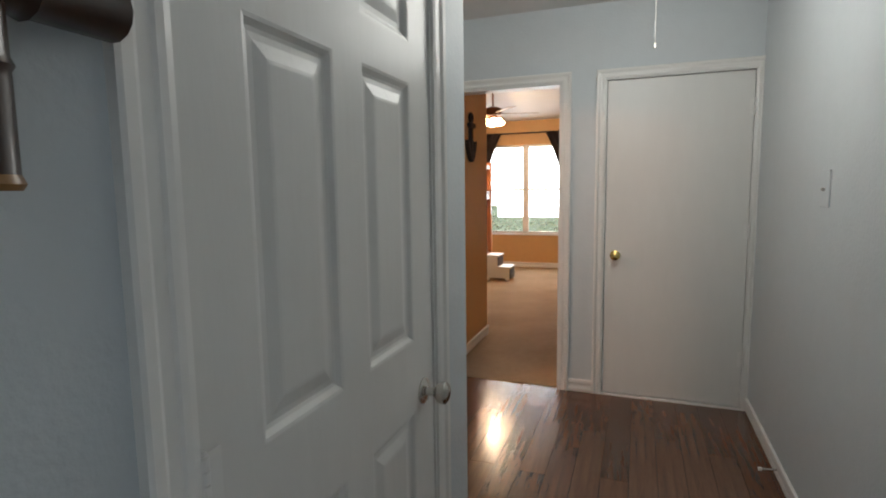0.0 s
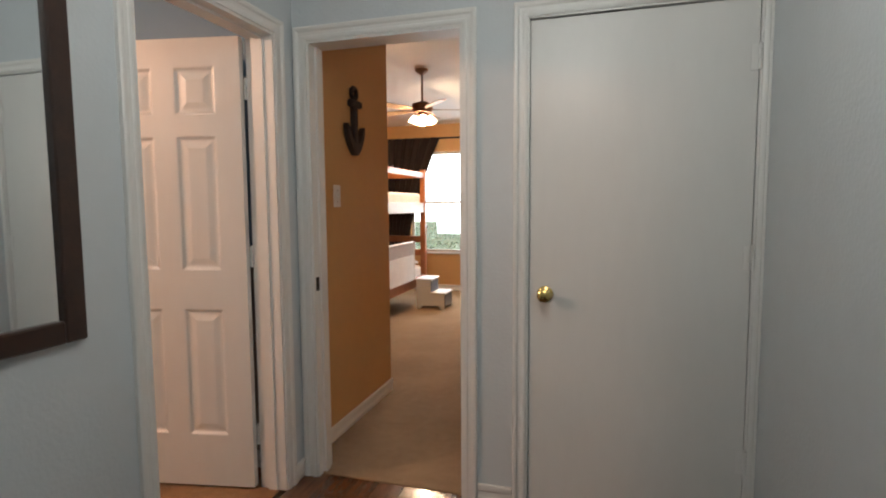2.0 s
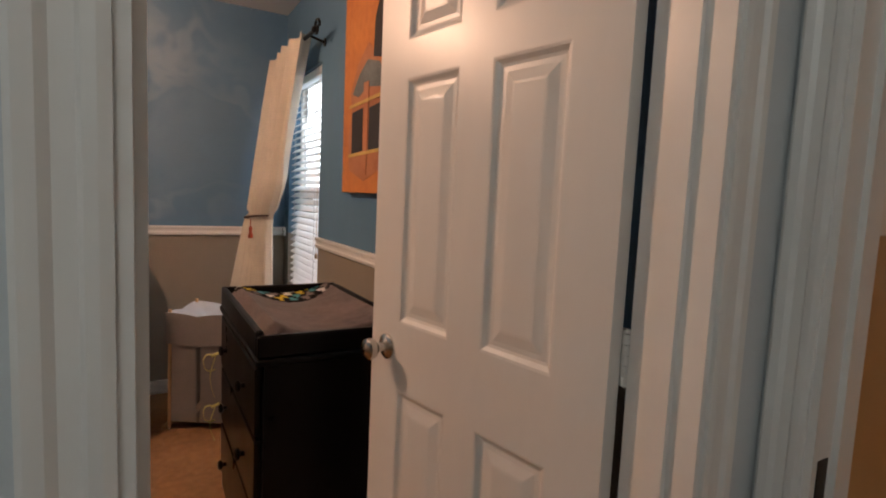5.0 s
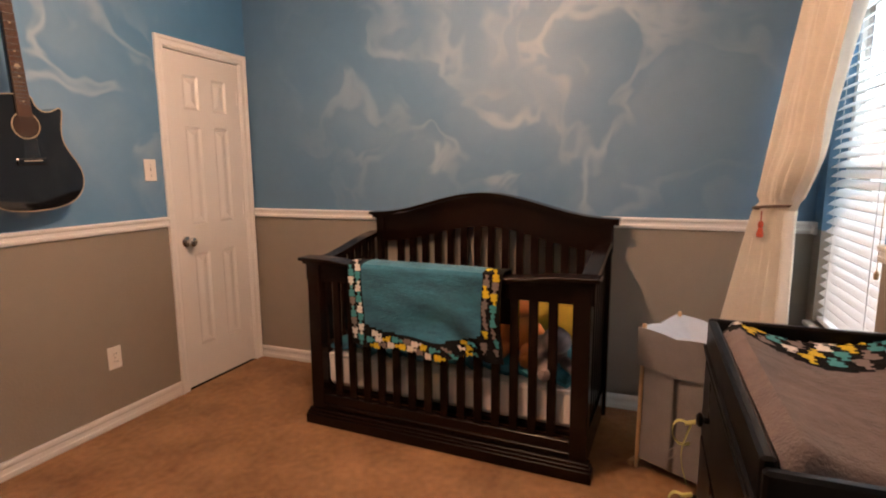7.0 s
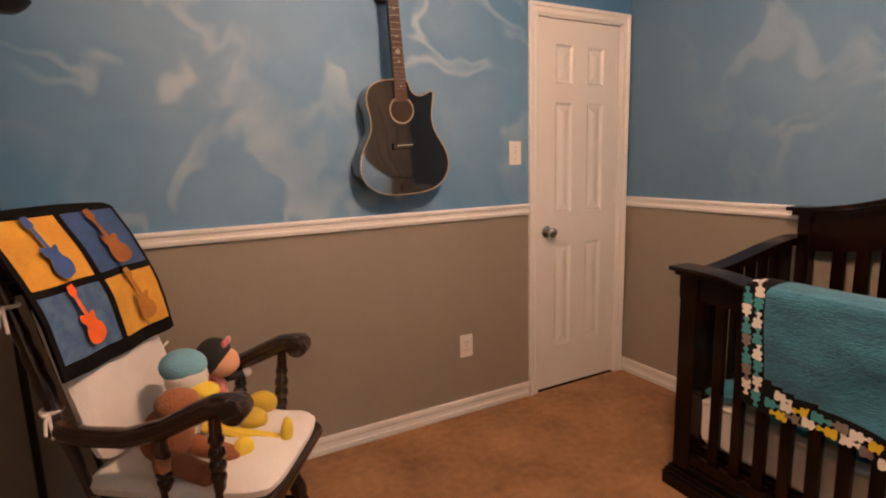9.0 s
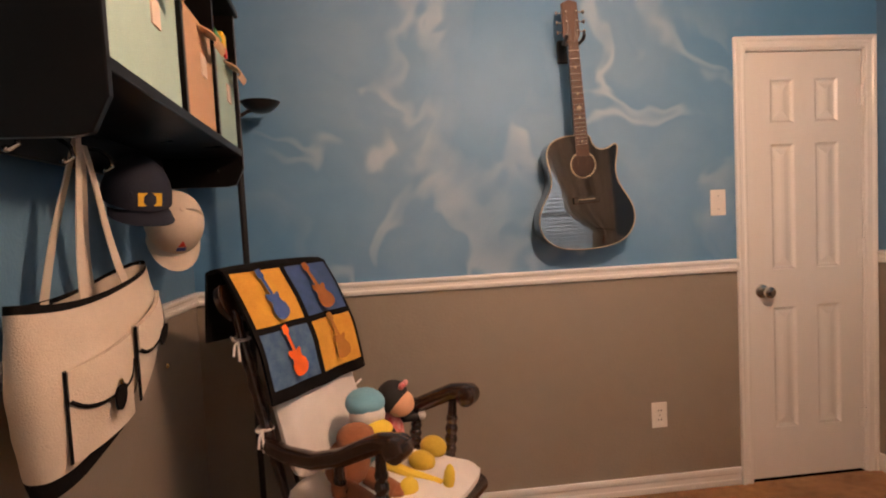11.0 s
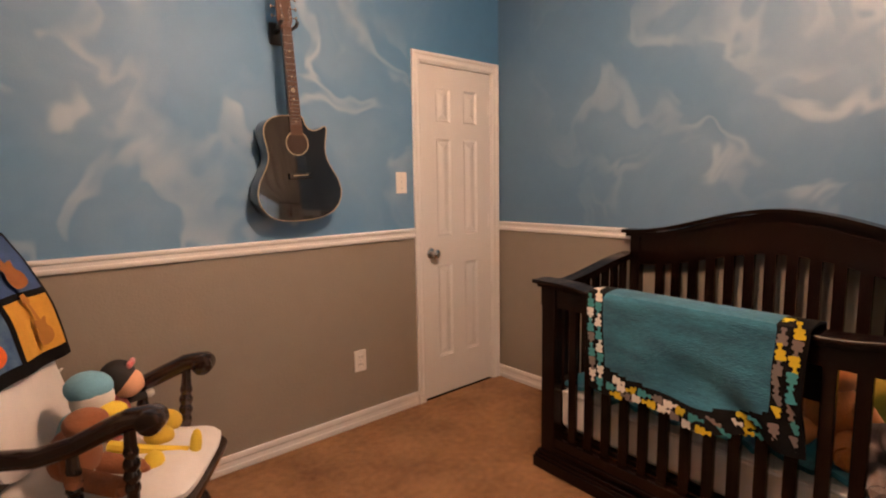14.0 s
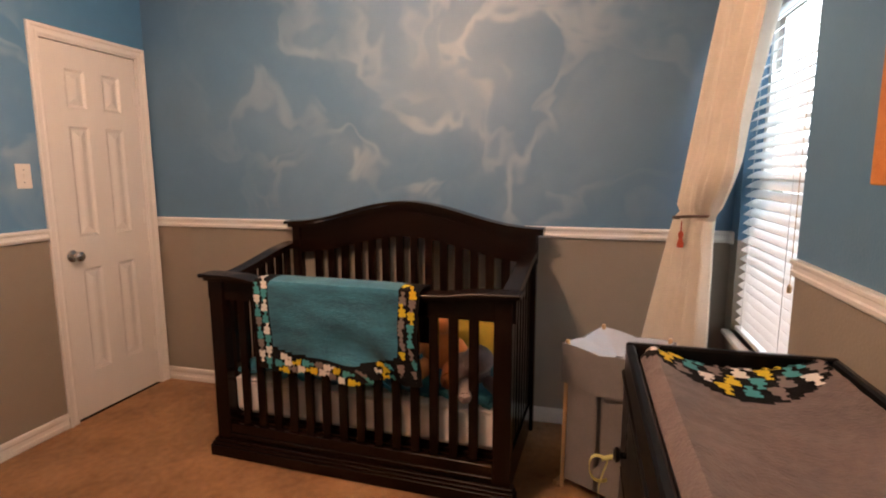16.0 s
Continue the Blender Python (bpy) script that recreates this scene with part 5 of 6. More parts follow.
bm = bmesh.new()
prism(bm, [(seat_shape(i / 40, 0)[0], -seat_shape(i / 40, 0)[1]) for i in range(40)], 0.045, Matrix(((1, 0, 0, 0), (0, 0, -1, 0), (0, 1, 0, 0.43), (0, 0, 0, 1))), bevel=0.014)
part("seat", bm, DARK_ROCKER, chair, smooth=True)
bm = bmesh.new()
rod(bm, (-0.25, 0.265, 0.437), (0.25, 0.265, 0.437), 0.032, 14)
part("seat_roll", bm, DARK_ROCKER, chair, smooth=True)
for s in (-1, 1):
    bm = bmesh.new()
    pts = []
    for i in range(31):
        u = i / 30
        ang = (u - 0.45) * 1.05
        pts.append((s * 0.235, -0.46 + 0.93 * u, 0.030 + 0.55 * (1 - math.cos(ang)) * 0.62))
    tube(bm, pts, [0.014 + 0.010 * math.sin(i / 30 * math.pi) for i in range(31)], 10, flat=1.35)
    part("rocker", bm, DARK_ROCKER, chair, smooth=True)
    for (y0, y1) in ((0.17, 0.245), (-0.17, -0.24)):
        bm = bmesh.new()
        turned(bm, (s * 0.235, y1, 0.045 + 0.01), (s * 0.20, y0, 0.437), 0.026)
        part("leg", bm, DARK_ROCKER, chair, smooth=True)
    bm = bmesh.new()
    turned(bm, (s * 0.222, -0.215, 0.2), (s * 0.222, 0.215, 0.2), 0.015)
    part("stretcher", bm, DARK_ROCKER, chair, smooth=True)
    # arms: swept up to a rolled end
    bm = bmesh.new()
    pts = [(s * 0.250, -0.255, 0.665), (s * 0.256, -0.17, 0.648), (s * 0.260, -0.06, 0.648), (s * 0.262, 0.04, 0.675), (s * 0.262, 0.12, 0.712), (s * 0.262, 0.18, 0.738), (s * 0.262, 0.225, 0.742), (s * 0.262, 0.25, 0.732)]
    fine = []
    for a0, b0 in zip(pts, pts[1:]):
        for k in range(4):
            fine.append(tuple(a0[j] + (b0[j] - a0[j]) * k / 4 for j in range(3)))
    fine.append(pts[-1])
    tube(bm, fine, [0.031 + 0.008 * (i / len(fine)) for i in range(len(fine))], 12, flat=0.8)
    lathe(bm, [(0.026, 0), (0.034, 0.006), (0.036, 0.02), (0.036, 0.058), (0.034, 0.072), (0.026, 0.078)], pose(s * 0.262 - 0.039, 0.232, 0.731, 0, 90, 0), 18)
    part("arm", bm, DARK_ROCKER, chair, smooth=True)
    for y, zt in ((0.175, 0.712), (0.03, 0.652)):
        bm = bmesh.new()
        turned(bm, (s * 0.240, y - 0.015, 0.47), (s * 0.262, y, zt), 0.021, beads=4)
        part("arm_spindle", bm, DARK_ROCKER, chair, smooth=True)
    bm = bmesh.new()
    turned(bm, (s * 0.225, -0.20, 0.465), (s * 0.245, -0.36, 1.08), 0.022, beads=5)
    part("back_post", bm, DARK_ROCKER, chair, smooth=True)
bm = bmesh.new()
turned(bm, (-0.2, 0.2, 0.17), (0.2, 0.2, 0.17), 0.016)
part("stretcher", bm, DARK_ROCKER, chair, smooth=True)
for i in range(5):
    x = (i - 2) * 0.085
    bm = bmesh.new()
    turned(bm, (x * 0.9, -0.205, 0.465), (x, -0.355, 1.05), 0.011, 8, beads=4)
    part("back_spindle", bm, DARK_ROCKER, chair, smooth=True)
bm = bmesh.new()
prism(bm, smooth_loop([(-0.315, 0.02), (-0.24, -0.035), (0.24, -0.035), (0.295, 0.02), (0.30, 0.10), (0.24, 0.105), (0.12, 0.14), (-0.12, 0.14), (-0.24, 0.105), (-0.32, 0.10)], 2), 0.032, pose(0, -0.385, 1.06, 12, 0, 0), bevel=0.006)
part("crest", bm, DARK_ROCKER, chair, smooth=True)


def cushion(bm, w, d, t, m, seed):
    """A soft pad with rounded corners and a puffed edge."""
    def top(u, v):
        a, b = 2 * u - 1, 2 * v - 1
        e = (1 - a ** 6) * (1 - b ** 6)
        k = 1 - 0.09 * (a * b) ** 4
        return m @ Vector((a * w / 2 * k, b * d / 2 * k, t * (0.35 + 0.65 * e ** 0.6) + 0.008 * noise.noise(Vector((u * 4, v * 4, seed))) + 0.004 * noise.noise(Vector((u * 11, v * 11, seed)))))
    g = sheet(bm, top, 20, 20)
    ext = bmesh.ops.extrude_edge_only(bm, edges=[e for e in bm.edges if e.is_boundary])
    inv = m.inverted()
    for v in [q for q in ext["geom"] if isinstance(q, bmesh.types.BMVert)]:
        p = inv @ v.co
        v.co = m @ Vector((p.x * 0.985, p.y * 0.985, 0.0))
    bmesh.ops.recalc_face_normals(bm, faces=bm.faces)
    return bm


bm = bmesh.new()
cushion(bm, 0.51, 0.53, 0.058, pose(0, 0.035, 0.476), 2)
sc = tagged(part("seat_cushion", bm, WHITE_CLOTH, smooth=True), "white padded seat cushion on the rocking chair", "cushion")
sc.matrix_world = RC
back_m = pose(0, -0.172, 0.505, 105, 0, 0) @ Matrix.Rotation(math.pi, 4, "Y") @ Matrix.Translation((0, 0.30, 0.0))
bm = bmesh.new()
cushion(bm, 0.45, 0.54, 0.05, back_m, 5)
bc = tagged(part("back_cushion", bm, WHITE_CLOTH, smooth=True), "white padded back cushion tied to the rocking chair", "cushion")
bc.matrix_world = RC
for s in (-1, 1):
    for z in (0.71, 0.99):
        y = -0.20 - 0.16 * (z - 0.42) / 0.66
        bm = bmesh.new()
        x0 = s * (0.225 + 0.02 * (z - 0.42) / 0.66)
        tube(bm, [(x0 + 0.026 * math.cos(q), y + 0.026 * math.sin(q), z) for q in [k * 2 * math.pi / 14 for k in range(14)]], 0.005, 6, closed=True)
        for dx, dz in ((0.045, -0.04), (0.02, -0.06), (0.05, 0.02)):
            tube(bm, [(x0 + s * 0.026, y + 0.01, z), (x0 + s * (0.026 + dx * 0.6), y + 0.02, z + dz * 0.3), (x0 + s * (0.026 + dx), y + 0.03, z + dz)], 0.0045, 6)
        tie = tagged(part("cushion_tie", bm, WHITE_CLOTH, smooth=True), "white fabric tie knotted on the chair post", "tie", "cushion ties")
        tie.matrix_world = RC

# guitar quilt over the chair back
quilt = thing("patchwork_quilt", "patchwork quilt with four guitar squares over the chair back", "quilt", RC)


def quilt_at(u, v):
    """u across the back, v from the rear hem over the crest to the front hem."""
    x = (u - 0.5) * 0.545 + 0.02
    r = 0.006 * noise.noise(Vector((u * 4, v * 6, 9))) + 0.004 * math.sin(u * 17)
    if v < 0.30:
        w = v / 0.30
        return Vector((x, -0.428 - 0.02 * (1 - w) + r, 0.98 + 0.222 * w))
    if v < 0.38:
        w = (v - 0.30) / 0.08
        crest = 0.008 * (1 - (2 * u - 1) ** 2)
        return Vector((x, -0.428 + 0.085 * w, 1.202 + 0.012 * math.sin(w * math.pi) + crest))
    w = (v - 0.38) / 0.62
    return Vector((x * (1 - 0.02 * w), -0.343 + 0.165 * w + 0.03 * math.sin(w * math.pi) + r, 1.203 - 0.40 * w))


BLUE_SQ = material("denim_blue_batik", (0.045, 0.085, 0.24), 0.9, second=(0.02, 0.06, 0.14), scale=16, bump=0.4, bump_scale=250)
NIGHT_SQ = material("marbled_blue_batik", (0.028, 0.075, 0.19), 0.9, second=(0.085, 0.155, 0.25), scale=26, bump=0.4, bump_scale=250)
GOLD_SQ = material("gold_batik", (0.68, 0.36, 0.05), 0.9, second=(0.55, 0.26, 0.03), scale=14, bump=0.4, bump_scale=250)
PATCH = [BLACK_CLOTH, GOLD_SQ, BLUE_SQ, NIGHT_SQ]


def square_of(u, v):
    w = (v - 0.36) / 0.64
    if w < 0.04 or w > 0.90 or u < 0.035 or u > 0.965 or abs(u - 0.5) < 0.022 or abs(w - 0.475) < 0.018:
        return 0
    return (1 if u > 0.5 else 2) if w < 0.475 else (3 if u > 0.5 else 1)


bm = bmesh.new()
sheet(bm, quilt_at, 88, 100, 0.010, mat=lambda u, v: square_of(u + 0.006, v + 0.005))
part("cloth", bm, PATCH, quilt, smooth=True)
SHAPES = [material("applique_%s" % n, c, 0.9, spots=0.2, scale=25, bump=0.4) for n, c in (("blue", (0.05, 0.10, 0.30)), ("rust", (0.30, 0.11, 0.03)), ("amber", (0.45, 0.19, 0.03)), ("orange", (0.85, 0.14, 0.02)))]
for u0, w0, mt in ((0.74, 0.26, 0), (0.26, 0.26, 1), (0.26, 0.69, 2), (0.74, 0.69, 3)):
    body_l = [(-0.05, 0.05), (-0.17, 0.10), (-0.20, -0.01), (-0.12, -0.10), (-0.23, -0.22), (-0.20, -0.40), (0.0, -0.46), (0.20, -0.40), (0.23, -0.22), (0.12, -0.10), (0.20, 0.03), (0.14, 0.05), (0.05, 0.02)]
    head_l = [(0.045, 0.36), (0.10, 0.40), (0.08, 0.54), (-0.07, 0.54), (-0.09, 0.40), (-0.045, 0.36)]
    bm = bmesh.new()
    for ring in (smooth_loop(body_l, 1), [(-0.045, 0.03), (0.045, 0.03), (0.04, 0.38), (-0.04, 0.38)], head_l):
        vs = []
        for x, z in ring:
            tilt = 0.18
            a, b = x * math.cos(tilt) - z * math.sin(tilt), x * math.sin(tilt) + z * math.cos(tilt)
            p = quilt_at(u0 - a * 0.36, 0.36 + 0.64 * (w0 - b * 0.40))
            vs.append(bm.verts.new(p + Vector((0, 0.0125, 0.006))))
        bm.faces.new(vs)
    bmesh.ops.recalc_face_normals(bm, faces=bm.faces)
    part("guitar_applique", bm, SHAPES[mt], quilt)

# soft toys on the chair
SKY_PLUSH = material("sky_blue_plush", (0.17, 0.40, 0.52), 0.95, spots=0.15, scale=14, bump=0.9, bump_scale=200, sheen=0.08)
PALE_PLUSH = material("white_plush", (0.68, 0.66, 0.62), 0.95, spots=0.1, scale=14, bump=0.9, bump_scale=200, sheen=0.08)
RED_DOTS = material("red_dotted_cloth", (0.55, 0.03, 0.04), 0.9, second=(0.75, 0.45, 0.42), scale=45, bump=0.3)
PEACH = material("peach_felt", (0.70, 0.38, 0.22), 0.9, spots=0.08, scale=14)
BLACK_FELT = material("black_felt", (0.012, 0.011, 0.011), 0.9, spots=0.2, scale=14)
BEAK = material("yellow_felt", (0.80, 0.58, 0.06), 0.9, spots=0.12, scale=14, bump=0.4)
plush("plush_duck", "sky blue and white plush duck on the rocking chair", ROCKER_AT @ pose(-0.035, -0.06, 0.535, -8, 0, -20) @ Matrix.Scale(0.82, 4), ((0, -0.01, 0.09), 0.085, (1, 0.9, 1.15)), ((0, 0.03, 0.235), 0.072, (1, 1, 1.0)),
      [([(0.07, 0.02, 0.13), (0.11, 0.09, 0.06)], 0.024), ([(-0.07, 0.02, 0.13), (-0.11, 0.08, 0.07)], 0.024)], (SKY_PLUSH, PALE_PLUSH, SKY_PLUSH),
      [("hat", SKY_PLUSH, lambda b: blob(b, (0.0, 0.015, 0.275), 0.078, (1, 1, 0.72), sub=3)), ("bill", BEAK, lambda b: blob(b, (0, 0.115, 0.215), 0.055, (0.85, 1.0, 0.38), sub=3)),
       ("leg", BEAK, lambda b: (tube(b, [(0.05, 0.06, 0.03), (0.03, 0.18, 0.024), (0.0, 0.27, 0.02)], 0.022, 8), blob(b, (-0.005, 0.29, 0.045), 0.034, (1.2, 1, 1.3)))),
       ("leg", BEAK, lambda b: (tube(b, [(-0.05, 0.06, 0.03), (-0.09, 0.20, 0.024), (-0.13, 0.34, 0.03)], 0.022, 8), blob(b, (-0.14, 0.36, 0.065), 0.03, (0.8, 0.7, 2.0))))])
plush("rag_doll", "dark haired doll in a red dotted dress", ROCKER_AT @ pose(-0.135, -0.04, 0.535, -6, 0, 10) @ Matrix.Scale(0.88, 4), ((0, 0.02, 0.08), 0.075, (0.9, 0.8, 1.15)), ((0, 0.06, 0.215), 0.055, (1.05, 1.0, 0.95)),
      [([(-0.05, 0.04, 0.13), (-0.10, 0.10, 0.13)], 0.016), ([(0.05, 0.04, 0.13), (0.08, 0.10, 0.09)], 0.016)], (RED_DOTS, PEACH, BLACK_FELT),
      [("hair", BLACK_FELT, lambda b: blob(b, (0, 0.028, 0.238), 0.066, (1.08, 0.92, 0.95), sub=3)), ("bow", RED_DOTS, lambda b: (blob(b, (0.018, 0.07, 0.29), 0.018, (1.2, 0.6, 0.8)), blob(b, (-0.018, 0.07, 0.29), 0.018, (1.2, 0.6, 0.8)))),
       ("shoe", YELLOW_CLOTH, lambda b: blob(b, (0.06, 0.18, 0.035), 0.045, (0.9, 1.15, 0.85), sub=3)), ("shoe", YELLOW_CLOTH, lambda b: blob(b, (-0.045, 0.19, 0.045), 0.046, (0.9, 1.15, 0.95), sub=3)),
       ("hand", PALE_PLUSH, lambda b: blob(b, (-0.11, 0.115, 0.135), 0.018, sub=2))])
plush("plush_bear", "worn brown plush bear on the rocking chair", ROCKER_AT @ pose(0.085, -0.03, 0.535, -10, 0, -10) @ Matrix.Scale(0.85, 4), ((0, 0, 0.085), 0.085, (1, 0.9, 1.1)), ((0, 0.03, 0.195), 0.065, (1.1, 1, 0.75)),
      [([(0.06, 0.06, 0.04), (0.06, 0.20, 0.035)], 0.034), ([(-0.05, 0.06, 0.04), (-0.05, 0.20, 0.035)], 0.034), ([(0.07, 0.02, 0.12), (0.11, 0.08, 0.06)], 0.027)], (BROWN_PLUSH, BROWN_PLUSH, BROWN_PLUSH))

# ---- wall shelf with bins and hooks ----
SH = pose(-0.475, -0.375, 0, 0, 0, -85.5)
shelf = thing("wall_shelf", "black wall shelf with cubbies and a hook rail", "shelf", SH)
# local x runs towards the guitar wall, y towards the room's hall wall
SL, SD = 0.577, 0.30


def side_panel(x0, x1):
    bm = bmesh.new()
    prism(bm, smooth_loop([(0.0, 1.56), (0.03, 1.50), (0.06, 1.495), (SD, 1.495), (SD, 2.12), (0.0, 2.12)], 0), x1 - x0, Matrix(((0, 1, 0, x0), (1, 0, 0, 0), (0, 0, 1, 0), (0, 0, 0, 1))), bevel=0.003)
    return bm


for x0 in (-SL, SL - 0.02):
    part("side_panel", side_panel(x0, x0 + 0.02), BLACK_WOOD, shelf)
part("bottom_board", boxes((-SL + 0.02, SL - 0.02, 0.002, SD, 1.605, 1.63), bevel=0.002), BLACK_WOOD, shelf)
part("top_board", boxes((-SL - 0.015, SL + 0.015, -0.012, SD, 2.12, 2.145), bevel=0.004), BLACK_WOOD, shelf)
part("back_board", boxes((-SL + 0.02, SL - 0.02, SD - 0.012, SD - 0.001, 1.63, 2.12)), BLACK_WOOD, shelf)
for x in (-0.10, 0.24):
    part("divider", boxes((x - 0.009, x + 0.009, 0.004, SD - 0.012, 1.63, 2.12)), BLACK_WOOD, shelf)
part("hook_rail", boxes((-SL + 0.02, SL - 0.02, SD - 0.022, SD - 0.001, 1.505, 1.6045), bevel=0.003), BLACK_WOOD, shelf)
bm = bmesh.new()
lathe(bm, [(0.006, 0), (0.005, 0.002)], pose(SL - 0.021, 0.09, 1.555, 0, -90, 0), 10)
part("screw_cap", bm, CHROME, shelf)
for i in range(5):
    x = -0.42 + i * 0.2
    bm = bmesh.new()
    tube(bm, [(x, SD - 0.022, 1.56), (x, SD - 0.05, 1.555), (x, SD - 0.075, 1.535), (x, SD - 0.08, 1.51), (x, SD - 0.062, 1.50)], 0.005, 8)
    blob(bm, (x, SD - 0.058, 1.502), 0.008, sub=1)
    part("hook", bm, CHROME, shelf, "small chrome hook", smooth=True)
MINT = material("mint_canvas", (0.36, 0.52, 0.47), 0.85, spots=0.08, scale=10, bump=0.4, bump_scale=250)
TANC = material("tan_canvas", (0.56, 0.36, 0.22), 0.85, spots=0.08, scale=10, bump=0.4, bump_scale=250)
for x0, x1, mt, nm in ((-0.545, -0.12, MINT, "mint"), (-0.08, 0.225, TANC, "tan"), (0.26, 0.545, MINT, "mint")):
    b = thing("storage_bin", "%s canvas storage bin in the wall shelf" % nm, "bin", SH, "bins in the wall shelf")
    part("box", boxes((x0, x1, 0.012, SD - 0.03, 1.631, 1.93), bevel=0.006), mt, b)
    xm = x0 + 0.62 * (x1 - x0)
    bm = bmesh.new()
    sheet(bm, lambda u, v, xm=xm: Vector((xm - 0.05 + 0.1 * u, 0.010 - 0.05 * math.sin(v * 2.2), 1.905 - 0.055 * v)), 6, 8, 0.004)
    part("pull_flap", bm, TANC, b, "tan fabric pull flap", smooth=True)
    part("label_card", boxes((xm - 0.025, xm + 0.025, 0.0075, 0.0115, 1.775, 1.835)), material("card_%s" % nm, (0.72, 0.60, 0.50), 0.8, spots=0.1, scale=20), b)
train = thing("toy_train", "small red, yellow and green toy train on top of the bins", "toy", SH @ pose(0.40, 0.035, 1.931))
RED_TOY, YEL_TOY, GRN_TOY = (material("toy_%s" % n, c, 0.35, spots=0.05, scale=20) for n, c in (("red", (0.6, 0.03, 0.02)), ("yellow", (0.75, 0.5, 0.03)), ("green", (0.05, 0.3, 0.07))))
part("chassis", boxes((-0.08, 0.08, -0.02, 0.02, 0.018, 0.032), bevel=0.003), RED_TOY, train)
part("cab", boxes((0.02, 0.075, -0.022, 0.022, 0.032, 0.085), bevel=0.004), YEL_TOY, train)
part("boiler", lathe(bmesh.new(), [(0.02, 0), (0.02, 0.09)], pose(-0.075, 0, 0.052, 0, 90, 0), 14), GRN_TOY, train, smooth=True)
part("chimney", lathe(bmesh.new(), [(0.007, 0), (0.012, 0.035)], pose(-0.055, 0, 0.07), 10), RED_TOY, train, smooth=True)
for x in (-0.055, 0.0, 0.055):
    for y in (-0.024, 0.018):
        part("wheel", lathe(bmesh.new(), [(0.018, 0), (0.018, 0.006)], pose(x, y, 0.018, -90), 14), RED_TOY, train)

# canvas bag on a hook
bag_t = thing("canvas_tote_bag", "beige canvas tote bag with black trim and front pockets", "bag", pose(-0.245, -0.20, 0.05, 0, 0, -92))
BEIGE_CANVAS = material("beige_canvas", (0.60, 0.52, 0.42), 0.9, spots=0.12, scale=8, bump=0.5, bump_scale=260)


def tote(u, v):
    """Front and back of a slumped bag; u round it, v from the mouth down."""
    ang = 2 * math.pi * u
    w = 0.25 - 0.035 * v + 0.012 * math.sin(v * 3)
    d = 0.045 + 0.035 * math.sin(v * math.pi * 0.9)
    x = w * math.copysign(abs(math.cos(ang)) ** 0.7, math.cos(ang))
    y = d * math.copysign(abs(math.sin(ang)) ** 0.8, math.sin(ang))
    z = 1.175 - 0.35 * v - 0.045 * (x / 0.25) * (1 - v) - 0.05 * (1 - (x / 0.25) ** 2) * (1 - v) * 0.4
    k = 0.006 * noise.noise(Vector((u * 9, v * 6, 4)))
    return Vector((x, y + k, z))


bm = bmesh.new()
sheet(bm, tote, 64, 26, 0, mat=lambda u, v: 1 if v > 0.86 or v < 0.035 else 0)
bmesh.ops.remove_doubles(bm, verts=bm.verts, dist=0.001)
low = [e for e in bm.edges if e.is_boundary and e.verts[0].co.z < 0.95]
bmesh.ops.contextual_create(bm, geom=low)
part("sack", bm, [BEIGE_CANVAS, BLACK_CLOTH], bag_t, smooth=True)
for x0, x1 in ((-0.20, -0.015), (0.02, 0.205)):
    def pocket(u, v, x0=x0, x1=x1, lift=0.0):
        x = x0 + (x1 - x0) * u
        base = 0.072 * (1 - (x / 0.30) ** 2)
        return Vector((x, -base - 0.014 - 0.022 * math.sin(u * math.pi) * math.sin(min(1, v + 0.15) * math.pi * 0.9) - lift, 1.055 - 0.19 * v - 0.03 * x / 0.25))
    bm = bmesh.new()
    sheet(bm, pocket, 14, 12, 0.006)
    part("pocket", bm, BEIGE_CANVAS, bag_t, smooth=True)
    bm = bmesh.new()
    sheet(bm, lambda u, v, p=pocket: p(u, v * 0.50 * (1 - 0.35 * (2 * u - 1) ** 4), lift=0.008), 14, 8, 0.004)
    part("flap", bm, BEIGE_CANVAS, bag_t, smooth=True)
    bm = bmesh.new()
    tube(bm, [pocket(i / 14, 0.50 * (1 - 0.35 * (2 * i / 14 - 1) ** 4), lift=0.011) for i in range(15)], 0.0045, 6)
    tube(bm, [pocket(0.0, i / 8, lift=0.004) for i in range(9)], 0.004, 6)
    part("flap_trim", bm, BLACK_CLOTH, bag_t, "black piping")
    c = pocket(0.5, 0.52, lift=0.013)
    bm = bmesh.new()
    prism(bm, smooth_loop([(-0.022, 0.02), (0.022, 0.02), (0.020, -0.022), (0, -0.034), (-0.020, -0.022)], 1), 0.006, Matrix.Translation((c.x, c.y - 0.006, c.z)))
    tab = part("tab", bm, BLACK_CLOTH, bag_t, "black leather tab")
    part("snap", lathe(bmesh.new(), [(0.007, 0), (0.004, 0.003)], pose(c.x, c.y - 0.006, c.z - 0.005, 90), 10), BRASS, tab)
for y, dx in ((-0.045, 0.0), (0.045, 0.03)):
    bm = bmesh.new()
    for x0, xt in ((-0.09, -0.01), (0.09, 0.01)):
        sheet(bm, lambda u, v, x0=x0, xt=xt, y=y, dx=dx: Vector((x0 + (xt - x0) * v + dx * v + (u - 0.5) * 0.03 * (1 - 0.4 * v), y * (1 - 0.75 * v) + 0.004 * math.sin(v * 5), 1.13 - 0.04 * x0 / 0.25 + (1.512 - 1.13) * v)), 3, 12, 0.003)
    part("strap", bm, BEIGE_CANVAS, bag_t, smooth=True)

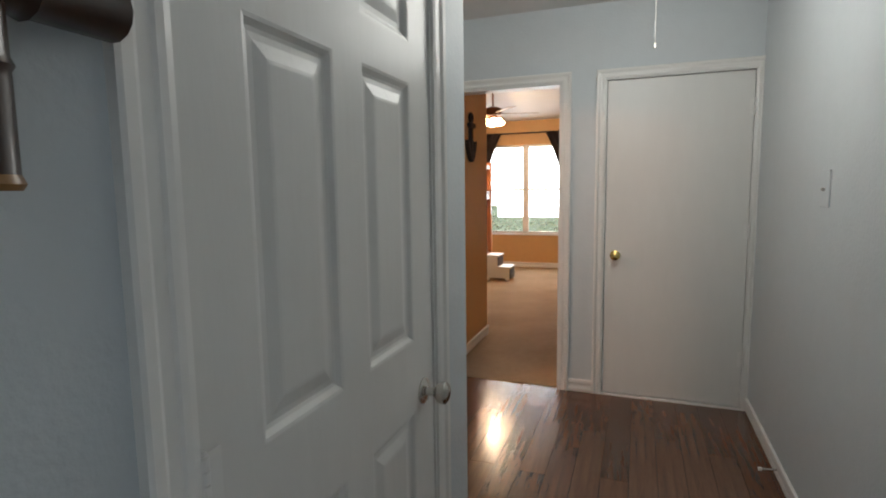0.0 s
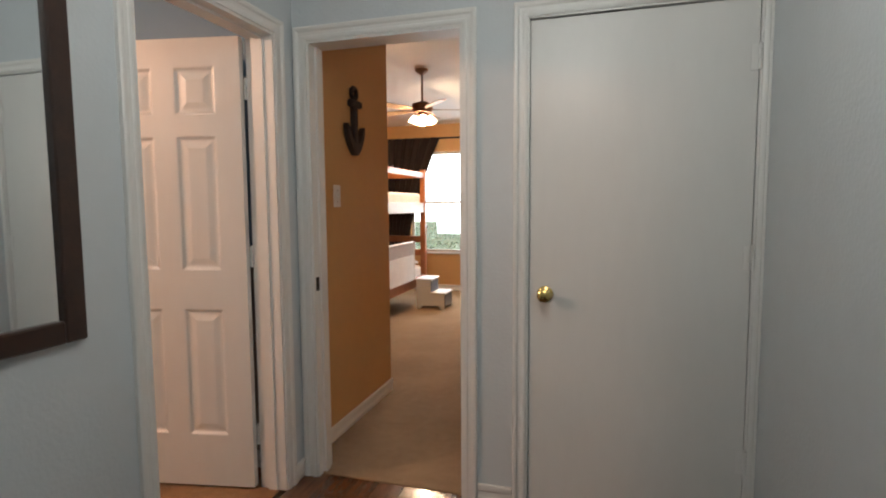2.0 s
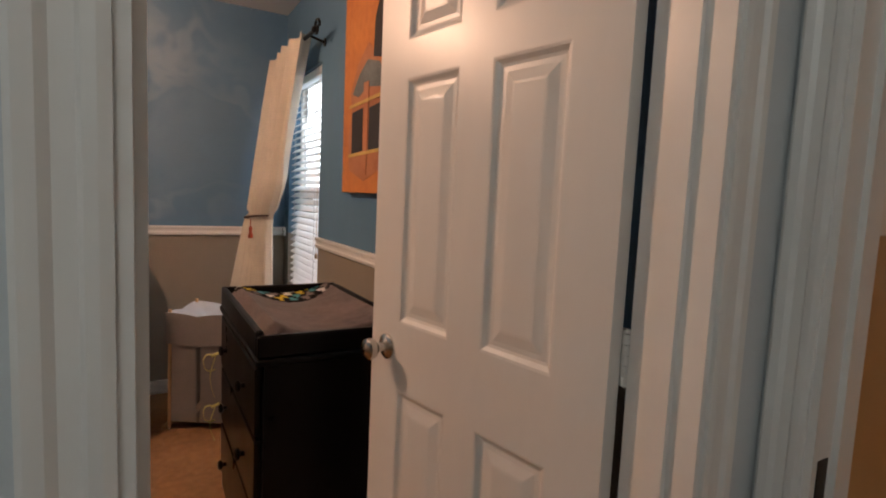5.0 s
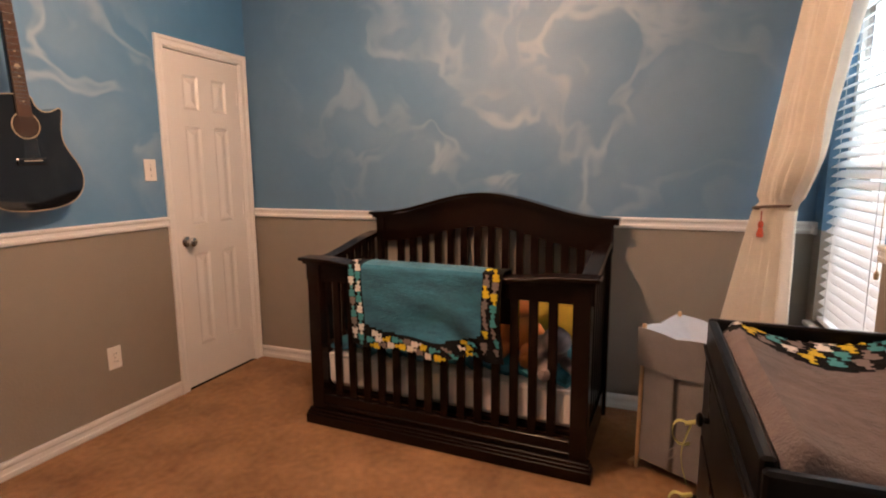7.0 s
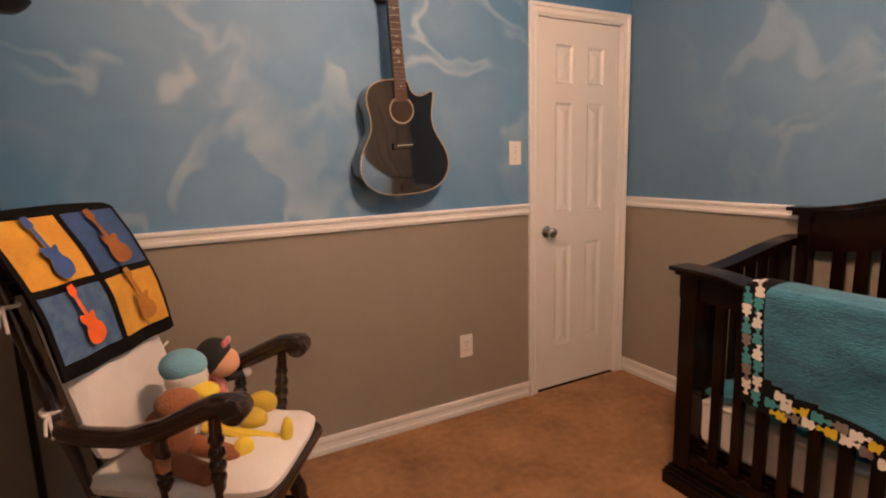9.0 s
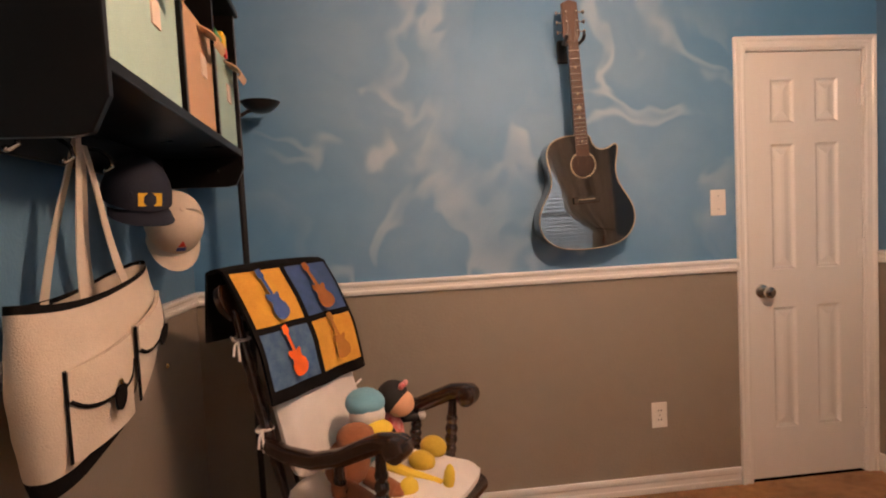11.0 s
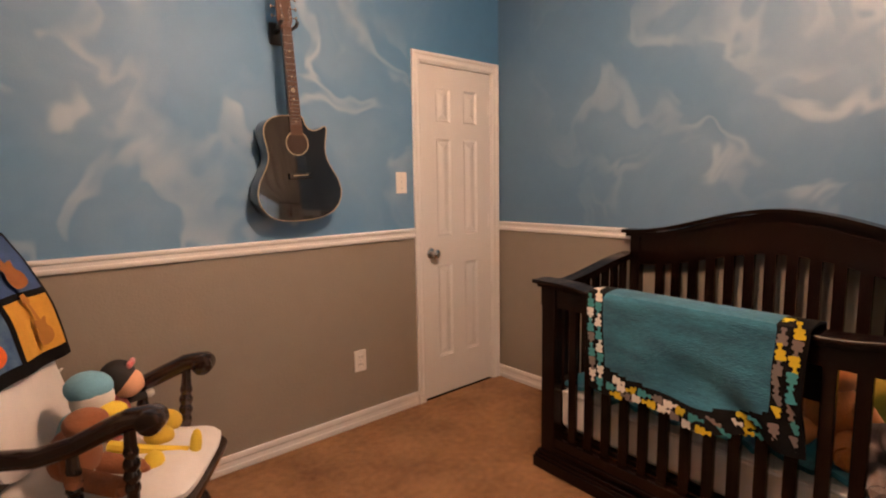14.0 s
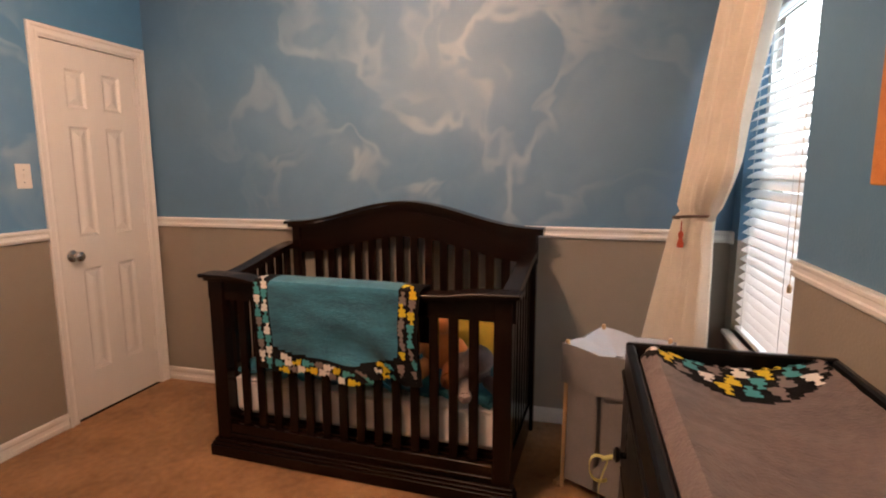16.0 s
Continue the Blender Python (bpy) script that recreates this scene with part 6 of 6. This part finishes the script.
# the bag hangs aslant, its far end drawn up
for ob in bag_t.children:
    for v in ob.data.vertices:
        lift = 0.32 * min(1.0, max(0.0, (1.5 - v.co.z) / 0.37)) + (0.9 * max(0.0, 1.08 - v.co.z) / 0.3 if v.co.x > 0 else 0.0)
        v.co.z += lift * v.co.x

# caps


def ball_cap(name, label, m, cloth, brim, patch):
    t = thing(name, label, "cap", m)
    bm = bmesh.new()
    sheet(bm, lambda u, v: Vector((0.085 * math.cos(2 * math.pi * u) * math.sin(v * 1.62), 0.10 * math.sin(2 * math.pi * u) * math.sin(v * 1.62), 0.115 * math.cos(v * 1.62))), 36, 14, 0.003)
    bmesh.ops.remove_doubles(bm, verts=bm.verts, dist=0.0008)
    part("crown", bm, cloth, t, smooth=True)
    bm = bmesh.new()
    sheet(bm, lambda u, v: Vector((0.08 * math.cos(math.pi * (0.06 + 0.88 * u)) * (1 + 0.05 * v), -0.085 * math.sin(math.pi * (0.06 + 0.88 * u)) - 0.072 * v * math.sin(math.pi * (0.06 + 0.88 * u)) ** 0.6, -0.006 - 0.018 * v + 0.016 * math.cos(math.pi * (0.06 + 0.88 * u)) ** 2 * -1)), 20, 8, 0.003)
    part("brim", bm, brim, t, smooth=True)
    part("button", lathe(bmesh.new(), [(0.008, 0), (0.005, 0.005)], Matrix.Translation((0, 0, 0.115)), 10), cloth, t)
    for nm, mt, pts in patch:
        bm = bmesh.new()
        vs = [bm.verts.new((x, -0.104 * math.sqrt(max(0, 1 - (x / 0.09) ** 2)) * math.sin(math.acos(min(1, z / 0.118))) - 0.004, z)) for x, z in pts]
        bm.faces.new(vs)
        part(nm, bm, mt, t)
    return t


NAVY = material("navy_cotton", (0.01, 0.014, 0.03), 0.85, spots=0.2, scale=14, bump=0.4, bump_scale=250)
BLUE_T, RED_T, GOLD_T = (material("thread_%s" % n, c, 0.7, spots=0.1, scale=40) for n, c in (("blue", (0.04, 0.08, 0.35)), ("red", (0.6, 0.05, 0.03)), ("gold", (0.75, 0.45, 0.03))))
ball_cap("baseball_cap", "beige cotton cap with a small red and blue emblem", pose(-0.265, -0.68, 1.365, 70, 0, -146), BEIGE_CANVAS, BEIGE_CANVAS,
         (("emblem", RED_T, [(-0.012, 0.045), (0.012, 0.045), (0.0, 0.07)]), ("emblem", BLUE_T, [(-0.014, 0.022), (0.014, 0.022), (0.014, 0.042), (-0.014, 0.042)])))
ball_cap("baseball_cap", "navy cotton cap with a gold patch", pose(-0.255, -0.46, 1.44, 24, 0, -138), NAVY, NAVY, (("patch", GOLD_T, [(-0.03, 0.01), (0.03, 0.01), (0.03, 0.045), (-0.03, 0.045)]),))

# floor lamp in the corner
fl = thing("floor_lamp", "black torchiere floor lamp standing in the corner", "lamp", pose(-0.40, -1.0, 0))
part("base", lathe(bmesh.new(), [(0.13, 0), (0.13, 0.012), (0.11, 0.022), (0.03, 0.03), (0.016, 0.05)], Matrix(), 28), IRON, fl, smooth=True)
part("pole", lathe(bmesh.new(), [(0.0125, 0.045), (0.0125, 1.84)], Matrix(), 14), IRON, fl, smooth=True)
bm = bmesh.new()
tube(bm, [(0, 0, 1.76), (-0.04, -0.02, 1.79), (-0.08, -0.035, 1.80)], 0.007, 8)
part("arm", bm, IRON, fl, smooth=True)
bm = bmesh.new()
prof = [(0.015, 1.795), (0.036, 1.80), (0.06, 1.818), (0.075, 1.836), (0.072, 1.836), (0.056, 1.822), (0.02, 1.806)]
lathe(bm, prof, pose(-0.085, -0.036, -0.01), 28)
part("shade", bm, IRON, fl, "small black dish shade", smooth=True)
part("cap", lathe(bmesh.new(), [(0.0125, 1.84), (0.018, 1.85), (0.006, 1.865)], Matrix(), 14), IRON, fl, smooth=True)

# nursery ceiling lamp
cl = thing("ceiling_lamp", "frosted ceiling lamp giving warm light", "lamp", pose(-1.75, 0.45, TOP))
part("canopy", lathe(bmesh.new(), [(0.09, -0.03), (0.10, -0.001)], Matrix(), 24), BRASS, cl, smooth=True)
part("stem", lathe(bmesh.new(), [(0.012, -0.16), (0.012, -0.03)], Matrix(), 12), BRASS, cl, smooth=True)

# ---- hall things ----
WENGE = material("dark_brown_frame_wood", (0.045, 0.018, 0.010), 0.3, second=(0.02, 0.009, 0.006), scale=9, bump=0.05, bump_scale=40, coat=0.2)
mir = thing("wall_mirror", "tall wall mirror in a dark brown wooden frame", "mirror")
MY0, MY1, MZ0, MZ1 = 0.30, 1.03, 0.945, 1.93
for b in ((MY0, MY0 + 0.06, MZ0, MZ1), (MY1 - 0.06, MY1, MZ0, MZ1), (MY0 + 0.06, MY1 - 0.06, MZ0, MZ0 + 0.06), (MY0 + 0.06, MY1 - 0.06, MZ1 - 0.06, MZ1)):
    part("frame", boxes((0.002, 0.030, b[0], b[1], b[2], b[3]), bevel=0.005), WENGE, mir)
part("glass", boxes((0.004, 0.014, MY0 + 0.055, MY1 - 0.055, MZ0 + 0.055, MZ1 - 0.055)), MIRROR, mir)

cab = thing("low_cabinet", "low black wooden cabinet against the hall wall", "cabinet")
part("body", boxes((0.16, 0.565, 0.13, 0.625, 0.04, 0.575), bevel=0.003), BLACK_WOOD, cab)
part("top", boxes((0.15, 0.58, 0.12, 0.642, 0.5755, 0.60), bevel=0.004), BLACK_WOOD, cab)
for y0, y1 in ((0.14, 0.375), (0.38, 0.615)):
    d = part("door", boxes((0.565, 0.580, y0, y1, 0.06, 0.56), bevel=0.003), BLACK_WOOD, cab)
    bm = bmesh.new()
    blob(bm, (0.592, 0.36 if y0 < 0.3 else 0.395, 0.33), 0.011)
    part("knob", bm, CHROME, d, smooth=True)
for x in (0.18, 0.545):
    for y in (0.15, 0.605):
        part("foot", boxes((x - 0.02, x + 0.02, y - 0.02, y + 0.02, 0, 0.04)), BLACK_WOOD, cab)

brk = thing("breaker_panel", "flush breaker panel painted like the hall wall", "panel")
part("cover", boxes((HR - 0.007, HR - 0.0005, 0.865, 0.965, 1.285, 1.425), bevel=0.003), HALL_PAINT, brk)
part("latch", boxes((HR - 0.014, HR - 0.007, 0.905, 0.93, 1.345, 1.358), bevel=0.002), CHROME, brk)
ds = thing("door_stop", "white spring door stop on the baseboard", "door stop")
bm = bmesh.new()
rod(bm, (HR - 0.014, 1.30, 0.05), (HR - 0.075, 1.30, 0.045), 0.005)
part("spring", bm, CHROME, ds)
bm = bmesh.new()
rod(bm, (HR - 0.075, 1.30, 0.045), (HR - 0.09, 1.30, 0.044), 0.009)
part("tip", bm, PLASTIC_WHITE, ds)
pc = thing("attic_cord", "thin pull cord with a bell from the hall ceiling", "cord")
bm = bmesh.new()
rod(bm, (1.33, 1.25, 2.02), (1.33, 1.25, TOP), 0.0015, 6)
part("cord", bm, PLASTIC_WHITE, pc)
part("bell", lathe(bmesh.new(), [(0.007, 0), (0.005, 0.02), (0.002, 0.028)], Matrix.Translation((1.33, 1.25, 1.995)), 10), CHROME, pc)
bamb = thing("bamboo_frame", "dark and tan bamboo frame hanging on the hall wall", "wall decoration")
BAMBOO = material("tan_bamboo", (0.32, 0.17, 0.06), 0.4, second=(0.16, 0.07, 0.02), scale=7, coat=0.2)
BURNT = material("burnt_bamboo", (0.04, 0.015, 0.007), 0.35, spots=0.5, scale=9, coat=0.3)
for nm, a, b, r in (("rail", (PX + 0.035, -1.75, 1.535), (PX + 0.035, -1.045, 1.535), 0.026), ("rail", (PX + 0.035, -1.75, 2.05), (PX + 0.035, -1.045, 2.05), 0.026), ("upright", (PX + 0.033, -1.165, 1.375), (PX + 0.033, -1.165, 2.25), 0.024), ("upright", (PX + 0.033, -1.60, 1.375), (PX + 0.033, -1.60, 2.25), 0.024)):
    bm = bmesh.new()
    m, n = between(a, b)
    k = int(n / 0.09) + 1
    prof = []
    for i in range(k):
        z0, z1 = n * i / k, n * (i + 1) / k
        prof += [(r * 0.95, z0 + 0.001), (r * 1.07, z0 + 0.006), (r * 0.95, z0 + 0.013), (r * 0.96, z1 - 0.004)]
    lathe(bm, prof, m, 14)
    for f in bm.faces:
        q = (f.calc_center_median() - Vector(a)).dot((Vector(b) - Vector(a)).normalized())
        f.material_index = 1 if 0.035 < (q if nm == "upright" else n - q) % 0.36 < 0.26 else 0
    part(nm, bm, [BAMBOO, BURNT], bamb, smooth=True)
# canopy added out of view, to go with the hall's fill light
hl = thing("hall_ceiling_lamp", "unseen white canopy added above the hall's fill light", "lamp", pose(1.2, 0.75, TOP))
part("canopy", lathe(bmesh.new(), [(0.14, -0.02), (0.15, -0.001)], Matrix(), 28), TRIM_PAINT, hl, smooth=True)

# ---- bedroom things ----
anc = thing("wall_anchor", "dark carved wooden anchor on the tan wall", "wall decoration", pose(BX, 2.79, 1.578, 0, 0, -90))
CARVED = material("carved_dark_wood", (0.022, 0.014, 0.011), 0.6, spots=0.4, scale=18, bump=0.8, bump_scale=60)
part("shank", boxes((-0.022, 0.022, 0.002, 0.035, 0.02, 0.33), bevel=0.006), CARVED, anc)
part("stock", boxes((-0.062, 0.062, 0.004, 0.045, 0.285, 0.325), bevel=0.008), CARVED, anc)
bm = bmesh.new()
tube(bm, [(0.032 * math.cos(q), 0.02, 0.365 + 0.032 * math.sin(q)) for q in [i * 2 * math.pi / 18 for i in range(18)]], 0.013, 8, closed=True)
part("ring", bm, CARVED, anc, smooth=True)
bm = bmesh.new()
prism(bm, smooth_loop([(0, 0.0), (0.06, 0.045), (0.105, 0.12), (0.115, 0.19), (0.085, 0.175), (0.062, 0.12), (0.03, 0.085), (0, 0.08), (-0.03, 0.085), (-0.062, 0.12), (-0.085, 0.175), (-0.115, 0.19), (-0.105, 0.12), (-0.06, 0.045)], 1), 0.035, Matrix.Translation((0, 0.002, 0)), bevel=0.005)
part("fluke", bm, CARVED, anc)

bunk = thing("bunk_bed", "honey-stained wooden bunk bed with white bedding", "bunk bed")
KX0, KX1, KY0, KY1 = -1.9, -0.9, 4.68, 6.74
for x in (KX0, KX1 - 0.07):
    for y in (KY0, KY1 - 0.07):
        part("post", boxes((x, x + 0.07, y, y + 0.07, 0, 1.77), bevel=0.006), HONEY_WOOD, bunk)
for z0, z1 in ((0.24, 0.37), (1.20, 1.33)):
    for x in (KX0 + 0.015, KX1 - 0.05):
        part("side_rail", boxes((x, x + 0.035, KY0 + 0.07, KY1 - 0.07, z0, z1), bevel=0.004), HONEY_WOOD if z0 < 1 else material("white_rail_paint", (0.66, 0.64, 0.62), 0.4, spots=0.05), bunk)
    part("slat_base", boxes((KX0 + 0.05, KX1 - 0.05, KY0 + 0.07, KY1 - 0.07, z0 + 0.03, z0 + 0.05)), HONEY_WOOD, bunk)
for y in (KY0 + 0.02, KY1 - 0.05):
    for z in (0.3, 0.62, 0.80, 1.28, 1.66):
        part("end_rail", boxes((KX0 + 0.07, KX1 - 0.07, y, y + 0.03, z, z + 0.085), bevel=0.004), HONEY_WOOD, bunk)
part("guard_rail", boxes((KX1 - 0.045, KX1 - 0.015, KY0 + 0.07, KY1 - 0.07, 1.66, 1.73), bevel=0.004), HONEY_WOOD, bunk)
for z, nm in ((0.295, "lower"), (1.255, "upper")):
    tagged(part("bunk_mattress", boxes((KX0 + 0.055, KX1 - 0.055, KY0 + 0.075, KY1 - 0.075, z, z + 0.2), bevel=0.03), WHITE_CLOTH, smooth=True), "white mattress on the %s bunk" % nm, "mattress", "bunk mattresses")
bm = bmesh.new()
sheet(bm, lambda u, v: Vector((KX0 + 0.06 + 0.86 * u, KY0 + 0.5 + 1.45 * v, 0.535 + 0.05 * noise.noise(Vector((u * 4, v * 7, 1))) + 0.04 * math.sin(u * 3))), 16, 26, 0.03)
tagged(part("bed_cover", bm, WHITE_CLOTH, smooth=True), "rumpled white cover on the lower bunk", "bed cover")
guard = thing("bed_guard", "white mesh bed guard clipped to the lower bunk", "bed guard")
bm = bmesh.new()
tube(bm, [(KX1 + 0.005, 5.0, 0.36), (KX1 + 0.005, 5.0, 0.80), (KX1 + 0.005, 5.03, 0.84), (KX1 + 0.005, 6.17, 0.84), (KX1 + 0.005, 6.2, 0.80), (KX1 + 0.005, 6.2, 0.36)], 0.014, 8)
part("tube", bm, PLASTIC_WHITE, guard, smooth=True)
part("lower_cloth", boxes((KX1 + 0.000, KX1 + 0.010, 5.01, 6.19, 0.36, 0.68)), WHITE_CLOTH, guard)
part("mesh_net", boxes((KX1 + 0.002, KX1 + 0.008, 5.01, 6.19, 0.6805, 0.83)), material("grey_net", (0.55, 0.48, 0.44), 0.9, spots=0.2, scale=60), guard)
steps = thing("step_stool", "white and grey two-step wooden stool beside the bunk", "step stool", pose(-0.68, 6.33, 0))
GREY_STEP = material("slate_step_paint", (0.10, 0.11, 0.13), 0.5, spots=0.1)
for i, (x0, x1, z) in enumerate(((-0.18, 0.02, 0.36), (0.0, 0.2, 0.19))):
    part("tread", boxes((x0, x1 + 0.01, -0.17, 0.17, z, z + 0.02), bevel=0.004), TRIM_PAINT, steps)
    part("riser", boxes((x1 - 0.012, x1, -0.15, 0.15, z - 0.16, z)), GREY_STEP, steps)
for y in (-0.165, 0.15):
    bm = bmesh.new()
    prism(bm, [(-0.17, 0), (-0.12, 0), (-0.10, 0.04), (0.12, 0.04), (0.14, 0), (0.19, 0), (0.19, 0.19), (0.01, 0.19), (0.01, 0.36), (-0.17, 0.36)], 0.015, Matrix.Translation((0, y, 0)))
    part("side_board", bm, TRIM_PAINT, steps)

FY, FX, FZ = 5.9, -0.66, 2.42
fan = thing("ceiling_fan", "brown ceiling fan with a cluster of lit glass shades", "ceiling fan", pose(FX, FY, FZ))
BRONZE = material("brown_bronze", (0.20, 0.10, 0.055), 0.35, 0.7, spots=0.2, scale=15)
part("motor", lathe(bmesh.new(), [(0.05, -0.05), (0.11, -0.045), (0.125, 0.0), (0.12, 0.05), (0.06, 0.075), (0.02, 0.085)], Matrix(), 24), BRONZE, fan, smooth=True)
part("down_rod", lathe(bmesh.new(), [(0.012, 0.08), (0.012, 0.40)], Matrix(), 12), BRONZE, fan)
part("canopy", lathe(bmesh.new(), [(0.025, 0.385), (0.075, 0.42), (0.08, 0.445)], Matrix(), 20), BRONZE, fan, smooth=True)
BLADE = material("pale_fan_blade", (0.42, 0.28, 0.16), 0.4, spots=0.15, scale=6)
for i in range(5):
    bm = bmesh.new()
    prism(bm, smooth_loop([(0.16, -0.055), (0.62, -0.07), (0.64, 0.0), (0.62, 0.07), (0.16, 0.055)], 1), 0.007, pose(0, 0, -0.01, -90 + 9, 0, 0))
    b = part("blade", bm, BLADE, fan)
    b.rotation_euler.z = radians(20 + 72 * i)
    bm = bmesh.new()
    box(bm, 0.09, 0.2, -0.015, 0.015, -0.018, -0.01)
    c = part("blade_arm", bm, BRONZE, fan)
    c.rotation_euler.z = radians(20 + 72 * i)
SHADE = glow("lit_frosted_glass", (1.0, 0.70, 0.42), 14.0)
for i in range(4):
    bm = bmesh.new()
    lathe(bm, [(0.022, 0.0), (0.035, -0.02), (0.05, -0.06), (0.062, -0.085), (0.056, -0.085), (0.02, -0.02)], pose(0.085 * math.cos(i * 1.571 + 0.4), 0.085 * math.sin(i * 1.571 + 0.4), -0.085, 22 * -math.sin(i * 1.571 + 0.4), 22 * math.cos(i * 1.571 + 0.4) * -1, 0), 16)
    part("glass_shade", bm, SHADE, fan, "lit frosted glass shade", smooth=True)
part("light_kit", lathe(bmesh.new(), [(0.03, -0.10), (0.055, -0.08), (0.05, -0.05)], Matrix(), 16), BRONZE, fan, smooth=True)

DARK_CURTAIN = material("dark_brown_curtain", (0.022, 0.013, 0.010), 0.85, spots=0.3, scale=8, bump=0.4, bump_scale=120)
br = thing("curtain_rod", "dark iron bedroom curtain rod", "curtain rod")
part("pole", rod(bmesh.new(), (-1.90, 7.58, 2.29), (0.75, 7.58, 2.29), 0.013), IRON, br, smooth=True)
part("finial", blob(bmesh.new(), (-1.93, 7.58, 2.29), 0.035), IRON, br, smooth=True)
part("finial", blob(bmesh.new(), (0.78, 7.58, 2.29), 0.035), IRON, br, smooth=True)
for x in (-1.8, 0.65):
    part("bracket", rod(bmesh.new(), (x, 7.58, 2.29), (x, 7.649, 2.27), 0.009), IRON, br)
for s, x0 in ((1, -1.78), (-1, 0.63)):
    bm = bmesh.new()

    def drop(u, v, s=s, x0=x0):
        pull = 0.74 * (1 - v ** 0.85 * 1.0) if v < 0.62 else 0.74 * (1 - 0.62 ** 0.85)
        w = max(0.2, pull + 0.10)
        return Vector((x0 + s * w * u, 7.57 - 0.025 * math.sin(u * 38) - 0.02, 2.30 - 2.2 * v))
    sheet(bm, drop, 50, 30, 0.002)
    tagged(part("curtain", bm, DARK_CURTAIN, smooth=True), "dark brown curtain drawn aside at the bedroom window", "curtain", "bedroom curtains")

# ---- outside ----
ground = structure("ground", boxes((-60, 60, 2.4, 90, -0.6, -0.5)), material("lawn", (0.08, 0.12, 0.04), 0.95, spots=0.4, scale=3, bump=0.8), "mown lawn outside the windows", "ground")
# the whitish second tone paints daylight glare into the green leaves
HEDGE = material("glare_paled_leaf", (0.30, 0.44, 0.26), 0.7, second=(0.60, 0.66, 0.62), scale=6)
bm = bmesh.new()
random.seed(21)
verts, faces = [], []
for i in range(7000):
    c = Vector((random.uniform(-4.5, 3.5), 9.6 + random.uniform(-0.3, 0.5), random.uniform(-0.5, 1.02) + 0.12 * math.sin(random.random() * 6)))
    d = Vector((random.gauss(0, 1), random.gauss(0, 1), random.gauss(0, 1))).normalized()
    e = d.orthogonal().normalized()
    f = d.cross(e)
    k = random.uniform(0.025, 0.05)
    n = len(verts)
    verts += [c - e * k, c + f * k * 0.45, c + e * k, c - f * k * 0.45]
    faces.append((n, n + 1, n + 2, n + 3))
me = bpy.data.meshes.new("hedge")
me.from_pydata([tuple(v) for v in verts], [], faces)
me.materials.append(HEDGE)
tagged(new("hedge", me), "clipped green hedge outside the bedroom window", "hedge", kind="stuff")
bm = bmesh.new()
box(bm, -420, 120, 55, 55.2, -0.5, 160)
structure("backdrop", bm, glow("bright_haze", (0.93, 0.97, 1.0), 7.0), "bright hazy sky and distance", "backdrop")
